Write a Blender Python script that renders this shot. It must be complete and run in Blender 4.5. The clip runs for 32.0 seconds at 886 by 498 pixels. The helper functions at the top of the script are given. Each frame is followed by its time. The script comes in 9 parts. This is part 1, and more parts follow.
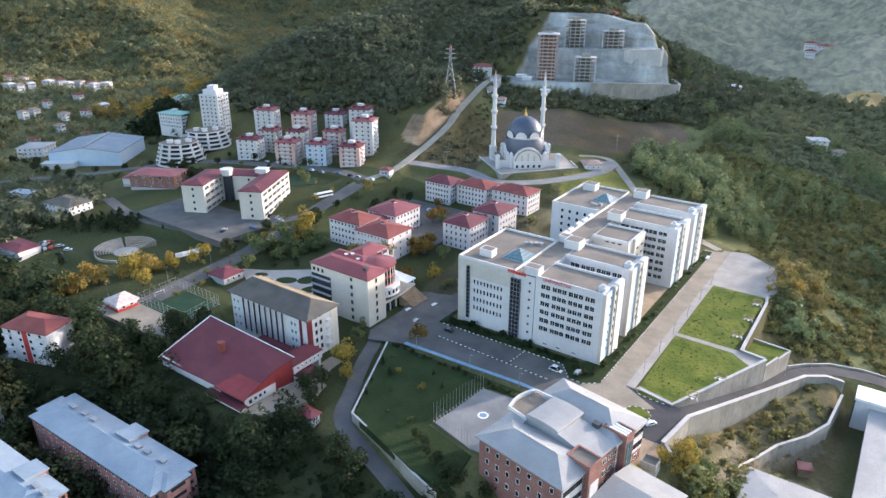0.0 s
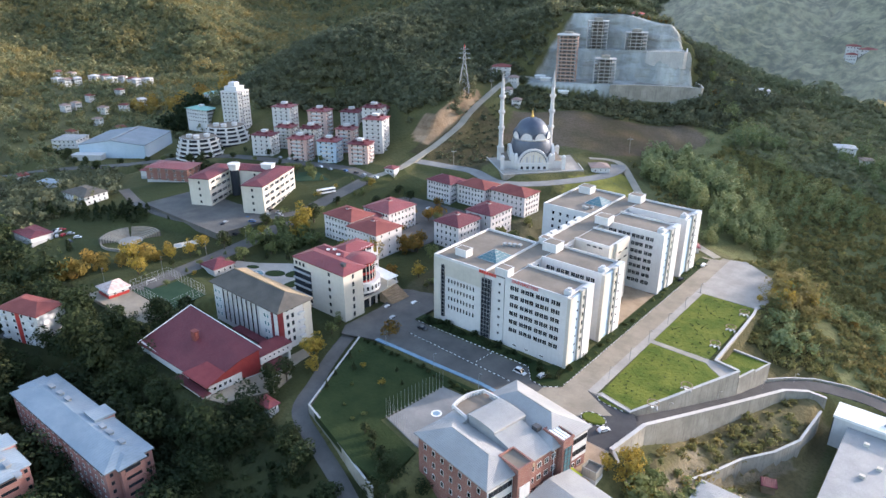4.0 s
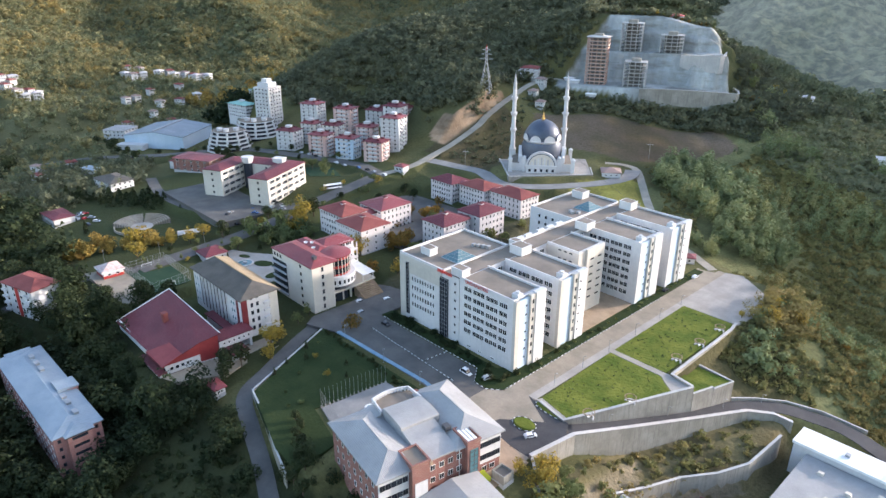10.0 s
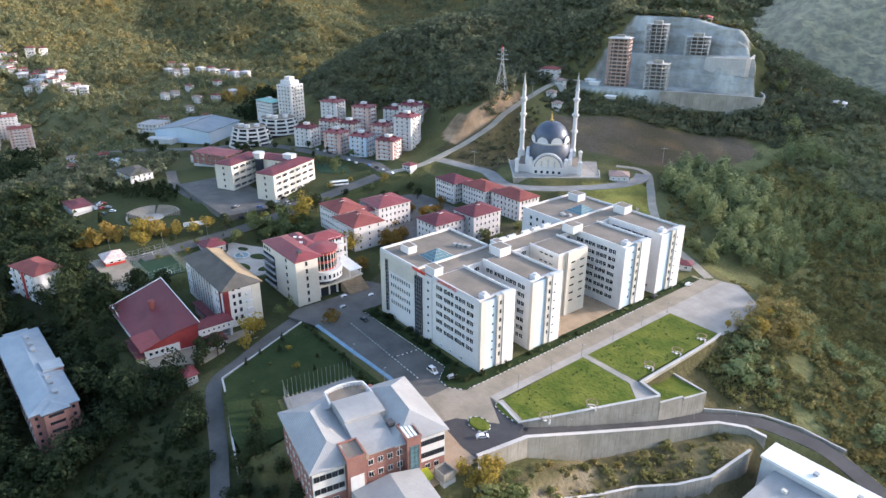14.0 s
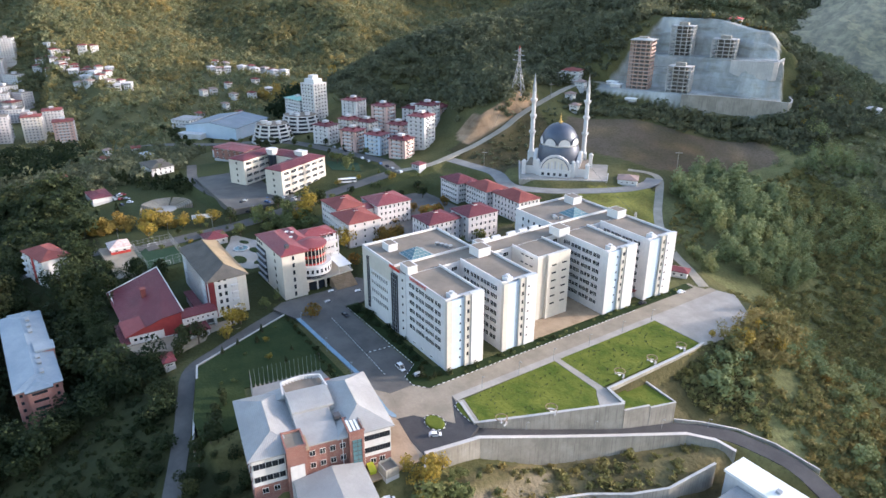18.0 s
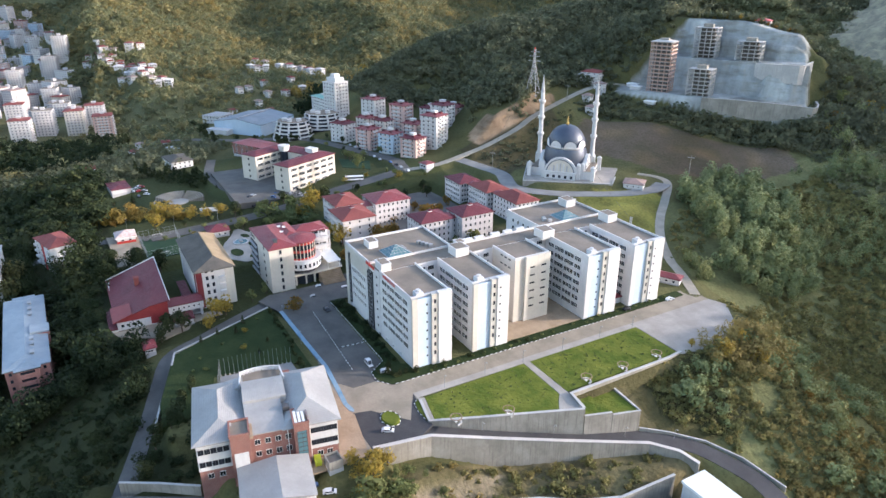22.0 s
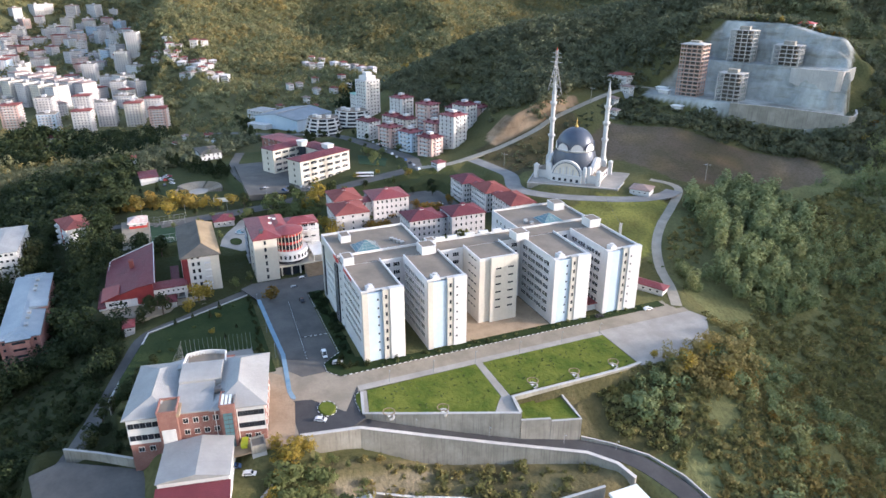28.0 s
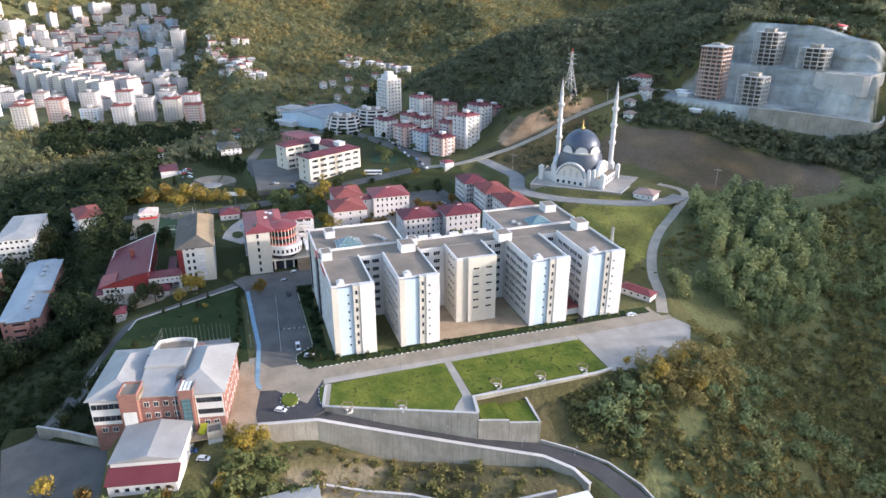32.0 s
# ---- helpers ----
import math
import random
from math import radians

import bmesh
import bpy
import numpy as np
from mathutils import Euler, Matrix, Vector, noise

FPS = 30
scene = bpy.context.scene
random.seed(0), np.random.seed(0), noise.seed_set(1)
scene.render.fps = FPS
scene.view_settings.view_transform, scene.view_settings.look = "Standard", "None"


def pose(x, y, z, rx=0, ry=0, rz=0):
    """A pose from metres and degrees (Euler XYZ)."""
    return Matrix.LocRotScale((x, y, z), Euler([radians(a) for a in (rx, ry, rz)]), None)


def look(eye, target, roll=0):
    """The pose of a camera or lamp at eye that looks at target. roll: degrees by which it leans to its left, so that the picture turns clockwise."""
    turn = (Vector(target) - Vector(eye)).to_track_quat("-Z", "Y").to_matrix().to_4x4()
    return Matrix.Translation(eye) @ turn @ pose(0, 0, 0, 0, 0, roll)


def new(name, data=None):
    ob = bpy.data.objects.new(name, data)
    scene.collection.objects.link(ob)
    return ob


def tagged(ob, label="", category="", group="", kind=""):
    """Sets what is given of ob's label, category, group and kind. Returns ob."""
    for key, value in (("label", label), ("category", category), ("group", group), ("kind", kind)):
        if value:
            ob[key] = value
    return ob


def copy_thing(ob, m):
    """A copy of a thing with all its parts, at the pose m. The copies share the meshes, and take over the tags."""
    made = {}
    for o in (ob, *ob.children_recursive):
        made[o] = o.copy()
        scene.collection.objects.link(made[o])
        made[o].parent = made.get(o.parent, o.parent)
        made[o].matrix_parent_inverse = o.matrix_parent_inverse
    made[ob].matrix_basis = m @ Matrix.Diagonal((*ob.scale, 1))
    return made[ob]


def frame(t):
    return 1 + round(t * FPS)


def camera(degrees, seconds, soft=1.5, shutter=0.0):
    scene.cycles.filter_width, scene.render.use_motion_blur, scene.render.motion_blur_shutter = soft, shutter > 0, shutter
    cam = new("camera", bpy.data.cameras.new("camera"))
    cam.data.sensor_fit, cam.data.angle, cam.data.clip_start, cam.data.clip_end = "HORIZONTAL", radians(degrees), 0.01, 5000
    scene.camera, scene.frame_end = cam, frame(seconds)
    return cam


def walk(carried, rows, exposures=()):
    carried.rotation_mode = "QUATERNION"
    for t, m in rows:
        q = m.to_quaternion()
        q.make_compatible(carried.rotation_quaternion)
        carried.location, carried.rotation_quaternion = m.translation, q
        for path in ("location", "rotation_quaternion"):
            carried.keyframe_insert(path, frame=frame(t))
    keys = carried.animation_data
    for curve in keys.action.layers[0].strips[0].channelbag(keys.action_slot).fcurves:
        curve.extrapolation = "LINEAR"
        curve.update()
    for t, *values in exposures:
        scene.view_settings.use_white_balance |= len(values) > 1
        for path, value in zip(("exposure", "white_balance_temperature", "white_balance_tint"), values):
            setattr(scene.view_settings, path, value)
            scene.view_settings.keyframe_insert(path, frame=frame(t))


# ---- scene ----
cam = camera(66.9, 32.0, soft=1.5)
METRES, EYE, TILT, LEAN, TURN = 250.0, 145.0, 0.0, 0.0, 35.1
EXPOSURE = 1.84
ROWS = [
    (0.0, 0.0, 0.0, 0.0, 0.07, -22.77, -0.16),
    (0.5, 0.0159, -0.0008, 0.0003, 0.64, -22.77, -0.17),
    (1.0, 0.032, -0.0015, 0.0005, 1.22, -22.78, -0.16),
    (1.5, 0.0479, -0.0019, 0.0007, 1.79, -22.78, -0.15),
    (2.0, 0.0638, -0.0022, 0.0009, 2.36, -22.79, -0.17),
    (2.5, 0.0797, -0.0023, 0.0011, 2.94, -22.8, -0.16),
    (3.0, 0.0956, -0.0022, 0.0013, 3.51, -22.8, -0.15),
    (3.5, 0.1116, -0.0021, 0.0013, 4.08, -22.8, -0.17),
    (5.5, 0.1758, 0.0006, 0.0008, 6.4, -22.77, -0.17),
    (6.0, 0.1921, 0.0016, 0.0007, 6.99, -22.76, -0.17),
    (6.5, 0.2078, 0.0028, 0.0009, 7.56, -22.76, -0.17),
    (7.0, 0.2234, 0.0042, 0.0012, 8.12, -22.77, -0.17),
    (7.5, 0.2391, 0.0057, 0.0014, 8.68, -22.78, -0.18),
    (8.0, 0.2547, 0.0073, 0.0016, 9.26, -22.78, -0.18),
    (8.5, 0.2704, 0.009, 0.0017, 9.83, -22.78, -0.17),
    (9.0, 0.286, 0.0112, 0.0019, 10.42, -22.78, -0.18),
    (9.5, 0.3017, 0.0133, 0.002, 11.0, -22.77, -0.18),
    (10.0, 0.3173, 0.0156, 0.002, 11.58, -22.77, -0.17),
    (10.5, 0.3328, 0.0182, 0.0022, 12.17, -22.78, -0.17),
    (11.0, 0.3481, 0.0208, 0.0022, 12.74, -22.78, -0.17),
    (11.5, 0.3636, 0.0235, 0.0023, 13.33, -22.78, -0.17),
    (12.0, 0.3788, 0.0264, 0.0024, 13.9, -22.79, -0.17),
    (12.5, 0.3942, 0.0295, 0.0024, 14.48, -22.77, -0.16),
    (13.0, 0.4094, 0.0328, 0.0023, 15.07, -22.77, -0.15),
    (13.5, 0.4245, 0.0362, 0.0023, 15.66, -22.77, -0.17),
    (14.0, 0.4391, 0.0396, 0.0025, 16.22, -22.78, -0.16),
    (14.5, 0.4542, 0.0432, 0.0025, 16.8, -22.77, -0.15),
    (16.5, 0.5148, 0.0601, 0.002, 19.17, -22.75, -0.14),
    (17.0, 0.5295, 0.0645, 0.0022, 19.76, -22.75, -0.12),
    (17.5, 0.5443, 0.0691, 0.0023, 20.36, -22.75, -0.13),
    (18.0, 0.5591, 0.0738, 0.0021, 20.95, -22.74, -0.12),
    (18.5, 0.5741, 0.0787, 0.0023, 21.54, -22.73, -0.1),
    (19.0, 0.5884, 0.0838, 0.0022, 22.11, -22.74, -0.12),
    (19.5, 0.6029, 0.089, 0.0022, 22.69, -22.74, -0.1),
    (20.0, 0.6177, 0.0945, 0.0022, 23.27, -22.74, -0.09),
    (20.5, 0.6322, 0.1, 0.0021, 23.84, -22.74, -0.11),
    (21.0, 0.6465, 0.1057, 0.0021, 24.4, -22.73, -0.1),
    (21.5, 0.661, 0.1115, 0.002, 24.97, -22.72, -0.08),
    (22.0, 0.6753, 0.1174, 0.0019, 25.53, -22.71, -0.09),
    (22.5, 0.6895, 0.1234, 0.0018, 26.09, -22.71, -0.09),
    (23.0, 0.7036, 0.1295, 0.0017, 26.65, -22.71, -0.08),
    (23.5, 0.7178, 0.136, 0.0016, 27.22, -22.7, -0.09),
    (24.0, 0.7319, 0.1425, 0.0017, 27.79, -22.7, -0.08),
    (24.5, 0.7459, 0.149, 0.0016, 28.37, -22.69, -0.08),
    (25.0, 0.7599, 0.1557, 0.0015, 28.93, -22.69, -0.08),
    (25.5, 0.7739, 0.1628, 0.0015, 29.51, -22.69, -0.08),
    (27.5, 0.8287, 0.1916, 0.002, 31.78, -22.7, -0.07),
    (28.0, 0.8421, 0.199, 0.002, 32.33, -22.7, -0.07),
    (28.5, 0.8555, 0.2067, 0.0019, 32.9, -22.69, -0.06),
    (29.0, 0.8688, 0.2145, 0.0019, 33.47, -22.69, -0.07),
    (29.5, 0.882, 0.2224, 0.0018, 34.04, -22.69, -0.08),
    (30.0, 0.8952, 0.2304, 0.0018, 34.6, -22.69, -0.07),
    (30.5, 0.9078, 0.2382, 0.0017, 35.16, -22.69, -0.06),
    (31.0, 0.9208, 0.2466, 0.0017, 35.73, -22.68, -0.07),
    (31.5, 0.9337, 0.255, 0.0017, 36.31, -22.68, -0.07),
    (32.0, 0.9465, 0.2635, 0.0016, 36.88, -22.67, -0.07),
]
walk(cam, [(t, pose(0, 0, EYE, TILT, LEAN, TURN) @ pose(METRES * x, METRES * y, METRES * z, 90 + pitch, roll, yaw)) for t, x, y, z, yaw, pitch, roll in ROWS],
     exposures=[(0.0, EXPOSURE + 0.32, 5980, 18), (12.0, EXPOSURE + 0.27, 5980, 18), (25.0, EXPOSURE + 0.18, 5950, 18), (32.0, EXPOSURE + 0.13, 5950, 18)])

# ---- world and sun ----
SUN_AZ = radians(27.0)      # from +y towards +x
SUN_EL = radians(13.0)
world = bpy.data.worlds.new("world")
scene.world = world
world.use_nodes = True
wn = world.node_tree.nodes
wl = world.node_tree.links
sky = wn.new("ShaderNodeTexSky")
sky.sky_type, sky.sun_disc = "NISHITA", False
sky.sun_elevation, sky.sun_rotation = SUN_EL, SUN_AZ
sky.air_density, sky.dust_density = 1.2, 2.0
wn["Background"].inputs["Strength"].default_value = 0.15
wl.new(sky.outputs[0], wn["Background"].inputs["Color"])
sun_lamp = bpy.data.lights.new("sun", "SUN")
sun_lamp.energy, sun_lamp.angle, sun_lamp.color = 1.82, radians(1.2), (1.0, 0.88, 0.74)
sun_dir = Vector((math.sin(SUN_AZ) * math.cos(SUN_EL), math.cos(SUN_AZ) * math.cos(SUN_EL), math.sin(SUN_EL)))
sun_ob = new("sun", sun_lamp)
sun_ob.matrix_world = look((0, 0, 300), tuple(Vector((0, 0, 300)) - sun_dir))

# ---- materials ----
def node(nt, kind, **kw):
    n = nt.nodes.new(kind)
    for k, v in kw.items():
        n.inputs[k].default_value = v
    return n


def base_mat(name, rough=0.8, metal=0.0, spec=0.3):
    m = bpy.data.materials.new(name)
    m.use_nodes = True
    b = m.node_tree.nodes["Principled BSDF"]
    b.inputs["Roughness"].default_value = rough
    b.inputs["Metallic"].default_value = metal
    b.inputs["Specular IOR Level"].default_value = spec
    return m, m.node_tree, b


def world_pos(nt, sx=1.0, sy=1.0, sz=1.0):
    g = nt.nodes.new("ShaderNodeNewGeometry")
    mp = nt.nodes.new("ShaderNodeMapping")
    mp.inputs["Scale"].default_value = (sx, sy, sz)
    nt.links.new(g.outputs["Position"], mp.inputs["Vector"])
    return mp.outputs["Vector"]


def mixed(nt, fac, a, b, kind="MIX"):
    x = nt.nodes.new("ShaderNodeMix")
    x.data_type, x.blend_type = "RGBA", kind
    for k, v in ((0, fac), (6, a), (7, b)):
        if hasattr(v, "is_linked"):
            nt.links.new(v, x.inputs[k])
        else:
            x.inputs[k].default_value = (*v, 1) if isinstance(v, tuple) else v
    return x.outputs[2]


def noise_fac(nt, vec, scale, lo=0.35, hi=0.65, detail=4.0):
    n = node(nt, "ShaderNodeTexNoise", Scale=scale, Detail=detail, Roughness=0.6)
    nt.links.new(vec, n.inputs["Vector"])
    r = node(nt, "ShaderNodeMapRange")
    r.inputs[1].default_value, r.inputs[2].default_value = lo, hi
    nt.links.new(n.outputs["Fac"], r.inputs[0])
    return r.outputs[0]


def surface(name, dark, light, big=0.08, fine=1.5, rough=0.85, bump=0.15, spec=0.25, streaks=0.0, per_object=0.0, metal=0.0):
    """Weathered surface: two colours over a broad and a fine noise, optional rain streaks and a shift from piece to piece."""
    m, nt, b = base_mat(name, rough, metal, spec)
    v = world_pos(nt)
    c = mixed(nt, noise_fac(nt, v, big), dark, light)
    f = noise_fac(nt, v, fine, 0.3, 0.7)
    c = mixed(nt, mixed_value(nt, f, 0.22), c, tuple(0.6 * a for a in dark))
    if streaks:
        s = noise_fac(nt, world_pos(nt, 1.6, 1.6, 0.07), 1.0, 0.5, 0.75)
        c = mixed(nt, mixed_value(nt, s, streaks), c, tuple(0.45 * a for a in dark))
    if per_object:
        o = nt.nodes.new("ShaderNodeObjectInfo")
        c = mixed(nt, mixed_value(nt, o.outputs["Random"], per_object), c, tuple(0.5 * a for a in dark))
    nt.links.new(c, b.inputs["Base Color"])
    if bump:
        bp = node(nt, "ShaderNodeBump", Strength=bump, Distance=0.3)
        nt.links.new(f, bp.inputs["Height"])
        nt.links.new(bp.outputs[0], b.inputs["Normal"])
    return m


def mixed_value(nt, value, k):
    x = nt.nodes.new("ShaderNodeMath")
    x.operation = "MULTIPLY"
    nt.links.new(value, x.inputs[0])
    x.inputs[1].default_value = k
    return x.outputs[0]


def ribbed(name, dark, light, pitch, axis="X", rough=0.45, metal=0.0, spec=0.4):
    """Sheet roof with standing seams along one direction of its own object."""
    m, nt, b = base_mat(name, rough, metal, spec)
    v = world_pos(nt)
    c = mixed(nt, noise_fac(nt, v, 0.12), dark, light)
    s = noise_fac(nt, v, 0.9, 0.45, 0.8)
    c = mixed(nt, mixed_value(nt, s, 0.3), c, tuple(0.7 * a for a in dark))
    tc = nt.nodes.new("ShaderNodeTexCoord")
    w = nt.nodes.new("ShaderNodeTexWave")
    w.bands_direction = axis
    w.inputs["Scale"].default_value = 0.314 / pitch
    nt.links.new(tc.outputs["Object"], w.inputs["Vector"])
    r = node(nt, "ShaderNodeMapRange")
    r.inputs[1].default_value, r.inputs[2].default_value = 0.75, 0.95
    nt.links.new(w.outputs["Fac"], r.inputs[0])
    c = mixed(nt, mixed_value(nt, r.outputs[0], 0.25), c, tuple(0.6 * a for a in dark))
    nt.links.new(c, b.inputs["Base Color"])
    bp = node(nt, "ShaderNodeBump", Strength=0.5, Distance=0.12)
    nt.links.new(r.outputs[0], bp.inputs["Height"])
    nt.links.new(bp.outputs[0], b.inputs["Normal"])
    return m


def brickwork(name, dark, light, mortar, scale=1.0):
    m, nt, b = base_mat(name, 0.85)
    tc = nt.nodes.new("ShaderNodeTexCoord")
    xyz, mp = nt.nodes.new("ShaderNodeSeparateXYZ"), nt.nodes.new("ShaderNodeCombineXYZ")
    nt.links.new(tc.outputs["Object"], xyz.inputs[0])
    run = nt.nodes.new("ShaderNodeMath")
    nt.links.new(xyz.outputs[0], run.inputs[0])
    nt.links.new(xyz.outputs[1], run.inputs[1])
    nt.links.new(run.outputs[0], mp.inputs[0])
    nt.links.new(xyz.outputs[2], mp.inputs[1])
    br = node(nt, "ShaderNodeTexBrick", Scale=scale)
    br.inputs["Color1"].default_value, br.inputs["Color2"].default_value = (*dark, 1), (*light, 1)
    br.inputs["Mortar"].default_value = (*mortar, 1)
    br.inputs["Mortar Size"].default_value = 0.02
    nt.links.new(mp.outputs[0], br.inputs["Vector"])
    s = noise_fac(nt, world_pos(nt), 0.25)
    c = mixed(nt, mixed_value(nt, s, 0.35), br.outputs["Color"], tuple(0.55 * a for a in dark))
    nt.links.new(c, b.inputs["Base Color"])
    return m


def leafy(name, ramp, rough=0.7, through_light=0.42):
    """Leaves: the tint of each plant picks a colour of the ramp, a fine noise varies it."""
    m, nt, b = base_mat(name, rough, 0.0, 0.15)
    a = nt.nodes.new("ShaderNodeAttribute")
    a.attribute_name = "tint"
    r = nt.nodes.new("ShaderNodeValToRGB")
    e = r.color_ramp.elements
    while len(e) < len(ramp):
        e.new(0.5)
    for i, c in enumerate(ramp):
        e[i].position, e[i].color = i / (len(ramp) - 1), (*c, 1)
    nt.links.new(a.outputs["Fac"], r.inputs["Fac"])
    f = noise_fac(nt, world_pos(nt), 0.8, 0.3, 0.7)
    c = mixed(nt, mixed_value(nt, f, 0.35), r.outputs["Color"], (0.04, 0.045, 0.018))
    nt.links.new(c, b.inputs["Base Color"])
    t = nt.nodes.new("ShaderNodeBsdfTranslucent")
    nt.links.new(c, t.inputs["Color"])
    mx = nt.nodes.new("ShaderNodeMixShader")
    mx.inputs[0].default_value = through_light
    nt.links.new(b.outputs[0], mx.inputs[1])
    nt.links.new(t.outputs[0], mx.inputs[2])
    nt.links.new(mx.outputs[0], nt.nodes["Material Output"].inputs["Surface"])
    return m


def ground_mat():
    m, nt, b = base_mat("earth_and_grass", 0.95, 0.0, 0.1)
    a = nt.nodes.new("ShaderNodeAttribute")
    a.attribute_name = "cover"
    v = world_pos(nt)
    c = mixed(nt, mixed_value(nt, noise_fac(nt, v, 0.06), 0.45), a.outputs["Color"], (0.05, 0.05, 0.018))
    rock = a.outputs["Alpha"]
    grass = mixed(nt, mixed_value(nt, noise_fac(nt, v, 0.7, 0.45, 0.75), 0.5), c, (0.03, 0.034, 0.012))
    run = noise_fac(nt, world_pos(nt, 0.16, 0.16, 0.05), 1.0, 0.35, 0.62, 10.0)
    crack = noise_fac(nt, world_pos(nt, 0.05, 0.05, 0.25), 1.0, 0.5, 0.72, 8.0)
    stone = mixed(nt, mixed_value(nt, run, 0.6), a.outputs["Color"], (0.55, 0.55, 0.53), "MULTIPLY")
    stone = mixed(nt, mixed_value(nt, crack, 0.75), stone, (0.6, 0.54, 0.44), "MULTIPLY")
    c = mixed(nt, rock, grass, stone)
    nt.links.new(c, b.inputs["Base Color"])
    bp = node(nt, "ShaderNodeBump", Strength=0.6, Distance=0.8)
    nt.links.new(noise_fac(nt, v, 0.5, 0.2, 0.8), bp.inputs["Height"])
    nt.links.new(bp.outputs[0], b.inputs["Normal"])
    return m


def glass_mat(name, tint, rough=0.08):
    m, nt, b = base_mat(name, rough, 0.0, 0.4)
    o = nt.nodes.new("ShaderNodeObjectInfo")
    c = mixed(nt, mixed_value(nt, o.outputs["Random"], 0.8), tint, tuple(0.35 * t for t in tint))
    nt.links.new(c, b.inputs["Base Color"])
    return m


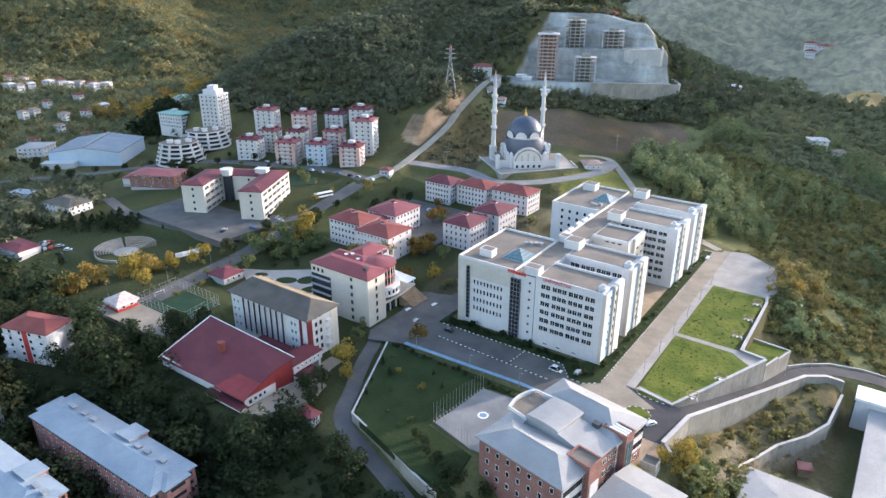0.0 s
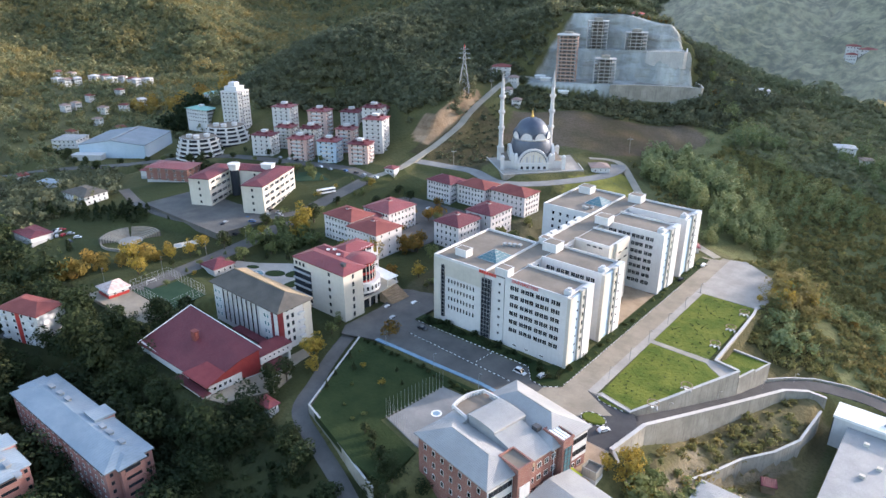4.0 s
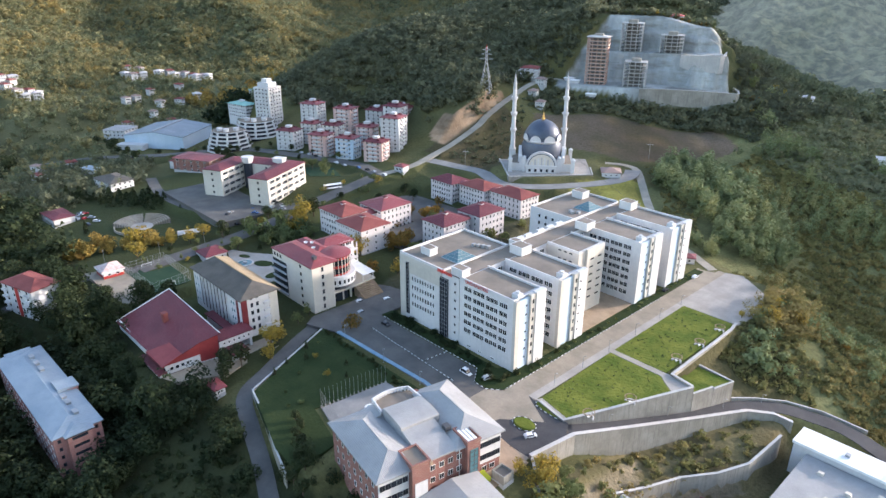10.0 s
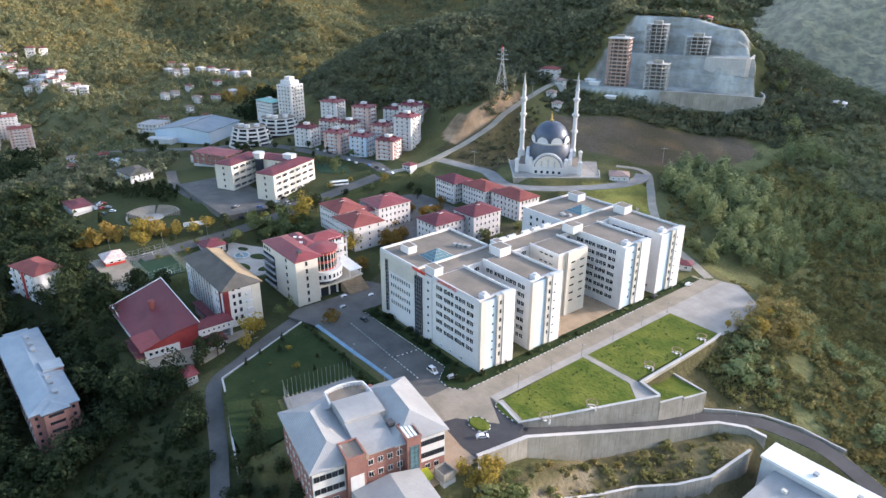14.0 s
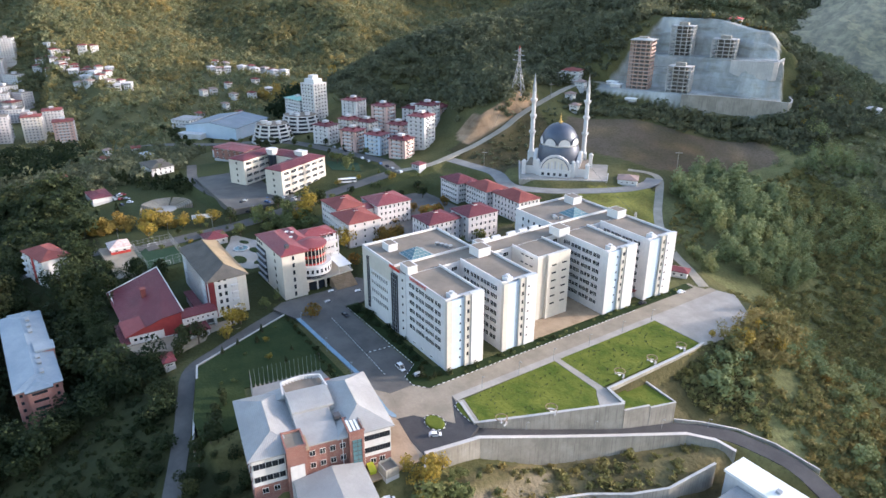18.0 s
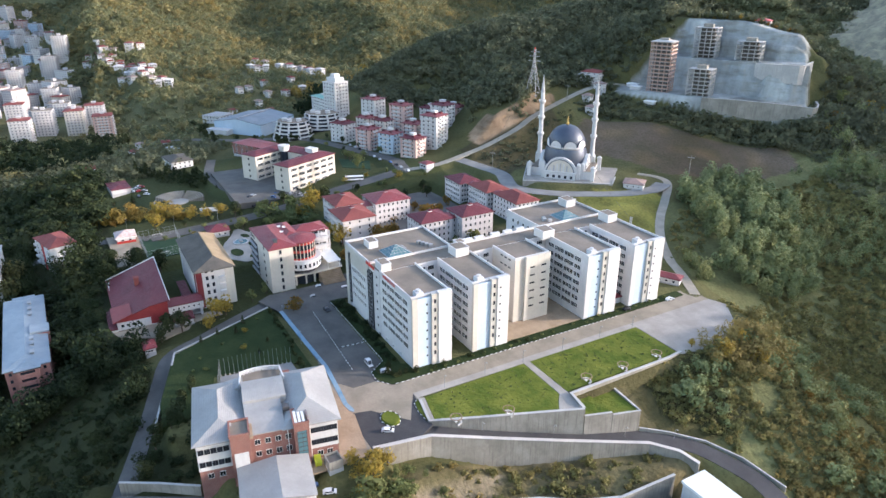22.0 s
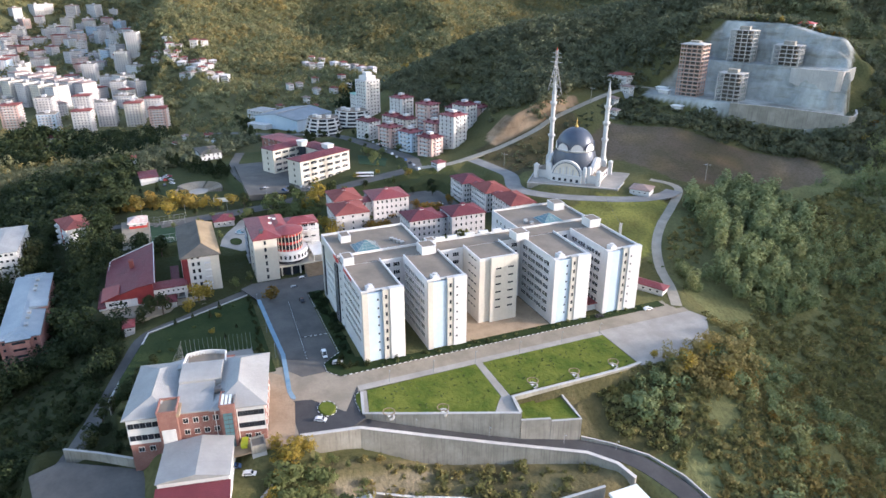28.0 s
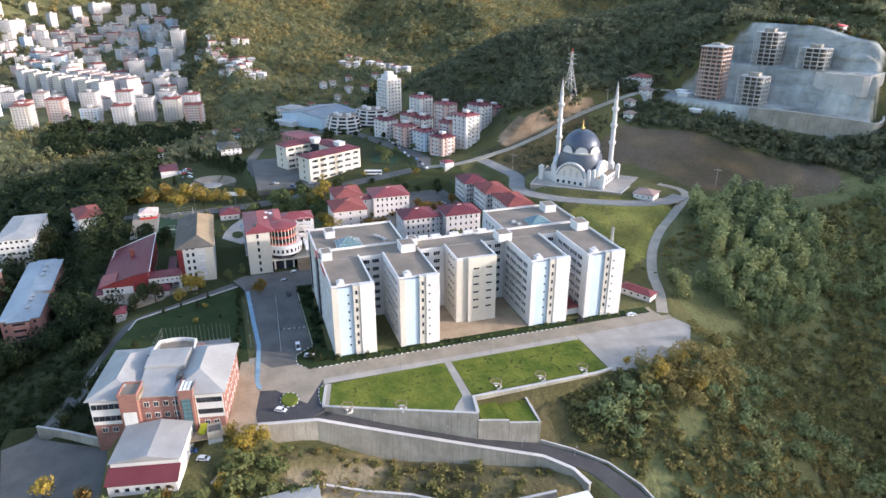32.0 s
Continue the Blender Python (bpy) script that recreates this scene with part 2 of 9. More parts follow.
M = {
    "ground": ground_mat(),
    "white": surface("white_render", (0.50, 0.50, 0.505), (0.585, 0.58, 0.57), 0.05, 0.7, 0.8, 0.05, 0.2, 0.2),
    "cool": surface("pale_blue_render", (0.40, 0.50, 0.60), (0.46, 0.55, 0.64), 0.05, 0.7, 0.8, 0.05, 0.2, 0.15),
    "beige": surface("beige_render", (0.44, 0.42, 0.375), (0.52, 0.495, 0.445), 0.05, 0.7, 0.8, 0.05, 0.2, 0.18),
    "cream": surface("cream_render", (0.52, 0.48, 0.41), (0.60, 0.56, 0.49), 0.05, 0.7, 0.8, 0.05, 0.2, 0.15),
    "pink": surface("pink_render", (0.50, 0.34, 0.30), (0.58, 0.42, 0.37), 0.05, 0.7, 0.8, 0.05, 0.2, 0.15),
    "grey_wall": surface("grey_render", (0.34, 0.35, 0.36), (0.42, 0.42, 0.42), 0.05, 0.7, 0.8, 0.05, 0.2, 0.15),
    "roof_grey": surface("roof_screed", (0.16, 0.138, 0.112), (0.225, 0.19, 0.155), 0.09, 0.6, 0.9, 0.1),
    "roof_red": ribbed("red_tin_roof", (0.17, 0.034, 0.038), (0.22, 0.046, 0.048), 0.55, "X"),
    "roof_tile": surface("red_tile_roof", (0.165, 0.046, 0.042), (0.225, 0.068, 0.058), 0.12, 1.8, 0.8, 0.3),
    "roof_maroon": ribbed("maroon_tin_roof", (0.105, 0.024, 0.032), (0.14, 0.034, 0.042), 0.6, "X", 0.6, 0.0, 0.25),
    "roof_white": ribbed("white_sheet_roof", (0.25, 0.252, 0.25), (0.315, 0.315, 0.31), 0.55, "Y", 0.6),
    "roof_white_x": ribbed("white_sheet_roof_cross", (0.25, 0.252, 0.25), (0.315, 0.315, 0.31), 0.55, "X", 0.6),
    "roof_blue": ribbed("blue_sheet_roof", (0.19, 0.24, 0.285), (0.25, 0.30, 0.345), 1.2, "X", 0.5),
    "roof_dark": surface("dark_shingle_roof", (0.075, 0.07, 0.062), (0.11, 0.10, 0.085), 0.15, 2.0, 0.85, 0.3),
    # lit tone of the dark shingles, sunlight put into the colour
    "roof_ochre_lit": surface("lit_ochre_shingle_roof", (0.235, 0.18, 0.11), (0.30, 0.23, 0.145), 0.15, 2.0, 0.85, 0.3),
    "roof_green": surface("green_tin_roof", (0.20, 0.38, 0.33), (0.26, 0.45, 0.40), 0.15, 1.0, 0.6, 0.1),
    "red_paint": surface("red_cladding", (0.33, 0.035, 0.03), (0.42, 0.05, 0.04), 0.15, 1.0, 0.5, 0.05),
    "bright_red": surface("bright_red_tin", (0.50, 0.05, 0.035), (0.58, 0.07, 0.05), 0.15, 1.0, 0.4, 0.05),
    "brick": brickwork("red_brick", (0.21, 0.092, 0.075), (0.27, 0.125, 0.10), (0.30, 0.21, 0.18), 1.6),
    "brick_pink": brickwork("pink_brick", (0.32, 0.15, 0.13), (0.38, 0.19, 0.16), (0.35, 0.23, 0.205), 1.6),
    "concrete": surface("concrete", (0.225, 0.21, 0.18), (0.335, 0.315, 0.275), 0.12, 0.9, 0.9, 0.15, 0.2, 0.6),
    "concrete_new": surface("pale_concrete", (0.38, 0.375, 0.36), (0.47, 0.455, 0.435), 0.12, 0.9, 0.9, 0.1, 0.2, 0.35),
    "frame_red": surface("raw_frame_and_brick", (0.38, 0.25, 0.20), (0.46, 0.31, 0.26), 0.2, 1.2, 0.9, 0.1),
    "asphalt": surface("asphalt", (0.045, 0.045, 0.048), (0.065, 0.064, 0.066), 0.12, 1.2, 0.9, 0.1),
    "asphalt_old": surface("worn_asphalt", (0.085, 0.082, 0.078), (0.13, 0.122, 0.112), 0.1, 1.0, 0.9, 0.1),
    "pavers": surface("brown_pavers", (0.22, 0.19, 0.145), (0.31, 0.265, 0.205), 0.12, 1.2, 0.9, 0.1),
    "slabs": surface("grey_slabs", (0.27, 0.25, 0.225), (0.36, 0.335, 0.30), 0.12, 1.2, 0.9, 0.1),
    "gravel": surface("gravel", (0.27, 0.245, 0.20), (0.36, 0.325, 0.265), 0.15, 2.0, 0.95, 0.3),
    "dirt": surface("bare_earth", (0.28, 0.21, 0.14), (0.38, 0.29, 0.20), 0.15, 1.5, 0.95, 0.3),
    "cycle_blue": surface("blue_cycle_lane", (0.13, 0.24, 0.34), (0.24, 0.33, 0.40), 0.25, 1.5, 0.8, 0.05),
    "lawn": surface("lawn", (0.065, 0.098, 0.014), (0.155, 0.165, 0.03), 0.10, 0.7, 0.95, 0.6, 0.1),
    # big lawn's building shade darkened into this grass colour, verge and park share it
    "lawn_dark": surface("shade_toned_lawn", (0.02, 0.034, 0.012), (0.036, 0.05, 0.018), 0.08, 0.8, 0.95, 0.5, 0.1),
    "turf": surface("sports_turf", (0.022, 0.048, 0.028), (0.034, 0.062, 0.036), 0.1, 0.8, 0.95, 0.2, 0.1),
    "black_paint": surface("black_paint", (0.03, 0.03, 0.03), (0.05, 0.05, 0.05), 0.5, 2.0, 0.6, 0.0),
    "white_paint": surface("white_paint", (0.66, 0.66, 0.64), (0.78, 0.78, 0.76), 0.5, 2.0, 0.6, 0.0),
    "yellow_paint": surface("yellow_paint", (0.50, 0.55, 0.04), (0.58, 0.62, 0.06), 0.5, 2.0, 0.5, 0.0),
    "lead": surface("blue_lead_dome", (0.06, 0.075, 0.105), (0.085, 0.10, 0.135), 0.15, 0.8, 0.42, 0.08, 0.5, 0.0, 0.0, 0.35),
    "gold": surface("gilded_metal", (0.40, 0.27, 0.08), (0.52, 0.36, 0.13), 0.3, 1.0, 0.4, 0.0, 0.5, 0.0, 0.0, 0.8),
    "steel": surface("galvanised_steel", (0.30, 0.31, 0.32), (0.40, 0.41, 0.42), 0.3, 1.0, 0.5, 0.0, 0.5, 0.0, 0.0, 0.6),
    "dark_steel": surface("dark_metal", (0.05, 0.05, 0.055), (0.08, 0.08, 0.085), 0.3, 1.0, 0.5, 0.0),
    "bark": surface("bark", (0.07, 0.05, 0.035), (0.12, 0.09, 0.065), 1.0, 4.0, 0.9, 0.4),
    "wood": surface("weathered_planks", (0.22, 0.16, 0.10), (0.30, 0.22, 0.15), 0.4, 2.0, 0.85, 0.1),
    "glass": glass_mat("window_glass", (0.02, 0.024, 0.03), 0.2),
    "glass_blue": glass_mat("blue_glass", (0.13, 0.25, 0.28)),
    "glass_dark": glass_mat("dark_glass", (0.03, 0.035, 0.045)),
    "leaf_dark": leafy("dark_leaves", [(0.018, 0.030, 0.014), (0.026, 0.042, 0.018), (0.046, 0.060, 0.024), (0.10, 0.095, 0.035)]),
    "leaf_mid": leafy("green_leaves", [(0.105, 0.14, 0.06), (0.135, 0.165, 0.065), (0.175, 0.19, 0.075), (0.24, 0.21, 0.07)]),
    "leaf_scrub": leafy("scrub_leaves", [(0.18, 0.18, 0.07), (0.22, 0.205, 0.08), (0.27, 0.22, 0.085), (0.33, 0.235, 0.075)]),
    "leaf_hill": leafy("hill_wood_leaves", [(0.115, 0.13, 0.085), (0.14, 0.15, 0.09), (0.175, 0.165, 0.092), (0.26, 0.19, 0.085)]),
    # far leaves paler and greyer, distance haze put into the ramp
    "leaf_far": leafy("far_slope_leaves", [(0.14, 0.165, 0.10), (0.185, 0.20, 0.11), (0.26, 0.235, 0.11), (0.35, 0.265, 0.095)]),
    "leaf_yellow": leafy("yellow_leaves", [(0.36, 0.26, 0.04), (0.44, 0.31, 0.05), (0.28, 0.22, 0.05), (0.42, 0.24, 0.04)]),
    "leaf_autumn": leafy("ochre_leaves", [(0.20, 0.17, 0.06), (0.32, 0.23, 0.06), (0.40, 0.27, 0.06), (0.30, 0.17, 0.05)]),
    "roof_slate": ribbed("slate_blue_roof", (0.15, 0.18, 0.21), (0.20, 0.23, 0.26), 1.2, "X", 0.5),
    "deep_red": surface("deep_red_sheet", (0.19, 0.028, 0.03), (0.24, 0.042, 0.042), 0.2, 1.2, 0.5, 0.06),
    "maroon_paint": surface("maroon_cladding", (0.12, 0.02, 0.025), (0.16, 0.03, 0.035), 0.15, 1.0, 0.5, 0.05),
    "washed_red": surface("washed_out_red_roof", (0.42, 0.30, 0.27), (0.58, 0.50, 0.46), 0.6, 2.0, 0.7, 0.05),
    "rose_white": surface("faded_pinkish_render", (0.47, 0.45, 0.45), (0.57, 0.54, 0.53), 0.06, 0.7, 0.8, 0.05, 0.2, 0.2),
    "roof_brown": ribbed("faded_brown_tin_roof", (0.22, 0.15, 0.13), (0.30, 0.21, 0.18), 0.6, "X", 0.6),
    "town_glass": surface("dim_town_windows", (0.13, 0.14, 0.16), (0.19, 0.20, 0.22), 0.3, 2.0, 0.3, 0.0, 0.5),
    "leaf_grove": leafy("grey_green_leaves", [(0.15, 0.19, 0.095), (0.19, 0.23, 0.105), (0.24, 0.265, 0.115), (0.30, 0.28, 0.11)], 0.7, 0.28),
    "pavers_grey": surface("grey_pavers", (0.17, 0.17, 0.168), (0.24, 0.235, 0.225), 0.12, 1.2, 0.9, 0.1),
    # lighter than nearer scrub, haze mixed into the leaf colours
    "leaf_mist": leafy("hazed_hazel_leaves", [(0.20, 0.215, 0.13), (0.235, 0.24, 0.14), (0.275, 0.25, 0.135), (0.34, 0.275, 0.12)]),
    "leaf_orange": leafy("rust_leaves", [(0.22, 0.12, 0.025), (0.28, 0.15, 0.03), (0.16, 0.12, 0.03), (0.34, 0.13, 0.03)]),
}
for colour_name, rgb in (("car_white", (0.75, 0.75, 0.75)), ("car_black", (0.02, 0.02, 0.022)), ("car_silver", (0.42, 0.43, 0.44)), ("car_red", (0.38, 0.03, 0.03)), ("car_blue", (0.08, 0.14, 0.28))):
    M[colour_name] = surface(colour_name + "_lacquer", tuple(0.92 * c for c in rgb), rgb, 0.5, 2.0, 0.25, 0.0, 0.5)

# ---- shapes and parts ----
class Shape:
    """Collects boxes, prisms, roofs and turned forms into one mesh."""

    def __init__(self):
        self.v, self.f, self.m = [], [], []

    def poly(self, pts, m=0):
        n = len(self.v)
        self.v += [tuple(p) for p in pts]
        self.f.append(tuple(range(n, n + len(pts))))
        self.m.append(m)
        return self

    def solid(self, ring0, ring1, m=0, top=None):
        n, k = len(self.v), len(ring0)
        self.v += [tuple(p) for p in ring0] + [tuple(p) for p in ring1]
        for i in range(k):
            j = (i + 1) % k
            self.f.append((n + i, n + j, n + k + j, n + k + i))
            self.m.append(m)
        self.f.append(tuple(range(n + k - 1, n - 1, -1)))
        self.m.append(m)
        self.f.append(tuple(range(n + k, n + 2 * k)))
        self.m.append(m if top is None else top)
        return self

    def box(self, x0, x1, y0, y1, z0, z1, m=0, top=None):
        r = [(x0, y0), (x1, y0), (x1, y1), (x0, y1)]
        return self.solid([(*p, z0) for p in r], [(*p, z1) for p in r], m, top)

    def prism(self, ring, z0, z1, m=0, top=None):
        return self.solid([(*p, z0) for p in ring], [(*p, z1) for p in ring], m, top)

    def cyl(self, x, y, z0, z1, r0, r1=None, n=12, m=0):
        r1 = r0 if r1 is None else r1
        a = [2 * math.pi * i / n for i in range(n)]
        return self.solid([(x + r0 * math.cos(t), y + r0 * math.sin(t), z0) for t in a], [(x + r1 * math.cos(t), y + r1 * math.sin(t), z1) for t in a], m)

    def turn(self, x, y, prof, n=24, m=0):
        for (r0, z0), (r1, z1) in zip(prof, prof[1:]):
            k = len(self.v)
            for r, z in ((r0, z0), (r1, z1)):
                self.v += [(x + r * math.cos(2 * math.pi * i / n), y + r * math.sin(2 * math.pi * i / n), z) for i in range(n)]
            for i in range(n):
                j = (i + 1) % n
                self.f.append((k + i, k + j, k + n + j, k + n + i))
                self.m.append(m)
        return self

    def beam(self, a, b, w, m=0):
        a, b = Vector(a), Vector(b)
        d = (b - a).normalized()
        s = d.cross(Vector((0, 0, 1)) if abs(d.z) < 0.9 else Vector((1, 0, 0))).normalized() * w / 2
        u = d.cross(s).normalized() * w / 2
        return self.solid([a - s - u, a + s - u, a + s + u, a - s + u], [b - s - u, b + s - u, b + s + u, b - s + u], m)

    def hip(self, x0, x1, y0, y1, z, h, m=0, over=0.7, thick=0.3):
        """Hipped roof with eaves over a rectangle."""
        x0, x1, y0, y1 = x0 - over, x1 + over, y0 - over, y1 + over
        self.box(x0, x1, y0, y1, z - thick, z, m)
        w, d = x1 - x0, y1 - y0
        if w >= d:
            a, b = (x0 + d / 2, (y0 + y1) / 2, z + h), (x1 - d / 2, (y0 + y1) / 2, z + h)
            q = [[(x0, y0, z), (x1, y0, z), b, a], [(x1, y1, z), (x0, y1, z), a, b], [(x1, y0, z), (x1, y1, z), b], [(x0, y1, z), (x0, y0, z), a]]
        else:
            a, b = ((x0 + x1) / 2, y0 + w / 2, z + h), ((x0 + x1) / 2, y1 - w / 2, z + h)
            q = [[(x1, y0, z), (x1, y1, z), b, a], [(x0, y1, z), (x0, y0, z), a, b], [(x0, y0, z), (x1, y0, z), a], [(x1, y1, z), (x0, y1, z), b]]
        for r in q:
            self.poly(r, m)
        return self

    def weld(self):
        """Joins corners that lie at the same place."""
        seen, idx = {}, []
        for p in self.v:
            idx.append(seen.setdefault(tuple(round(c, 4) for c in p), len(seen)))
        self.v = list(seen)
        self.f = [tuple(idx[i] for i in f) for f in self.f]
        return self

    def mesh(self, name, mats):
        me = bpy.data.meshes.new(name)
        me.from_pydata(self.v, [], self.f)
        for k in mats:
            me.materials.append(M[k])
        me.polygons.foreach_set("material_index", self.m)
        me.update()
        return me


def thing(name, x, y, z, rot=0.0, label="", category="", group="", kind=""):
    ob = new(name)
    ob.empty_display_size = 0.5
    ob.matrix_world = pose(x, y, z, 0, 0, rot)
    return tagged(ob, label, category, group, kind)


def part(name, shape, mats, parent=None, label="", at=None, rot=0.0, mesh=None, smooth=False):
    if smooth:
        shape.weld()
    me = mesh or shape.mesh(name, mats)
    ob = new(name, me)
    if smooth:
        me.polygons.foreach_set("use_smooth", [True] * len(me.polygons))
    if parent is not None:
        ob.parent = parent
    if at is not None:
        ob.location = at
        ob.rotation_euler = (0, 0, radians(rot))
    return tagged(ob, label)


SHARED = {}


def window_mesh(w, h, style="plain"):
    """A window set in its frame, facing -y, its middle at the origin."""
    key = (round(w, 2), round(h, 2), style)
    if key not in SHARED:
        s = Shape()
        f, n = 0.075, max(1, round(w / 1.1))
        xs = [-w / 2]
        for i in range(n):
            a, b = -w / 2 + w * i / n, -w / 2 + w * (i + 1) / n
            xs += [a + (f if i == 0 else f / 2), b - (f if i == n - 1 else f / 2)]
        xs.append(w / 2)
        zs = [-h / 2, -h / 2 + f, h / 2 - f, h / 2]
        y0, y1, y2 = -0.1, -0.02, 0.05
        for i in range(len(xs) - 1):
            for k in range(3):
                a, b, c, d = xs[i], xs[i + 1], zs[k], zs[k + 1]
                if k == 1 and i % 2 == 1:
                    s.poly([(a, y1, c), (b, y1, c), (b, y1, d), (a, y1, d)], 1)
                    for p, q in (((a, c), (b, c)), ((b, c), (b, d)), ((b, d), (a, d)), ((a, d), (a, c))):
                        s.poly([(p[0], y0, p[1]), (q[0], y0, q[1]), (q[0], y1, q[1]), (p[0], y1, p[1])], 0)
                else:
                    s.poly([(a, y0, c), (b, y0, c), (b, y0, d), (a, y0, d)], 0)
        for i in range(len(xs) - 1):
            for z in (zs[0], zs[-1]):
                s.poly([(xs[i], y0, z), (xs[i + 1], y0, z), (xs[i + 1], y2, z), (xs[i], y2, z)], 0)
        for k in range(3):
            for x in (xs[0], xs[-1]):
                s.poly([(x, y0, zs[k]), (x, y0, zs[k + 1]), (x, y2, zs[k + 1]), (x, y2, zs[k])], 0)
        s.weld()
        mats = {"plain": ("white_paint", "glass"), "dark": ("dark_steel", "glass_dark"), "blue": ("white_paint", "glass_blue")}[style]
        SHARED[key] = s.mesh("window", mats)
    return SHARED[key]


FACES = {"S": ((1, 0), (0, -1), 0), "E": ((0, 1), (1, 0), 90), "N": ((-1, 0), (0, 1), 180), "W": ((0, -1), (-1, 0), 270)}


def windows(parent, face, plane, positions, heights, w, h, style="plain", name="window", label=""):
    """Windows on a face of an axis-aligned body: along positions (x or y), at heights, on the plane's coordinate."""
    me = window_mesh(w, h, style)
    for a in positions:
        for z in heights:
            p = (a, plane, z) if face in "SN" else (plane, a, z)
            off = FACES[face][1]
            part(name, None, None, parent, label, (p[0] + 0.03 * off[0], p[1] + 0.03 * off[1], p[2]), FACES[face][2], me)


def spread(a, b, n):
    return [a + (b - a) * (i + 0.5) / n for i in range(n)]

# ---- the lie of the land ----
# rounded hills and hollows: x, y, height, reach
CAMPUS = [
    (-115, 195, 8.1, 56),
    (-60, 195, 15.2, 53),
    (-60, 300, 10.3, 56),
    (-50, 350, 4.3, 44),
    (-90, 375, 0.7, 56),
    (-160, 195, 1.2, 57),
    (-120, 160, 3.3, 42),
    (-140, 138, 4.2, 45),
    (-100, 128, 7.5, 55),
    (-45, 165, 9.2, 46),
    (-40, 130, 6.9, 46),
    (-110, 300, 10.0, 79),
    (-180, 160, 8.6, 55),
    (-225, 150, 3.2, 55),
    (-225, 190, 1.1, 57),
    (-190, 275, 11.3, 71),
    (-240, 250, 3.3, 64),
    (-250, 330, -1.2, 62),
    (-180, 340, 2.3, 71),
    (-210, 230, 2.2, 53),
    (-130, 360, -3.9, 59),
    (-150, 100, 4.4, 53),
    (-200, 108, 3.7, 63),
    (-240, 75, -5.2, 69),
]
WEST = [
    (-120, 75, 0.2, 65),
    (-60, 90, 10.1, 67),
    (-272, 148, 8.4, 63),
    (-275, 105, 13.5, 65),
    (-335, 179, -3.1, 78),
    (-390, 146, 7.2, 85),
    (-415, 188, 7.0, 81),
    (-300, 234, 11.7, 71),
    (-350, 235, 2.9, 67),
    (-330, 285, 2.3, 66),
    (-290, 320, 9.8, 51),
    (-322, 337, 0.6, 52),
    (-375, 318, 11.6, 71),
    (-450, 290, 2.3, 106),
    (-400, 400, -28.1, 81),
    (-425, 352, 6.2, 75),
    (-560, 270, 10.8, 149),
    (-480, 180, 5.9, 114),
    (-650, 180, -5.4, 129),
    (-747, 165, -12.9, 81),
    (-560, 80, -18.3, 168),
    (-420, 60, 10.8, 133),
    (-320, 40, 9.2, 111),
    (-200, 20, 1.5, 104),
]
HILLS = [
    (-200, 388, 14.5, 59),
    (-215, 425, 6.1, 56),
    (-260, 380, 9.9, 57),
    (-175, 432, 2.2, 61),
    (-270, 425, -18.1, 51),
    (-297, 365, 3.1, 51),
    (-310, 415, 14.0, 49),
    (-303, 441, 22.2, 50),
    (-320, 511, -5.2, 57),
    (-215, 480, 0.6, 59),
    (-200, 520, 7.9, 63),
    (-154, 541, 3.8, 76),
    (-160, 606, -4.0, 63),
    (-255, 500, 22.0, 70),
    (-360, 440, 34.9, 70),
    (-430, 480, 16.2, 100),
    (-495, 440, 48.0, 121),
    (-530, 560, 17.6, 157),
    (-557, 691, 50.3, 190),
    (-420, 620, 24.9, 138),
    (-330, 700, 43.0, 128),
    (-270, 650, 26.3, 61),
    (-200, 700, -2.5, 87),
    (-137, 651, 1.1, 74),
]
EAST = [
    (-25, 305, -0.5, 42),
    (0, 300, 3.1, 46),
    (12, 325, -2.6, 45),
    (-42, 350, 5.2, 42),
    (2, 363, 11.1, 47),
    (30, 362, 11.1, 48),
    (-43, 428, -3.4, 65),
    (-125, 405, 10.4, 57),
    (-85, 430, 8.6, 60),
    (0, 440, -9.0, 80),
    (60, 400, -20.6, 78),
    (-46, 564, 15.1, 101),
    (-100, 500, 0.6, 92),
    (0, 520, -0.8, 100),
    (90, 560, -48.2, 160),
    (-40, 680, -14.0, 110),
    (70, 720, 32.3, 198),
    (30, 250, 14.4, 66),
    (0, 220, -0.7, 46),
    (-25, 215, -4.6, 49),
    (20, 180, 5.2, 60),
    (60, 300, -7.7, 71),
    (60, 150, 11.8, 88),
    (-10, 140, 3.9, 51),
]
BROW = [
    (-303, 583, 15.9, 43),
    (-330, 578, 12.8, 44),
    (-272, 606, 13.0, 45),
    (-246, 614, 11.0, 45),
    (-212, 632, 19.0, 51),
    (-186, 640, 7.0, 50),
    (-308, 545, 8.2, 44),
    (-340, 540, 12.2, 44),
    (-540, 665, -13.0, 120),
]
FAR = [
    (-645, 436, -26.5, 205),
    (-800, 330, 1.5, 201),
    (-885, 674, -3.3, 210),
    (-700, 600, 37.7, 215),
    (-1000, 960, 14.8, 284),
    (-760, 1000, -79.6, 302),
]
FAR_NORTH = [
    (-500, 1000, 157.7, 330),
    (-800, 780, -62.6, 230),
    (-250, 930, 14.0, 283),
    (60, 1000, 10.0, 330),
    (350, 850, -5.4, 330),
    (-80, 820, 8.4, 212),
    (300, 500, 34.6, 311),
    (200, 250, -31.9, 204),
    (-700, -100, -3.8, 193),
    (-300, -100, -48.6, 201),
    (0, 50, -1.2, 105),
    (250, 0, -64.6, 313),
]
BASE_LEVEL = -10.0


def step(t):
    t = np.clip(t, 0, 1)
    return t * t * (3 - 2 * t)


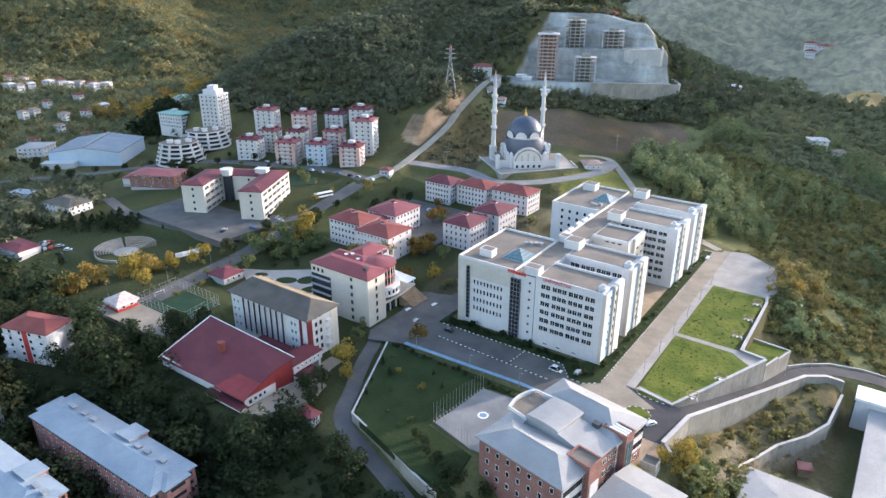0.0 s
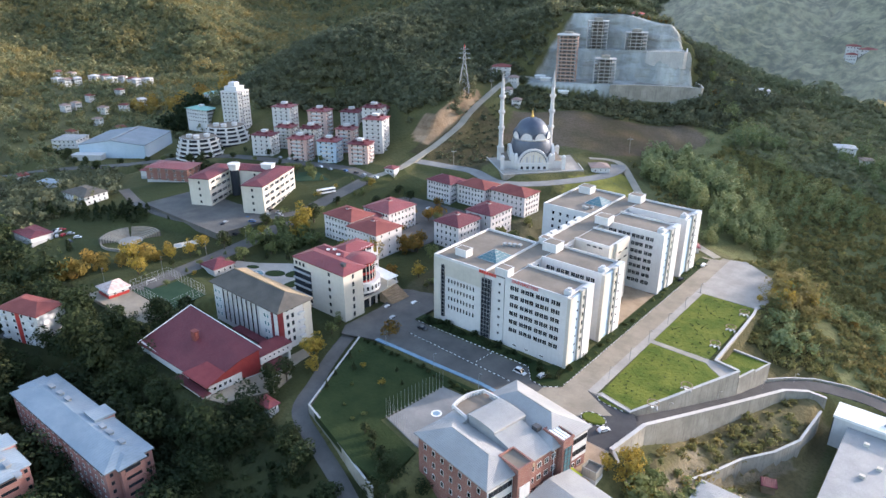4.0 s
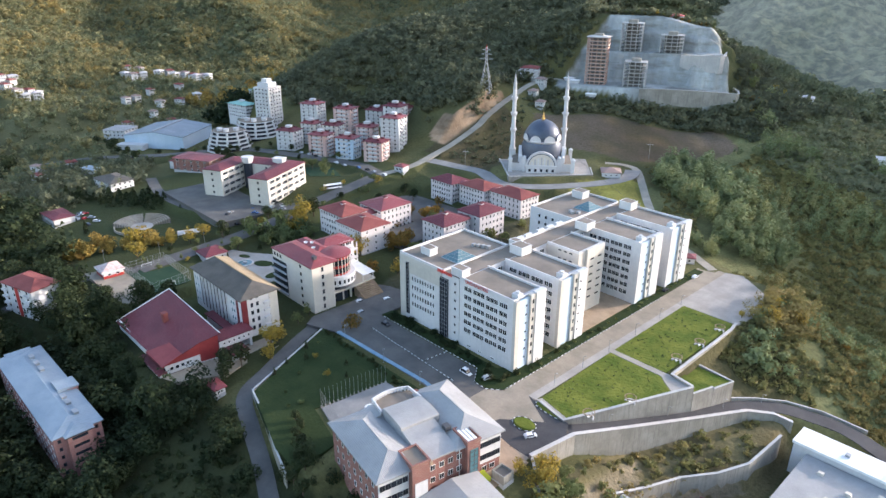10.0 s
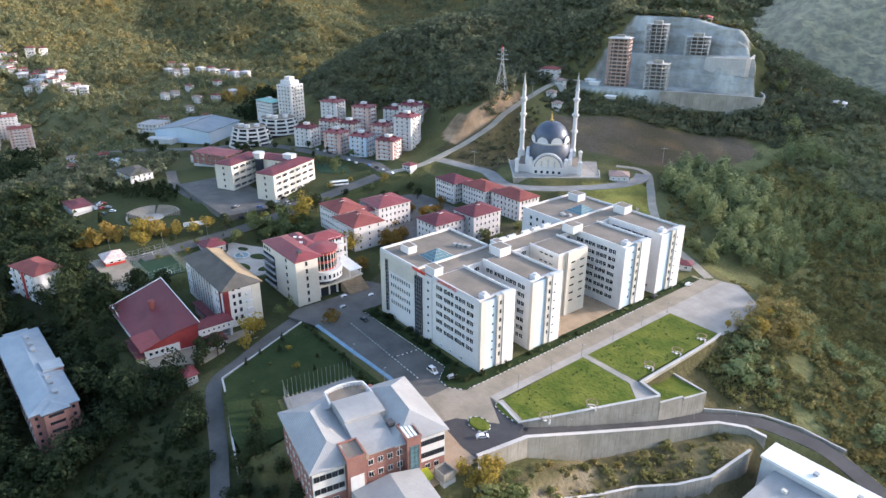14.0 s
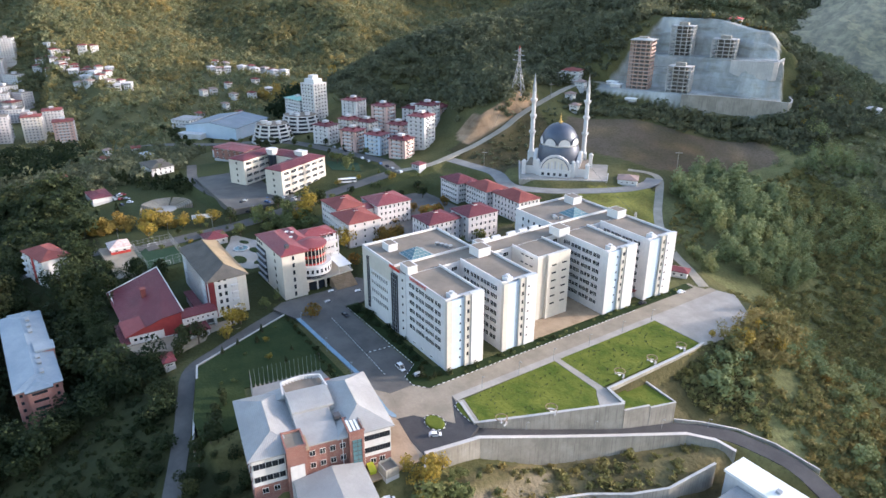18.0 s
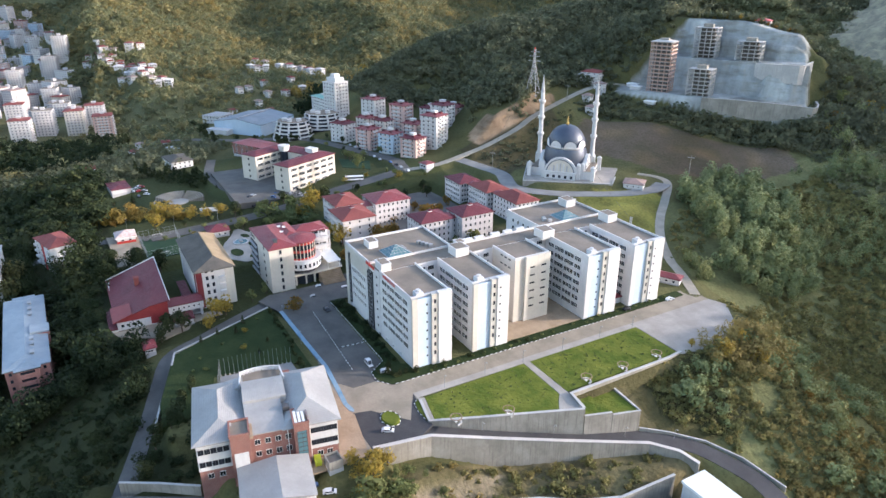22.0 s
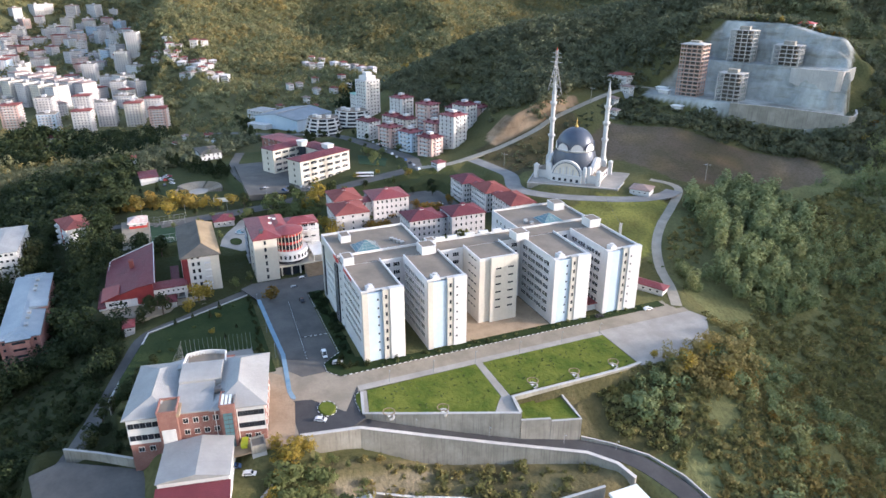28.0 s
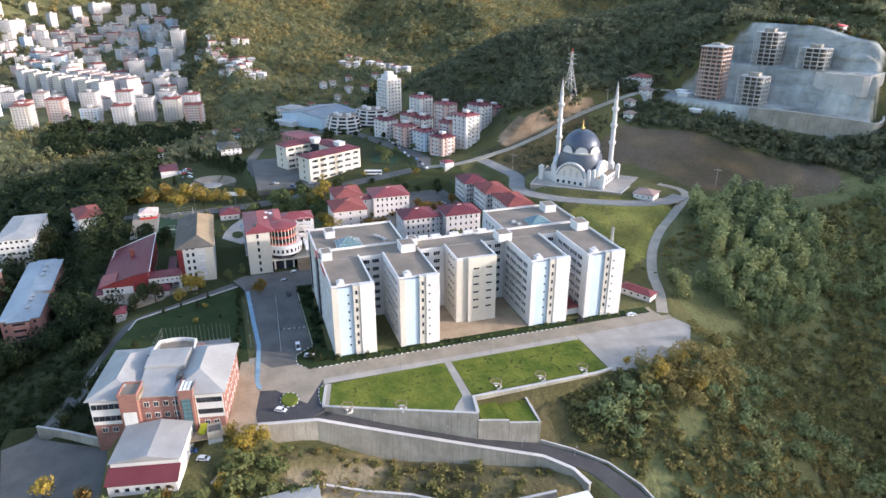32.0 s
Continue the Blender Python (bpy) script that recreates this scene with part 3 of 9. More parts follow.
# crests of the spurs: points of (x, y, level), then the fall to either side of the crest
SPURS = [
    ([(-2100, 420, 250), (-1500, 300, 150), (-1250, 212, 102), (-1083, 184, 74), (-993, 220, 43), (-900, 226, 24), (-836, 210, 14), (-770, 222, -2)], 0.34, 0.80),
    ([(-1900, 860, 250), (-1300, 690, 128), (-1100, 655, 88), (-960, 640, 54), (-876, 676, 26), (-800, 700, 2)], 0.40, 0.36),
    ([(-1500, 1560, 210), (-1100, 1300, 110), (-800, 1180, 52), (-620, 1060, 8)], 0.40, 0.32),
    ([(-2300, -330, 150), (-1700, -300, 90), (-1300, -330, 30)], 0.30, 0.30),
    ([(-178, 606, 48), (-139, 652, 43), (-95, 628, 28), (-59, 605, 14), (-15, 580, -6), (25, 560, -24)], 0.52, 0.34),
]


def crest_fall(x, y, pts, left, right):
    """Height of a spur: the highest of the slopes that fall from each stretch of its crest."""
    h, best = np.full(x.shape, -1e9), np.full(x.shape, 1e9)
    for (ax, ay, az), (bx, by, bz) in zip(pts, pts[1:]):
        ex, ey = bx - ax, by - ay
        t = np.clip(((x - ax) * ex + (y - ay) * ey) / (ex * ex + ey * ey), 0, 1)
        d = np.hypot(x - ax - t * ex, y - ay - t * ey)
        across = (ex * (y - ay) - ey * (x - ax)) / math.hypot(ex, ey)
        fall = right + (left - right) * step(0.5 + across / 30)
        h = np.maximum(h, az + t * (bz - az) - d * fall)
        best = np.minimum(best, d)
    return h, best


def valley_floor(x, y):
    """The town's gentle slope in the south and the orchards north of it."""
    south = np.interp(x, [-2400, -1400, -1060, -960, -760, -640], [46, 6, -8, -20, -26, -31])
    north = np.interp(x, [-2400, -1300, -1060, -930, -750, -640], [90, 40, 16, 6, -2, -8])
    return south + (north - south) * step((y - 130) / 110)


def natural(x, y):
    z = np.full(np.broadcast(x, y).shape, BASE_LEVEL)
    for group in (CAMPUS, WEST, HILLS, EAST, BROW, FAR, FAR_NORTH):
        for a, b, h, r in group:
            z = z + h * np.exp(-((x - a) ** 2 + (y - b) ** 2) / r ** 2)
    west = step((-660 - x - 0.35 * np.clip(y - 400, 0, 300)) / 110)
    z = z + (valley_floor(x, y) - z) * west
    ripple = 5.0 * np.sin(x * 0.021 + 1.5 * np.sin(y * 0.013)) + 3.5 * np.sin(y * 0.037 + 1.2 * np.sin(x * 0.029))
    for pts, left, right in SPURS:
        h, d = crest_fall(x, y, pts, left, right)
        h = h + ripple * step((d - 10) / 60)
        soft = 12.0 if pts[0][0] < -600 else 5.0
        m = np.clip(0.5 + 0.5 * (h - z) / soft, 0, 1)
        z = z + (h - z) * m + soft * 0.5 * m * (1 - m)
    rim = np.clip((np.hypot(x + 420, y - 420) - 1050) / 900, 0, 1)
    gap = np.clip((x + 150) / 250, 0, 1) * np.clip((y - 300) / 300, 0, 1)
    z = z - 75 * step((y - 720) / 120) * step((x + 420) / 150)
    town = step((x + 1750) / 500) * step((120 - y) / 160)
    return z + 230 * rim * rim * (3 - 2 * rim) * (1 - gap) * (1 - town)


def quarry_axes(x, y):
    return (x + 270) * 0.9 + (y - 540) * 0.436, -(x + 270) * 0.436 + (y - 540) * 0.9


def quarry_front(s):
    """Where the lower terrace ends towards the valley."""
    return -14 + 17 * step((s - 35) / 80)


def quarry_top(s):
    """Level of the upper rim of the rock face."""
    return 106 - 8 * step((s - 40) / 45) - 17 * step((s - 84) / 20)


def in_quarry_cut(s, d):
    """1 inside the cut, falling to 0 at its rim."""
    return step((s + 34 - 0.5 * np.clip(d, 0, 62)) / 8) * step((113 - 0.28 * np.clip(d - 2, 0, 60) - s) / 4) * step((d - quarry_front(s) + 3) / 5) * step((66 - d) / 5)


def quarried(x, y, z):
    """Two stepped terraces cut into the hill, with benched rock faces behind them."""
    s, d = quarry_axes(x, y)
    lower, upper, top = 55 - 0.05 * np.clip(s - 60, 0, 60), 79.0, quarry_top(s)
    # the hill falls away behind the rim
    behind = top + 1.5 - 0.42 * np.clip(d - 64, 0, 90)
    z = z + (np.minimum(z, behind) - z) * step((d - 54) / 10) * step((s + 30) / 50) * step((126 - s) / 12) * step((190 - d) / 60)
    z = z + (np.maximum(z, behind) - z) * step((d - 56) / 6) * step((s + 20) / 30) * step((112 - s) / 8) * step((84 - d) / 16)
    wob = 1.4 * np.sin(s * 0.06 + 0.5) + 0.9 * np.sin(s * 0.29 + 0.04 * d) + 0.5 * np.sin(s * 0.71 + 1.0)
    bow = wob - 5 * step((s - 66) / 10) * step((100 - s) / 6)
    mid = lower + 11.5
    t = lower + (mid - lower) * step((d - 17 - bow) / 3.2) + (upper - mid) * step((d - 22.5 - bow) / 3.2)
    berm = upper + 0.58 * (top - upper)
    t = t + (berm - upper) * step((d - 46 - wob) / 4.5) + (top - berm) * step((d - 54 - wob) / 5)
    w = in_quarry_cut(s, d)
    return z + (t - z) * w


# levelled ground: x0, x1, y0, y1, level, slope at the rim in metres
PADS = [
    (-160, -38, 186, 372, 0.0, 12), (-133, -88, 148, 188, -0.1, 10), (-90, -42, 132, 190, -0.3, 5), (-50, -20, 138, 168, -3.5, 5), (-228, -168, 118, 180, -2.0, 8), (-212, -150, 184, 232, -1.0, 6),
    (-255, -200, 238, 295, 4.5, 8), (-198, -168, 270, 325, 6.0, 8), (-250, -172, 326, 356, 8.0, 8), (-246, -160, 74, 98, -22.0, 10), (-250, -170, 40, 70, -22.0, 8), (-275, -236, 140, 168, 2.5, 6),
]
PADS += [
    (-242, -182, 376, 432, 20.0, 8), (-602, -480, 222, 345, -4.0, 18), (4, 70, 200, 290, -27.0, 6), (-358, -312, 158, 200, 1.5, 8), (-270, -212, 178, 236, 1.4, 6), (-78, -22, 104, 138, -6.5, 6), (-262, -198, 294, 326, 6.3, 6), (-354, -312, 290, 314, 11.5, 6),
]

# roads: points with their level, then width, surface and rim
ROADS = {
    "campus_road": ([(-270, 150, 3), (-276, 210, 4), (-279, 242, 7), (-283, 272, 10.5), (-285, 300, 13.5), (-287, 320, 15.5)], 11, "asphalt_old", 4),
    "valley_road": ([(-305, 40, -22), (-292, 85, -9), (-284, 115, -0.5), (-279, 135, 2), (-270, 150, 3)], 7, "asphalt_old", 4),
    "hill_road": ([(-287, 320, 15.5), (-284, 345, 17), (-287, 372, 21), (-288, 390, 25), (-288, 415, 34), (-291, 432, 41), (-298, 465, 49), (-305, 500, 55.5), (-303, 525, 57), (-285, 532, 55.5)], 6, "gravel", 4),
}
ROADS.update({
    "town_road": ([(-287, 320, 15.5), (-305, 325, 14.5), (-325, 328, 13.5), (-375, 312, 13), (-420, 300, 11), (-455, 282, 7), (-500, 250, 0), (-560, 215, -8), (-640, 190, -26)], 10, "asphalt_old", 4),
    "school_lane": ([(-281, 262, 9), (-300, 222, 8), (-330, 208, 6.5), (-375, 205, 6), (-420, 215, 5)], 7, "asphalt_old", 4),
    "mosque_lane": ([(-287, 362, 18.5), (-262, 368, 17.5), (-240, 370, 17.6), (-214, 361, 17.2), (-194, 372, 17.2), (-178, 393, 17.4), (-167, 416, 17.5), (-166, 436, 17.4), (-172, 450, 17.3)], 10, "pavers_grey", 4),
})
ROADS.update({
    "track": ([(-194, 449, 18.4), (-182, 456, 17.8), (-170, 452, 17.2), (-153, 432, 14.2), (-137, 412, 11.4), (-121.5, 397, 7.6), (-104, 386, 3.4), (-89, 380, 1.0), (-72, 370, 0.2)], 5.0, "gravel", 4),
    "wood_lane": ([(-166, 187, -1.2), (-160, 172, -2.2), (-151, 155, -2.8), (-142, 140, -3.1), (-125, 133, -4.6), (-107, 127, -6.2), (-84, 118, -8.8), (-68, 112, -8.8)], 6, "asphalt_old", 3),
    "ramp_road": ([(-52, 200, -0.1), (-45, 209, -1.2), (-37, 231, -5.2), (-29, 252, -8.6), (-17, 282, -12.6), (-8, 296, -14.8), (4, 303, -16.6), (20, 306, -18.5), (50, 300, -24)], 7.5, "asphalt", 2.0),
})


def densify(pts, every=3.0):
    """A smooth line through the points, with a point every few metres."""
    p = [Vector(a) for a in pts]
    p = [2 * p[0] - p[1]] + p + [2 * p[-1] - p[-2]]
    out = []
    for i in range(1, len(p) - 2):
        n = max(2, int((p[i + 1] - p[i]).length / every))
        for k in range(n):
            t = k / n
            a, b, c, d = p[i - 1], p[i], p[i + 1], p[i + 2]
            out.append(0.5 * ((2 * b) + (c - a) * t + (2 * a - 5 * b + 4 * c - d) * t * t + (3 * b - a - 3 * c + d) * t ** 3))
    out.append(p[-2])
    return out


LINES = {k: densify(v[0]) for k, v in ROADS.items()}


def levelled(x, y, z):
    for x0, x1, y0, y1, h, rim in PADS:
        d = np.hypot(np.maximum(np.maximum(x0 - x, x - x1), 0), np.maximum(np.maximum(y0 - y, y - y1), 0))
        z = z + (h - z) * step(1 - d / rim)
    return z


def carved(x, y, z):
    for k, (pts, width, _, rim) in ROADS.items():
        line = LINES[k]
        lo = np.min([p[:2] for p in line], axis=0) - 20
        hi = np.max([p[:2] for p in line], axis=0) + 20
        near = (x > lo[0]) & (x < hi[0]) & (y > lo[1]) & (y < hi[1])
        if not near.any():
            continue
        px, py = x[near], y[near]
        best, level = np.full(px.shape, 1e9), np.zeros(px.shape)
        for a, b in zip(line, line[1:]):
            e = b - a
            t = np.clip(((px - a.x) * e.x + (py - a.y) * e.y) / (e.x ** 2 + e.y ** 2 + 1e-9), 0, 1)
            d = np.hypot(px - a.x - t * e.x, py - a.y - t * e.y)
            level = np.where(d < best, a.z + t * e.z, level)
            best = np.minimum(best, d)
        w = step(1 - (best - width / 2 - 0.6) / rim)
        z[near] = z[near] + (level - 0.12 - z[near]) * w
    return z


# the steep drop outside the garden's walls and below the ramp
RAMP_WALL = [(-44, 188), (-41, 208), (-33.2, 231), (-25, 252), (-12.8, 282), (-5, 291), (8, 298)]


TERRACE = [(-24, 205), (-19, 220), (-14, 234.5), (-6, 246), (-0.5, 258), (1.5, 280), (4, 300)]


def side_of(line, x, y):
    """Metres to the east of a line that runs north."""
    xs = np.interp(y, [p[1] for p in line], [p[0] for p in line])
    return x - xs


def dropped(x, y, z):
    low = -7.0 - 9.6 * step((y - 200) / 36) - 10.0 * step((side_of(TERRACE, x, y) + 0.6) / 1.6) * step((y - 196) / 14)
    e = side_of(RAMP_WALL, x, y)
    w = step((e + 2.2) / 1.8) * step((y - 190) / 3) * step((298 - y) / 4) * step((60 - x) / 20)
    return z + (np.minimum(z, low) - z) * w


def east_bank(x, y, z):
    """The hillside right below the garden's east wall."""
    e = x + 36.0
    low = -5.5 - 0.18 * np.clip(e, 0, 40) - 4.0 * step((292 - y) / 14)
    w = step((e - 0.3) / 1.5) * step((y - 265) / 3) * step((328 - y) / 18) * step((24 - e) / 10)
    return z + (np.minimum(z, low) - z) * w


def road_cut(x, y, z):
    """The bare rock face above the hill road."""
    e = np.interp(y, [345, 390, 432, 465], [-284, -288, -291, -298]) - x
    level = np.interp(y, [345, 372, 390, 415, 432, 465], [17, 21, 25, 34, 41, 49])
    face = level + 14 * step((y - 374) / 34) * step((460 - y) / 22) * step((e - 4.5) / 6.5)
    return z + np.maximum(face - z, 0) * step((e - 3) / 2) * step((36 - e) / 16) * step((y - 368) / 6) * step((464 - y) / 8)


def land(x, y):
    x, y = np.broadcast_arrays(np.asarray(x, float), np.asarray(y, float))
    z = quarried(x, y, natural(x, y))
    z = levelled(x, y, z)
    z = east_bank(x, y, z)
    z = road_cut(x, y, z)
    z = carved(x, y, z.copy())
    return dropped(x, y, z)


def ground(x, y):
    return float(land(np.array([x]), np.array([y]))[0])


def axis(lo, hi, fine0, fine1, fine, mid0, mid1, mid, far):
    a = [fine0]
    while a[-1] < fine1:
        a.append(a[-1] + fine)
    while a[-1] < hi:
        a.append(a[-1] + (mid if a[-1] < mid1 else far))
    b = [fine0]
    while b[-1] > lo:
        b.append(b[-1] - (mid if b[-1] > mid0 else far))
    return np.array(b[:0:-1] + a)


gx = axis(-2400, 1500, -340, 40, 2.0, -700, 120, 8, 15)
gy = axis(-800, 2600, 90, 650, 2.0, -20, 700, 3, 15)
GX, GY = np.meshgrid(gx, gy)
GZ = land(GX, GY)
DZY, DZX = np.gradient(GZ, gy, gx)
SLOPE = np.hypot(DZX, DZY)


def blotch(x, y, k, ph=0.0):
    return 0.5 + 0.25 * (np.sin(x * k + ph + 1.7 * np.sin(y * k * 0.6)) + np.sin(y * k * 1.3 + 2 * ph + 1.3 * np.sin(x * k * 0.7)))


def inside(x, y, ring):
    r = np.zeros(np.broadcast(x, y).shape, bool)
    for (x0, y0), (x1, y1) in zip(ring, ring[1:] + ring[:1]):
        c = (y0 > y) != (y1 > y)
        r ^= c & (x < (x1 - x0) * (y - y0) / ((y1 - y0) or 1e-9) + x0)
    return r


BROWN_FIELD = [(-262, 436), (-228, 452), (-186, 462), (-150, 510), (-140, 545), (-165, 560), (-205, 520), (-240, 505), (-275, 470)]
MEADOW = [(-172, 372), (-112, 376), (-118, 392), (-138, 412), (-156, 436), (-166, 430), (-182, 400)]
col = np.zeros(GX.shape + (3,))
b1, b2 = blotch(GX, GY, 0.045)[..., None], blotch(GX, GY, 0.16, 2.0)[..., None]
col[:] = np.array((0.085, 0.088, 0.04)) * (0.75 + 0.5 * b1) + np.array((0.04, 0.028, 0.008)) * b2
# far ground lightened in its cover colour, standing in for haze
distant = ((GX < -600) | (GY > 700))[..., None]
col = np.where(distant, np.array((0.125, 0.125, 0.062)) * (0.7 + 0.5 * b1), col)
near_campus = ((GX > -420) & (GX < -150) & (GY > 100) & (GY < 345))[..., None]
col = np.where(near_campus, np.array((0.052, 0.062, 0.026)) * (0.7 + 0.5 * b1), col)
behind_block = ((GX > -178) & (GX < -146) & (GY > 232) & (GY < 366))[..., None]
col = np.where(behind_block, np.array((0.085, 0.08, 0.05)) * (0.7 + 0.6 * b2), col)
mosque_slope = ((GX > -300) & (GX < -236) & (GY > 370) & (GY < 450))[..., None]
col = np.where(mosque_slope, np.array((0.075, 0.062, 0.036)) * (0.7 + 0.6 * b2), col)
east_side = ((GX > -150) & (GY > 385) | (GX > -34) & (GY > 296))[..., None]
col = np.where(east_side, np.array((0.15, 0.15, 0.065)) * (0.7 + 0.5 * b1), col)
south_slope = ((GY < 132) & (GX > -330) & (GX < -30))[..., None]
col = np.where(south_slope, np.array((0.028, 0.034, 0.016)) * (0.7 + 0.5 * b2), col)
col = np.where(inside(GX, GY, BROWN_FIELD)[..., None], np.array((0.125, 0.095, 0.07)) * (0.7 + 0.5 * b1) + np.array((0.06, 0.035, 0.01)) * np.clip(b2 - 0.55, 0, 1) * 2, col)
col = np.where(inside(GX, GY, MEADOW)[..., None], np.array((0.23, 0.22, 0.055)) * (0.7 + 0.5 * b2), col)
QS, QD = quarry_axes(GX, GY)
in_quarry = in_quarry_cut(QS, QD) > 0.35
col = np.where(in_quarry[..., None], np.array((0.36, 0.375, 0.36)) * (0.72 + 0.5 * b2), col)
cliff = (GX > -312) & (GX < -288) & (GY > 372) & (GY < 462) & (SLOPE > 0.7)
col = np.where(cliff[..., None], np.array((0.33, 0.235, 0.155)) * (0.6 + 0.7 * b2), col)
bank = ((GX > -36) & (GX < 8) & (GY > 192) & (GY < 292))[..., None]
col = np.where(((GX > -37) & (GX < -4) & (GY > 262) & (GY < 330))[..., None], np.array((0.085, 0.075, 0.035)) * (0.6 + 0.7 * b2), col)
col = np.where(bank, np.array((0.15, 0.125, 0.065)) * (0.6 + 0.7 * b2), col)
slope_cut = (GX > -30) & (GX < 6) & (GY > 195) & (GY < 255) & (SLOPE > 0.25)
col = np.where(slope_cut[..., None], np.array((0.26, 0.215, 0.15)) * (0.7 + 0.5 * b2), col)
n_x, n_y = len(gx), len(gy)
idx = np.arange(n_x * n_y).reshape(n_y, n_x)
quads = np.stack([idx[:-1, :-1], idx[:-1, 1:], idx[1:, 1:], idx[1:, :-1]], -1).reshape(-1, 4)
ground_me = bpy.data.meshes.new("ground")
ground_me.vertices.add(n_x * n_y)
ground_me.vertices.foreach_set("co", np.stack([GX, GY, GZ], -1).ravel())
ground_me.loops.add(quads.size)
ground_me.loops.foreach_set("vertex_index", quads.ravel())
ground_me.polygons.add(len(quads))
ground_me.polygons.foreach_set("loop_start", np.arange(0, quads.size, 4))
ground_me.update(calc_edges=True)
ground_me.polygons.foreach_set("use_smooth", np.ones(len(quads), bool))
cover = ground_me.color_attributes.new("cover", "FLOAT_COLOR", "POINT")
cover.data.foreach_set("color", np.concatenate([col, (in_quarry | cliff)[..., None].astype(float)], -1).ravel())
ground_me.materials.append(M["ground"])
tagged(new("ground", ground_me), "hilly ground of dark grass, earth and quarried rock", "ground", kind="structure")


def ribbon(name, line, width, material, lift=0.06, label="", category="road", shift=0.0, kerb=None):
    """A strip along a line of points, lying on it."""
    s = Shape()
    rows = []
    for i, p in enumerate(line):
        d = (line[min(i + 1, len(line) - 1)] - line[max(i - 1, 0)])
        n = Vector((-d.y, d.x, 0)).normalized()
        c = p + n * shift
        rows.append((c + n * width / 2, c - n * width / 2))
    for (a, b), (c, d) in zip(rows, rows[1:]):
        s.poly([(b.x, b.y, b.z + lift), (d.x, d.y, d.z + lift), (c.x, c.y, c.z + lift), (a.x, a.y, a.z + lift)])
    for side in (0, 1):
        for r, q in zip(rows, rows[1:]):
            a, b = r[side], q[side]
            s.poly([(a.x, a.y, a.z + lift), (b.x, b.y, b.z + lift), (b.x, b.y, b.z - 0.6), (a.x, a.y, a.z - 0.6)])
    return tagged(part(name, s, [material]), label, category, kind="structure")


# ---- the hazy mountains at the horizon ----
def far_slope(name, points, back, rise, label, dull, bright, lean):
    """A distant, hazy mountain side: a rough slope that climbs away from a line of points."""
    m = bpy.data.materials.new(name)
    m.use_nodes = True
    nt = m.node_tree
    nt.nodes.remove(nt.nodes["Principled BSDF"])
    # aerial haze put in as a pale glow over the diffuse slope
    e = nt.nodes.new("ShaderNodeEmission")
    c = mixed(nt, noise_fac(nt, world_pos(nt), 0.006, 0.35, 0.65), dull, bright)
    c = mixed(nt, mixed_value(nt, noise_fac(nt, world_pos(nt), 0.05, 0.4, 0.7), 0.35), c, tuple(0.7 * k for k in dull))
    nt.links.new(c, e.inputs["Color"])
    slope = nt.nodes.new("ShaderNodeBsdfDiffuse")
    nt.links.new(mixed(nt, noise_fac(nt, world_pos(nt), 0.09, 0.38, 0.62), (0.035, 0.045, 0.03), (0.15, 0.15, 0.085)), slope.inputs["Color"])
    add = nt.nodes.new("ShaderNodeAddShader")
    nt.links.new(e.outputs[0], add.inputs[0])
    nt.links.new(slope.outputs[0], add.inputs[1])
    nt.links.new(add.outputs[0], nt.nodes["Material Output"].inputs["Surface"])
    line = densify(points, 6)
    rows = 110
    co, faces = [], []
    for p in line:
        for k in range(rows):
            q = k / (rows - 1)
            x, y = p.x + back[0] * q, p.y + back[1] * q
            co.append((x, y, p.z + rise * q + lean * (0.3 + q) * (abs(math.sin(x * 0.0125 + 0.006 * y + 0.8 * math.sin(y * 0.011))) - 0.5) + 14 * noise.noise((x * 0.016, y * 0.016, 2.0)) + 7 * noise.noise((x * 0.05, y * 0.05, 0.0)) + 5.5 * noise.noise((x * 0.12, y * 0.12, 5.0))))
    for i in range(len(line) - 1):
        for k in range(rows - 1):
            a = i * rows + k
            faces.append((a, a + rows, a + rows + 1, a + 1))
    me = bpy.data.meshes.new(name)
    me.from_pydata(co, [], faces)
    me.materials.append(m)
    tagged(new(name, me), label, "mountains", kind="structure")


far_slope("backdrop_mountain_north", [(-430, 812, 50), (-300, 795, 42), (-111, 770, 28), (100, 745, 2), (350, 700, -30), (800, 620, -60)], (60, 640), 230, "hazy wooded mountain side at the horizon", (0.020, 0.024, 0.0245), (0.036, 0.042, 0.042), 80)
far_slope("backdrop_valley_head", [(-1250, 1560, 30), (-900, 1420, 10), (-600, 1330, 0), (-300, 1290, 20), (0, 1250, 40)], (-150, 420), 260, "far slope glowing as pale sunlit haze over the valley's head", (0.042, 0.049, 0.05), (0.07, 0.077, 0.076), 60)

# ---- roads, paving, lawns and retaining walls ----
ROAD_LABELS = {"campus_road": "worn grey asphalt road along the campus", "valley_road": "worn asphalt road leading down the valley", "hill_road": "pale gravel road climbing the hill",
               "town_road": "worn asphalt road below the apartment blocks", "school_lane": "grey asphalt lane beside the school", "mosque_lane": "grey paved lane below the mosque",
               "track": "pale concrete track round the wooded hollow", "wood_lane": "narrow asphalt lane beside the dark wood", "ramp_road": "dark fresh asphalt ramp between concrete walls"}
for road_name, (pts, width, surf, rim) in ROADS.items():
    ribbon("road_" + road_name, LINES[road_name], width, surf, 0.05, ROAD_LABELS[road_name])


def slab(name, ring, z, material, label, category="pavement", depth=0.5):
    s = Shape()
    s.prism(ring, z - depth, z)
    return tagged(part(name, s, [material]), label, category, kind="structure")


def turned_point(x, y, rot, u, v):
    c, q = math.cos(radians(rot)), math.sin(radians(rot))
    return x + c * u - q * v, y + q * u + c * v


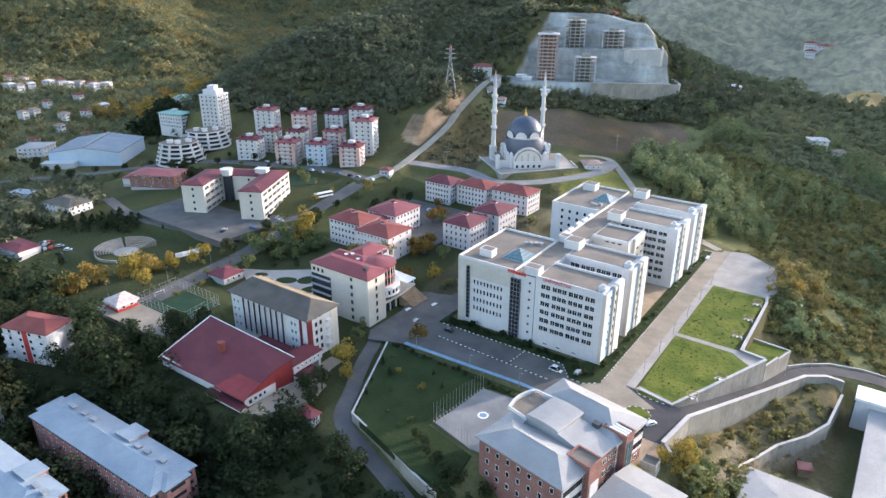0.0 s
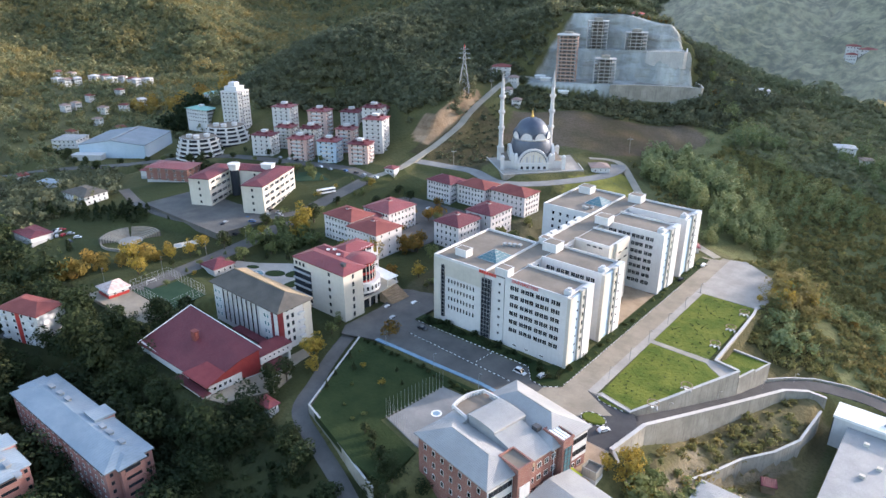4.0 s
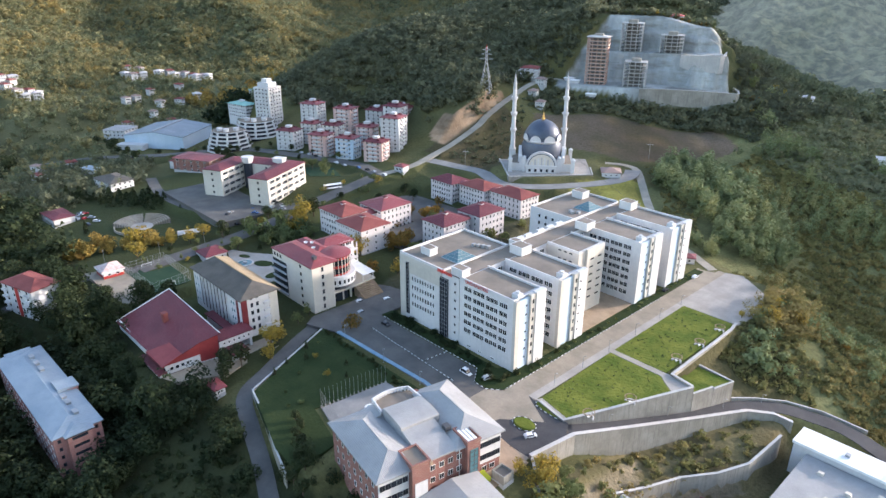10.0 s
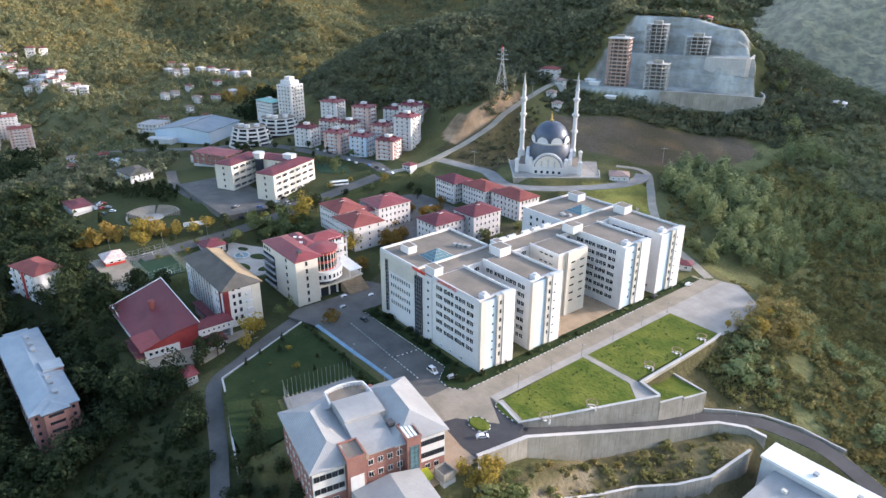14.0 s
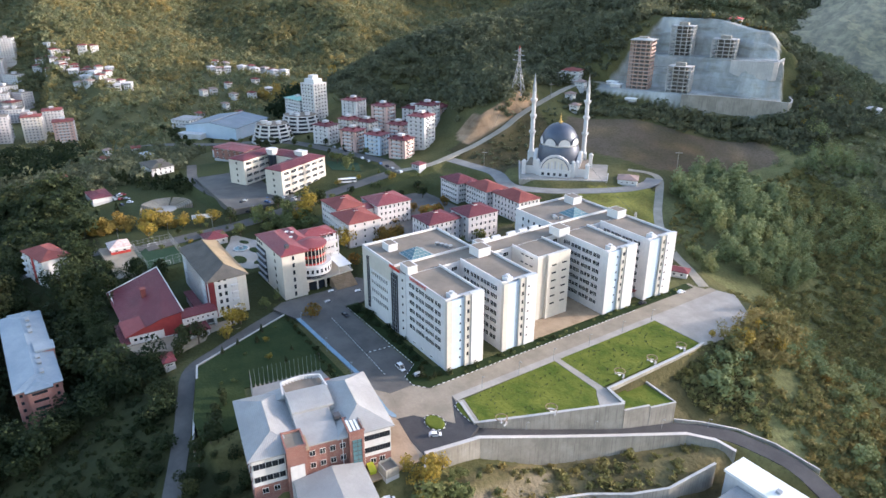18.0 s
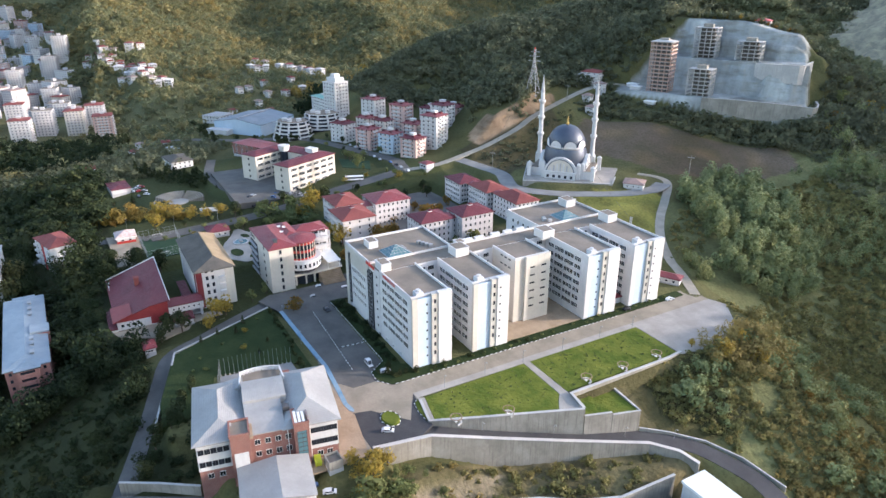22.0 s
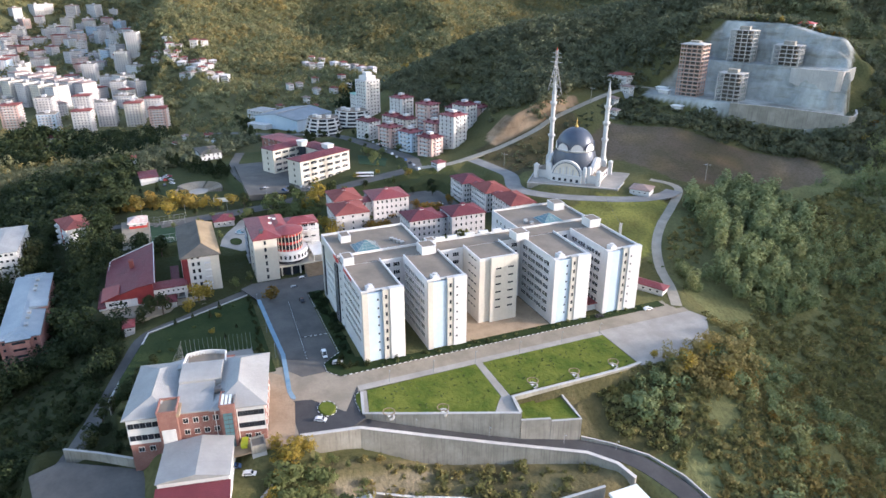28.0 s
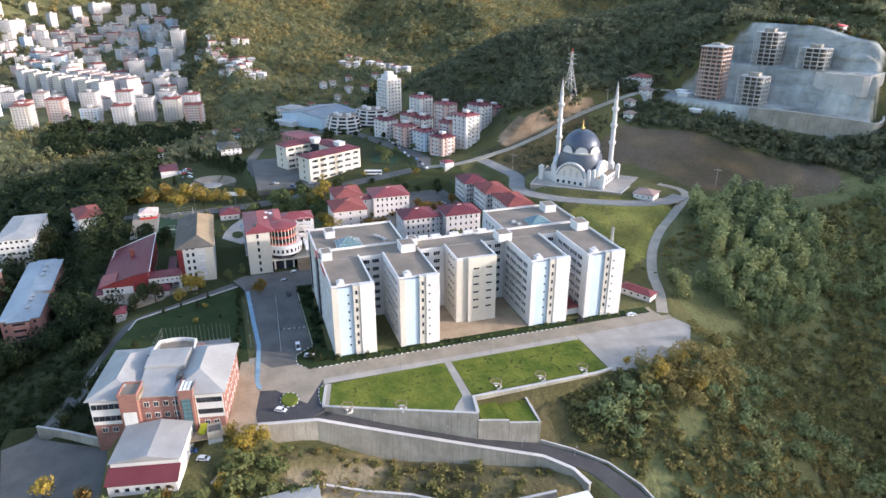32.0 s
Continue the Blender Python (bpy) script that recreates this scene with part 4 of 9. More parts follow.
slab("pavement_parking", [(-152, 190.5), (-88, 190.5), (-80, 196), (-80, 213), (-152, 213)], 0.06, "asphalt_old", "grey asphalt car park in front of the white block")
slab("pavement_east_road", [(-79, 196), (-64, 192), (-52, 205), (-66, 214), (-66, 372), (-79, 372)], 0.08, "pavers", "long brown paver road beside the white block", "road")
slab("pavement_roundabout", [(-66, 188), (-44, 188), (-42.5, 205), (-46, 211.5), (-60, 213), (-66, 214), (-52, 206), (-64, 196)], 0.10, "asphalt", "dark asphalt turning area round a planted island", "road")
slab("pavement_junction", [(-90, 185), (-44, 185), (-44, 200), (-60, 214), (-80, 214), (-90, 200)], 0.03, "pavers", "brown paved junction beside the brick building", "road")
slab("pavement_court", [(-109.5, 265.3), (-80, 265.3), (-80, 306), (-109.5, 306)], 0.2, "dirt", "dusty tan ground between the wings")
slab("pavement_walk", [(-66, 214), (-62.6, 214), (-62.6, 322), (-66, 322)], 0.14, "slabs", "pale grey footway along the garden")
slab("pavement_lot", [(-66, 322.3), (-37, 322.3), (-34, 340), (-42, 362), (-58, 375), (-66, 372)], 0.10, "slabs", "pale concrete square at the hill's edge")
slab("pavement_west", [(-168, 184), (-152, 190), (-152, 236), (-160, 242), (-178, 232), (-172, 212), (-172, 190)], 0.05, "asphalt_old", "worn asphalt crossing between the buildings", "road")
slab("pavement_flag_court", [(-111.5, 154), (-108.5, 181), (-92, 182), (-88, 150), (-94, 149.5)], 0.36, "pavers_grey", "grey paved court behind a row of flag poles")
slab("pavement_hall_yard", [(-173, 121), (-166, 124), (-158, 140), (-163, 167), (-173, 167)], -1.92, "pavers", "brown paved yard between the hall and the lane", "pavement", 3.0)
slab("pavement_north_yard", [(-160, 262), (-122, 262), (-122, 309), (-160, 309)], 0.12, "pavers", "brown paved yard behind the white block")
slab("pavement_dorm_yard", [(-220, 262), (-196, 262), (-196, 336), (-226, 328), (-258, 326), (-262, 318), (-262, 292), (-220, 292.5)], 6.6, "asphalt_old", "grey yard between the red-roofed blocks", "pavement", 3.0)
slab("pavement_mosque", [(-213, 369), (-179.5, 412), (-206, 442), (-247, 397)], 20.1, "slabs", "pale stone terrace round the mosque", "pavement", 4.0)
slab("pavement_yard", [(-66, 104), (-30, 112), (-20, 138), (-30, 146), (-50, 143), (-57, 136), (-70, 113)], -6.2, "asphalt_old", "grey yard behind the brick building", "pavement", 3.0)
slab("pavement_sidewalk_brick", [(-88, 184.5), (-52, 179), (-48, 164), (-42.5, 164), (-42.6, 186), (-48, 187.2), (-64.5, 190.2), (-68, 189), (-84, 189)], 0.13, "dirt", "dusty strip beside the brick building")
slab("sports_court", [(-352, 296), (-334, 314), (-313, 306), (-327, 290)], 11.7, "turf", "dull green fenced sports court beside the school", "pitch", 2.0)
slab("pavement_school", [(-372, 205), (-292, 205), (-284, 262), (-296, 292), (-330, 300), (-330, 262), (-372, 250)], 8.3, "asphalt_old", "grey school yard", "pavement", 4.0)
slab("cycle_lane", [(-153, 189.4), (-120, 190.4), (-99, 191.3), (-84, 190), (-72, 188.8), (-67.5, 189.4), (-66.2, 190.6), (-67.4, 191.2), (-72, 190.5), (-84, 191.7), (-99, 193), (-120, 192.2), (-153, 191.2)], 0.16, "cycle_blue", "blue painted cycle lane beside the lawn", "road")
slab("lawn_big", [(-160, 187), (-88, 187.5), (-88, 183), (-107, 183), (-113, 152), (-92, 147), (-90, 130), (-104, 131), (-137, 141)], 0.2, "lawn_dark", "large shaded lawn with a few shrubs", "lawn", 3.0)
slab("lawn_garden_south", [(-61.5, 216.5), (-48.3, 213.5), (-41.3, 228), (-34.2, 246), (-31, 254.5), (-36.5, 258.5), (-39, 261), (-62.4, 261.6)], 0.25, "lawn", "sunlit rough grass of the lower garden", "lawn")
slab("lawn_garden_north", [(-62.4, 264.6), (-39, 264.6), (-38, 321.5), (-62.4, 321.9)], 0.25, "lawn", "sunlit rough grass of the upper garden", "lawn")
slab("pavement_garden_path", [(-62.5, 261.7), (-39, 261.1), (-36.4, 258.7), (-31, 254.6), (-27.6, 262.3), (-36.5, 264.4), (-62.5, 264.5)], 0.3, "slabs", "pale concrete garden path")
slab("pavement_garden_end", [(-62.5, 214), (-48, 211.5), (-48.6, 213.4), (-61.4, 216.3)], 0.3, "slabs", "pale concrete garden path")
slab("lawn_garden_corner", [(-61.6, 213.5), (-60.3, 211.9), (-56, 210.9), (-49, 210.9), (-60.4, 213.7)], 0.2, "lawn", "small grassy corner behind a painted kerb", "lawn")
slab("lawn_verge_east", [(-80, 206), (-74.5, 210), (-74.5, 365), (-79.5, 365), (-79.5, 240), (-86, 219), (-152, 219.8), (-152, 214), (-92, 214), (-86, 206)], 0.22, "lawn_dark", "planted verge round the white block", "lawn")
slab("pavement_pitch_yard", [(-284, 128), (-236, 130), (-236, 144), (-280, 144)], 2.8, "pavers", "pale yard beside the sports pitch", "pavement", 2.0)
slab("sports_pitch", [(-271, 144), (-238, 145), (-240, 164), (-272, 164)], 2.9, "turf", "dark green artificial turf pitch", "pitch", 2.0)
slab("pavement_park", [(-268, 197), (-254, 204), (-246, 210), (-236, 218), (-222, 230), (-214, 226), (-214, 190), (-226, 180), (-236, 182), (-246, 186), (-256, 192)], 1.6, "slabs", "pale paths of the small park", "pavement", 4.0)
for ex, ey, ea, eb, er in ((-236.5, 201.5, 5.2, 3.4, 30), (-252, 199, 3.4, 1.8, 25), (-228, 208, 5.5, 4.0, 60), (-229, 189, 5.5, 3.2, 5), (-220, 216, 3.6, 7.0, 20), (-220, 199, 3.0, 5.5, 0)):
    ring = [turned_point(ex, ey, er, ea * math.cos(a), eb * math.sin(a)) for a in np.linspace(0, 2 * math.pi, 20, False)]
    slab("lawn_park", ring, 1.8, "lawn_dark", "clipped oval lawn between pale park paths", "lawn")
pond = Shape()
pond.cyl(-243, 194.5, 1.3, 2.1, 4.4, 4.4, 24, 0).cyl(-243, 194.5, 1.3, 2.15, 3.6, 3.6, 24, 1).cyl(-243, 194.5, 2.1, 2.9, 1.2, 0.9, 16, 0)
tagged(part("fountain_basin", pond, ["concrete_new", "glass_blue"]), "round pale stone fountain basin with blue water", "fountain")


def wall_line(name, pts, thick, label, material="concrete", cap="concrete_new", down=None, kind="structure"):
    """A wall through points of (x, y, top, bottom), with a coping of its own."""
    line = [Vector(p) for p in pts]
    s, c = Shape(), Shape()
    norm = []
    for i, p in enumerate(line):
        d = line[min(i + 1, len(line) - 1)] - line[max(i - 1, 0)]
        norm.append(Vector((-d.y, d.x, 0)).normalized())
    for i in range(len(line) - 1):
        a, b = line[i], line[i + 1]
        na, nb = norm[i] * thick / 2, norm[i + 1] * thick / 2
        for sh, g, lo, hi in ((s, 1.0, None, 0.0), (c, 1.35, 0.0, 0.22)):
            A0 = a.w if lo is None else a.z + lo
            B0 = b.w if lo is None else b.z + lo
            r0 = [(a.x - na.x * g, a.y - na.y * g, A0), (b.x - nb.x * g, b.y - nb.y * g, B0), (b.x + nb.x * g, b.y + nb.y * g, B0), (a.x + na.x * g, a.y + na.y * g, A0)]
            za, zb = a.z + hi, b.z + hi
            r1 = [(*r0[0][:2], za), (*r0[1][:2], zb), (*r0[2][:2], zb), (*r0[3][:2], za)]
            sh.solid(r0, r1)
    w = thing(name, line[0].x, line[0].y, line[0].z, 0, label, "wall", kind=kind)
    o = Vector((line[0].x, line[0].y, line[0].z))
    for nm, sh, mt in (("wall_face", s, material), ("coping", c, cap)):
        sh.v = [(x - o.x, y - o.y, z - o.z) for x, y, z in sh.v]
        part(nm, sh, [mt], w)
    return w


def along(pts, every=4.0):
    """Denser points of (x, y, top, bottom) along a line."""
    out = []
    for a, b in zip(pts, pts[1:]):
        a, b = Vector(a), Vector(b)
        n = max(1, int((b - a).length / every))
        out += [tuple(a + (b - a) * k / n) for k in range(n)]
    return out + [tuple(pts[-1])]


wall_line("wall_ramp_outer", along([(-43.5, 188, 1.2, -12), (-41, 208, 0.4, -16), (-33.2, 231, -4.4, -20), (-25, 252, -7.8, -24), (-12.8, 282, -12.0, -28), (-5.5, 290, -13.6, -30), (1, 293, -15.6, -32)]), 1.1, "long pale concrete retaining wall below the ramp")
wall_line("wall_garden_south", along([(-60.5, 214.2, 0.45, -1), (-48, 211.2, 0.6, -4), (-40.8, 228, 0.7, -8), (-33.5, 246, 0.8, -12), (-26.6, 262.4, 1.0, -14)]), 0.8, "tall grey concrete wall holding the garden above the ramp")
wall_line("wall_planter", along([(-26.4, 262.6, -2.0, -14), (-23.6, 273, -2.4, -16), (-23.4, 273.4, -3.4, -16), (-20.6, 284, -3.6, -17), (-35.5, 285, -3.2, -8)]), 0.6, "stepped grey concrete wall of the planting beds")
wall_line("wall_garden_east", along([(-27, 262.6, 1.0, -6), (-36.4, 264.4, 1.0, -8), (-36.6, 300, 0.8, -9), (-36.9, 316, 0.7, -7), (-38, 323, 0.6, -3)]), 0.9, "grey concrete wall along the garden's hillside edge")
wall_line("wall_ramp_inner", along([(-20.2, 284.4, -11.2, -16), (-14.5, 294, -13.0, -18), (-6, 304, -15.0, -20), (6, 310, -16.6, -23), (22, 312, -18.2, -24)]), 0.4, "low concrete kerb wall along the ramp's outer bend")
wall_line("wall_lawn", along([(-159, 186, 0.6, -3), (-147, 160, 0.3, -4), (-138.5, 141.6, 0.2, -6), (-122, 137, -0.2, -8), (-104, 131, -0.6, -9), (-92, 127.5, -0.8, -10)]), 0.5, "pale concrete retaining wall below the lawn")
wall_line("wall_brick_yard", along([(-73, 114, -3.6, -10), (-66, 125, -3.2, -9), (-58, 136, -2.8, -8)]), 0.6, "stained pale concrete wall of the yard")
wall_line("wall_terrace_left", along([(-42.6, 188, 0.9, -9), (-34, 181, -2.5, -12), (-27, 172, -6, -14)]), 0.7, "pale concrete wall stepping down the bank")
wall_line("wall_lower_terrace", along([(-24, 205, -12.5, -22), (-19, 220, -15.5, -25), (-14, 234.5, -16.8, -28), (-6, 246, -16.6, -29), (-0.5, 258, -16, -30), (1.5, 280, -14.5, -31)]), 0.7, "stone-faced retaining wall of the lower terrace")
wall_line("wall_mosque", along([(-247.6, 397, 20.5, 14), (-213, 368.2, 20.5, 14), (-178.8, 412, 20.5, 14), (-190, 425, 20.5, 15)]), 0.6, "pale concrete wall holding the mosque terrace")
quarry_edge = []
for s_ in list(range(38, 110, 6)) + [112]:
    d_ = float(quarry_front(float(s_))) - 0.6
    x_, y_ = -270 + 0.9 * s_ - 0.436 * d_, 540 + 0.436 * s_ + 0.9 * d_
    quarry_edge.append((x_, y_, 55.6 - 0.05 * max(0, s_ - 60), min(ground(x_ + 4, y_ - 8), 53) - 6))
quarry_edge += [(-170.5, 596, 52.8, 40), (-176, 606, 53, 44), (-184, 615, 53.5, 48)]
wall_line("wall_quarry", quarry_edge, 1.0, "pale concrete retaining wall of the building terrace")
wall_line("wall_quarry_upper", along([(-219, 585.5, 79.2, 70), (-213.3, 586.5, 79.4, 68), (-191.5, 598.5, 79.6, 66), (-190.4, 602, 79.6, 66), (-199.2, 625, 80.2, 72)], 6), 1.0, "pale concrete wall of the upper terrace", "concrete_new")

# planted bed and island
for ring, z, nm in (([(-35.5, 265), (-27, 264), (-24.2, 273), (-35.5, 273)], -2.5, "planting_bed"), ([(-35.5, 274), (-24, 274), (-21.4, 283.6), (-35.5, 284.4)], -3.8, "planting_bed")):
    slab(nm, ring, z, "lawn", "grassy planting bed between concrete walls", "planting bed", 6.0)
isl = thing("traffic_island", -56.3, 200.2, 0.1, 0, "oval grassy traffic island with black and white kerb", "traffic island")
isl_grass = Shape()
isl_grass.solid([(4.3 * math.cos(a), 3.1 * math.sin(a), 0) for a in np.linspace(0, 2 * math.pi, 24, False)], [(3.9 * math.cos(a), 2.7 * math.sin(a), 0.45) for a in np.linspace(0, 2 * math.pi, 24, False)])
part("grass", isl_grass, ["lawn"], isl)
kerb_me = {}
for tone in ("white_paint", "black_paint"):
    kerb_me[tone] = Shape().box(-0.52, 0.52, -0.09, 0.09, -0.1, 0.16).mesh("kerb_stone", [tone])
for i in range(22):
    a = 2 * math.pi * i / 22
    part("kerb_stone", None, None, isl, "", (4.5 * math.cos(a), 3.3 * math.sin(a), 0.0), math.degrees(math.atan2(3.3 * math.cos(a), -4.5 * math.sin(a))), kerb_me["white_paint" if i % 2 else "black_paint"])


def kerb(name, pts, z, label):
    """A kerb of alternating black and white stones."""
    k = thing(name, pts[0][0], pts[0][1], z, 0, label, "kerb", kind="structure")
    i = 0
    for (x0, y0), (x1, y1) in zip(pts, pts[1:]):
        n = max(1, round(math.hypot(x1 - x0, y1 - y0) / 1.12))
        for j in range(n):
            t = (j + 0.5) / n
            part("kerb_stone", None, None, k, "", (x0 + (x1 - x0) * t - pts[0][0], y0 + (y1 - y0) * t - pts[0][1], 0), math.degrees(math.atan2(y1 - y0, x1 - x0)), kerb_me["white_paint" if i % 2 else "black_paint"])
            i += 1


kerb("kerb_parking_middle", [(-146, 203), (-92, 200.5)], 0.1, "black and white kerb down the middle of the car park")
kerb("kerb_parking_back", [(-151, 213.4), (-92, 213.6), (-86, 206), (-80, 205.6), (-75, 209.5)], 0.12, "black and white kerb between car park and hedge")
kerb("kerb_east_road", [(-74.6, 210), (-74.2, 322)], 0.12, "black and white kerb along the paver road")
kerb("kerb_garden_corner", [(-62, 214), (-60.5, 211.5), (-56, 210.6), (-49, 210.6)], 0.12, "black and white kerb at the garden corner")


kerb("kerb_parking_cross", [(-110, 202), (-109, 212.6)], 0.1, "black and white kerb across the car park")

# ---- the large white university block ----
TOP = 31.0
main = thing("university_block", -115, 285, 0, 0, "large white seven-storey university block with five wings", "building")
MX, MY = -115.0, 285.0


def mbox(s, x0, x1, y0, y1, z0, z1, m=0, top=None):
    return s.box(x0 - MX, x1 - MX, y0 - MY, y1 - MY, z0, z1, m, top)


def flat_block(name, x0, x1, y0, y1, top, mat, sides="SENW", label="", gap=()):
    """A body with a sunk roof deck and a parapet."""
    s = Shape()
    mbox(s, x0, x1, y0, y1, -1, top - 1.0)
    part(name, s, [mat], main, label)
    d = Shape()
    mbox(d, x0 + 0.3, x1 - 0.3, y0 + 0.3, y1 - 0.3, top - 1.0, top - 0.85)
    part("roof_deck", d, ["roof_grey"], main)
    p = {"S": (x0, x1, y0, y0 + 0.45), "N": (x0, x1, y1 - 0.45, y1), "W": (x0, x0 + 0.45, y0 + 0.45, y1 - 0.45), "E": (x1 - 0.45, x1, y0 + 0.45, y1 - 0.45)}
    for k in sides:
        q = Shape()
        mbox(q, *p[k], top - 1.0, top)
        mbox(q, p[k][0] - 0.06, p[k][1] + 0.06, p[k][2] - 0.06, p[k][3] + 0.06, top, top + 0.12)
        part("parapet", q, ["white"], main)


flat_block("head_south", -147, -120.2, 221, 261, TOP, "white", "SNW")
flat_block("head_north", -147, -120.2, 310, 350, TOP, "white", "SNW")
flat_block("spine", -120, -110, 221.2, 349.8, TOP - 0.1, "white", "W")
WINGS = [(221.3, 238, -80), (248.5, 265, -80), (277, 295, -91), (306.5, 324, -79.5), (333, 350.5, -79)]
for i, (y0, y1, x1) in enumerate(WINGS):
    flat_block("wing", -109.8, x1 - 1.2, y0, y1, TOP, "beige" if i == 2 else "white", "SNE")
levels = [4.6 + 3.75 * k for k in range(7)]


def mwin(face, plane, positions, heights, w, h, style="plain"):
    off = MY if face in "EW" else MX
    base = MX if face in "EW" else MY
    windows(main, face, plane - base, [a - off for a in positions], heights, w, h, style)


# end walls of the wings: recessed blue bay, beige fin and white stair tower
for i, (y0, y1, x1) in enumerate(WINGS):
    a = Shape()
    if i == 2:
        mbox(a, x1 - 1.2, x1, y0 + 5, y1, -1, TOP + 0.1)
        part("end_bay", a, ["beige"], main)
        for z in levels[:6]:
            mwin("E", x1, [y0 + 8.5, y1 - 3.5], [z + 2.6], 2.6, 0.7, "dark")
        mwin("S", y0, spread(-104, -95, 3), [z + 2 for z in levels], 1.7, 0.6, "dark")
        continue
    mbox(a, x1 - 1.2, x1 + 0.25, y0 - 0.1, y0 + 2.2, -1, TOP - 0.3)
    part("corner_fin", a, ["beige" if i < 2 else "white"], main)
    b = Shape()
    mbox(b, x1 - 1.2, x1 - 0.3, y0 + 2.2, y0 + 8.2, -1, TOP - 0.8)
    part("blue_bay", b, ["cool"], main, "pale blue rendered bay")
    c = Shape()
    mbox(c, x1 - 1.2, x1 + 0.5, y0 + 8.2, y0 + 10.9, -1, TOP + 0.2)
    part("beige_fin", c, ["beige"], main, "beige rendered fin")
    d = Shape()
    mbox(d, x1 - 1.2, x1 + 0.9, y0 + 10.9, y1 + 0.12, -1, TOP + 0.5)
    part("stair_tower", d, ["white"], main, "tall white stair tower")
    e = Shape()
    mbox(e, x1 - 4.5, x1 - 1.3, y0 + 2.5, y0 + 5.5, TOP - 0.8, TOP + 1.2)
    e.cyl(x1 - 2.9 - MX, y0 + 4 - MY, TOP + 1.2, TOP + 2.0, 0.9, 0.9, 12)
    part("roof_tank", e, ["white"], main)
    f = Shape()
    mbox(f, x1 - 3.4, x1 - 1.2, y0 + 0.4, y1 - 0.3, TOP - 0.82, TOP - 0.5)
    part("roof_strip", f, ["grey_wall"], main)
    if i in (0, 3):
        mwin("E", x1 - 0.3, [y0 + 6.4], levels, 0.7, 0.8, "dark")
    else:
        mwin("E", x1 + 0.9, [y0 + 12.2], levels, 0.7, 0.7, "dark")
    mwin("E", x1 + 0.5, [y0 + 9.5], [z + 1 for z in levels], 0.8, 1.7, "dark")

# long window bands of the wings
def band(face, plane, starts, heights):
    """Groups of two and three square windows."""
    for a in starts:
        mwin(face, plane, [a], heights, 1.95, 2.15, "plain")


W1X = [-106.2, -104.1, -101.2, -99.1, -97.0, -94.2, -92.1, -90.0, -87.2, -85.1]
for i, (y0, y1, x1) in enumerate(WINGS):
    if i == 2:
        continue
    band("S", y0, W1X, levels[1:] if i == 0 else levels)
mwin("S", 221.3, [-104, -98, -91], [1.6], 1.9, 0.8)
# courtyard windows of the spine
for y0, y1 in ((238, 248.5), (265, 277), (295, 306.5), (324, 333)):
    mwin("E", -109.95, spread(y0 + 1, y1 - 1, 2), levels, 3.0, 2.0)
# south face of the head
for k in range(5):
    mwin("S", 221, spread(-139.5, -124.5, 9), [8.2 + 4.1 * k], 0.95, 2.1)
mwin("S", 221, [-112.2], levels, 0.8, 0.9, "dark")
bandshape = Shape()
mbox(bandshape, -147.06, -120.2, 220.86, 221.06, 22.6, TOP - 1.05)
mbox(bandshape, -147.06, -143.4, 220.86, 221.06, -1, 22.6)
part("beige_band", bandshape, ["beige"], main, "beige rendered frieze")
for x0, x1, z0, z1 in ((-142.6, -141.0, 2.5, 27.5), (-120.9, -116.4, 0.6, 27.6)):
    g = Shape()
    mbox(g, x0, x1, 220.5, 221.3, z0, z1, 0)
    n = max(1, round((x1 - x0) / 1.3))
    for k in range(n + 1):
        x = x0 + (x1 - x0) * k / n
        mbox(g, x - 0.06, x + 0.06, 220.38, 220.52, z0, z1, 1)
    for k in range(15):
        z = z0 + (z1 - z0) * k / 14
        mbox(g, x0, x1, 220.36, 220.5, z - 0.07, z + 0.07, 1)
    part("glazed_strip", g, ["glass_dark", "steel"], main, "dark glazed stair strip")
# west faces of the north head and the spine
mwin("S", 310, spread(-143, -126, 4), [z for z in levels], 1.6, 1.9)
mwin("W", -147, spread(224, 258, 9), levels, 1.6, 1.9)
mwin("W", -147, spread(313, 347, 9), levels, 1.6, 1.9)
# roof structures
for x0, x1, y0, y1, h in ((-115.5, -109.2, 222, 226.5, 2.6), (-114.5, -107.5, 256.5, 263, 3.0), (-113, -106, 302, 308.5, 3.0), (-115, -108, 343, 349, 3.2), (-140.5, -134.5, 227.5, 232, 2.4), (-143, -136, 340, 346, 3.0), (-119.8, -115, 262, 266, 2.2)):
    s = Shape()
    mbox(s, x0, x1, y0, y1, TOP - 0.9, TOP + h - 0.3)
    mbox(s, x0 - 0.15, x1 + 0.15, y0 - 0.15, y1 + 0.15, TOP + h - 0.3, TOP + h)
    mbox(s, x0 + 0.4, x1 - 0.4, y0 + 0.4, y1 - 0.4, TOP + h, TOP + h + 0.06, 1)
    part("roof_house", s, ["white", "roof_grey"], main, "white rendered roof house")
for yy in (268, 274, 283, 290, 297):
    s = Shape()
    mbox(s, -121.4, -119.9, yy, yy + 4.5, TOP - 4, TOP + 0.9)
    part("roof_fin", s, ["white"], main)
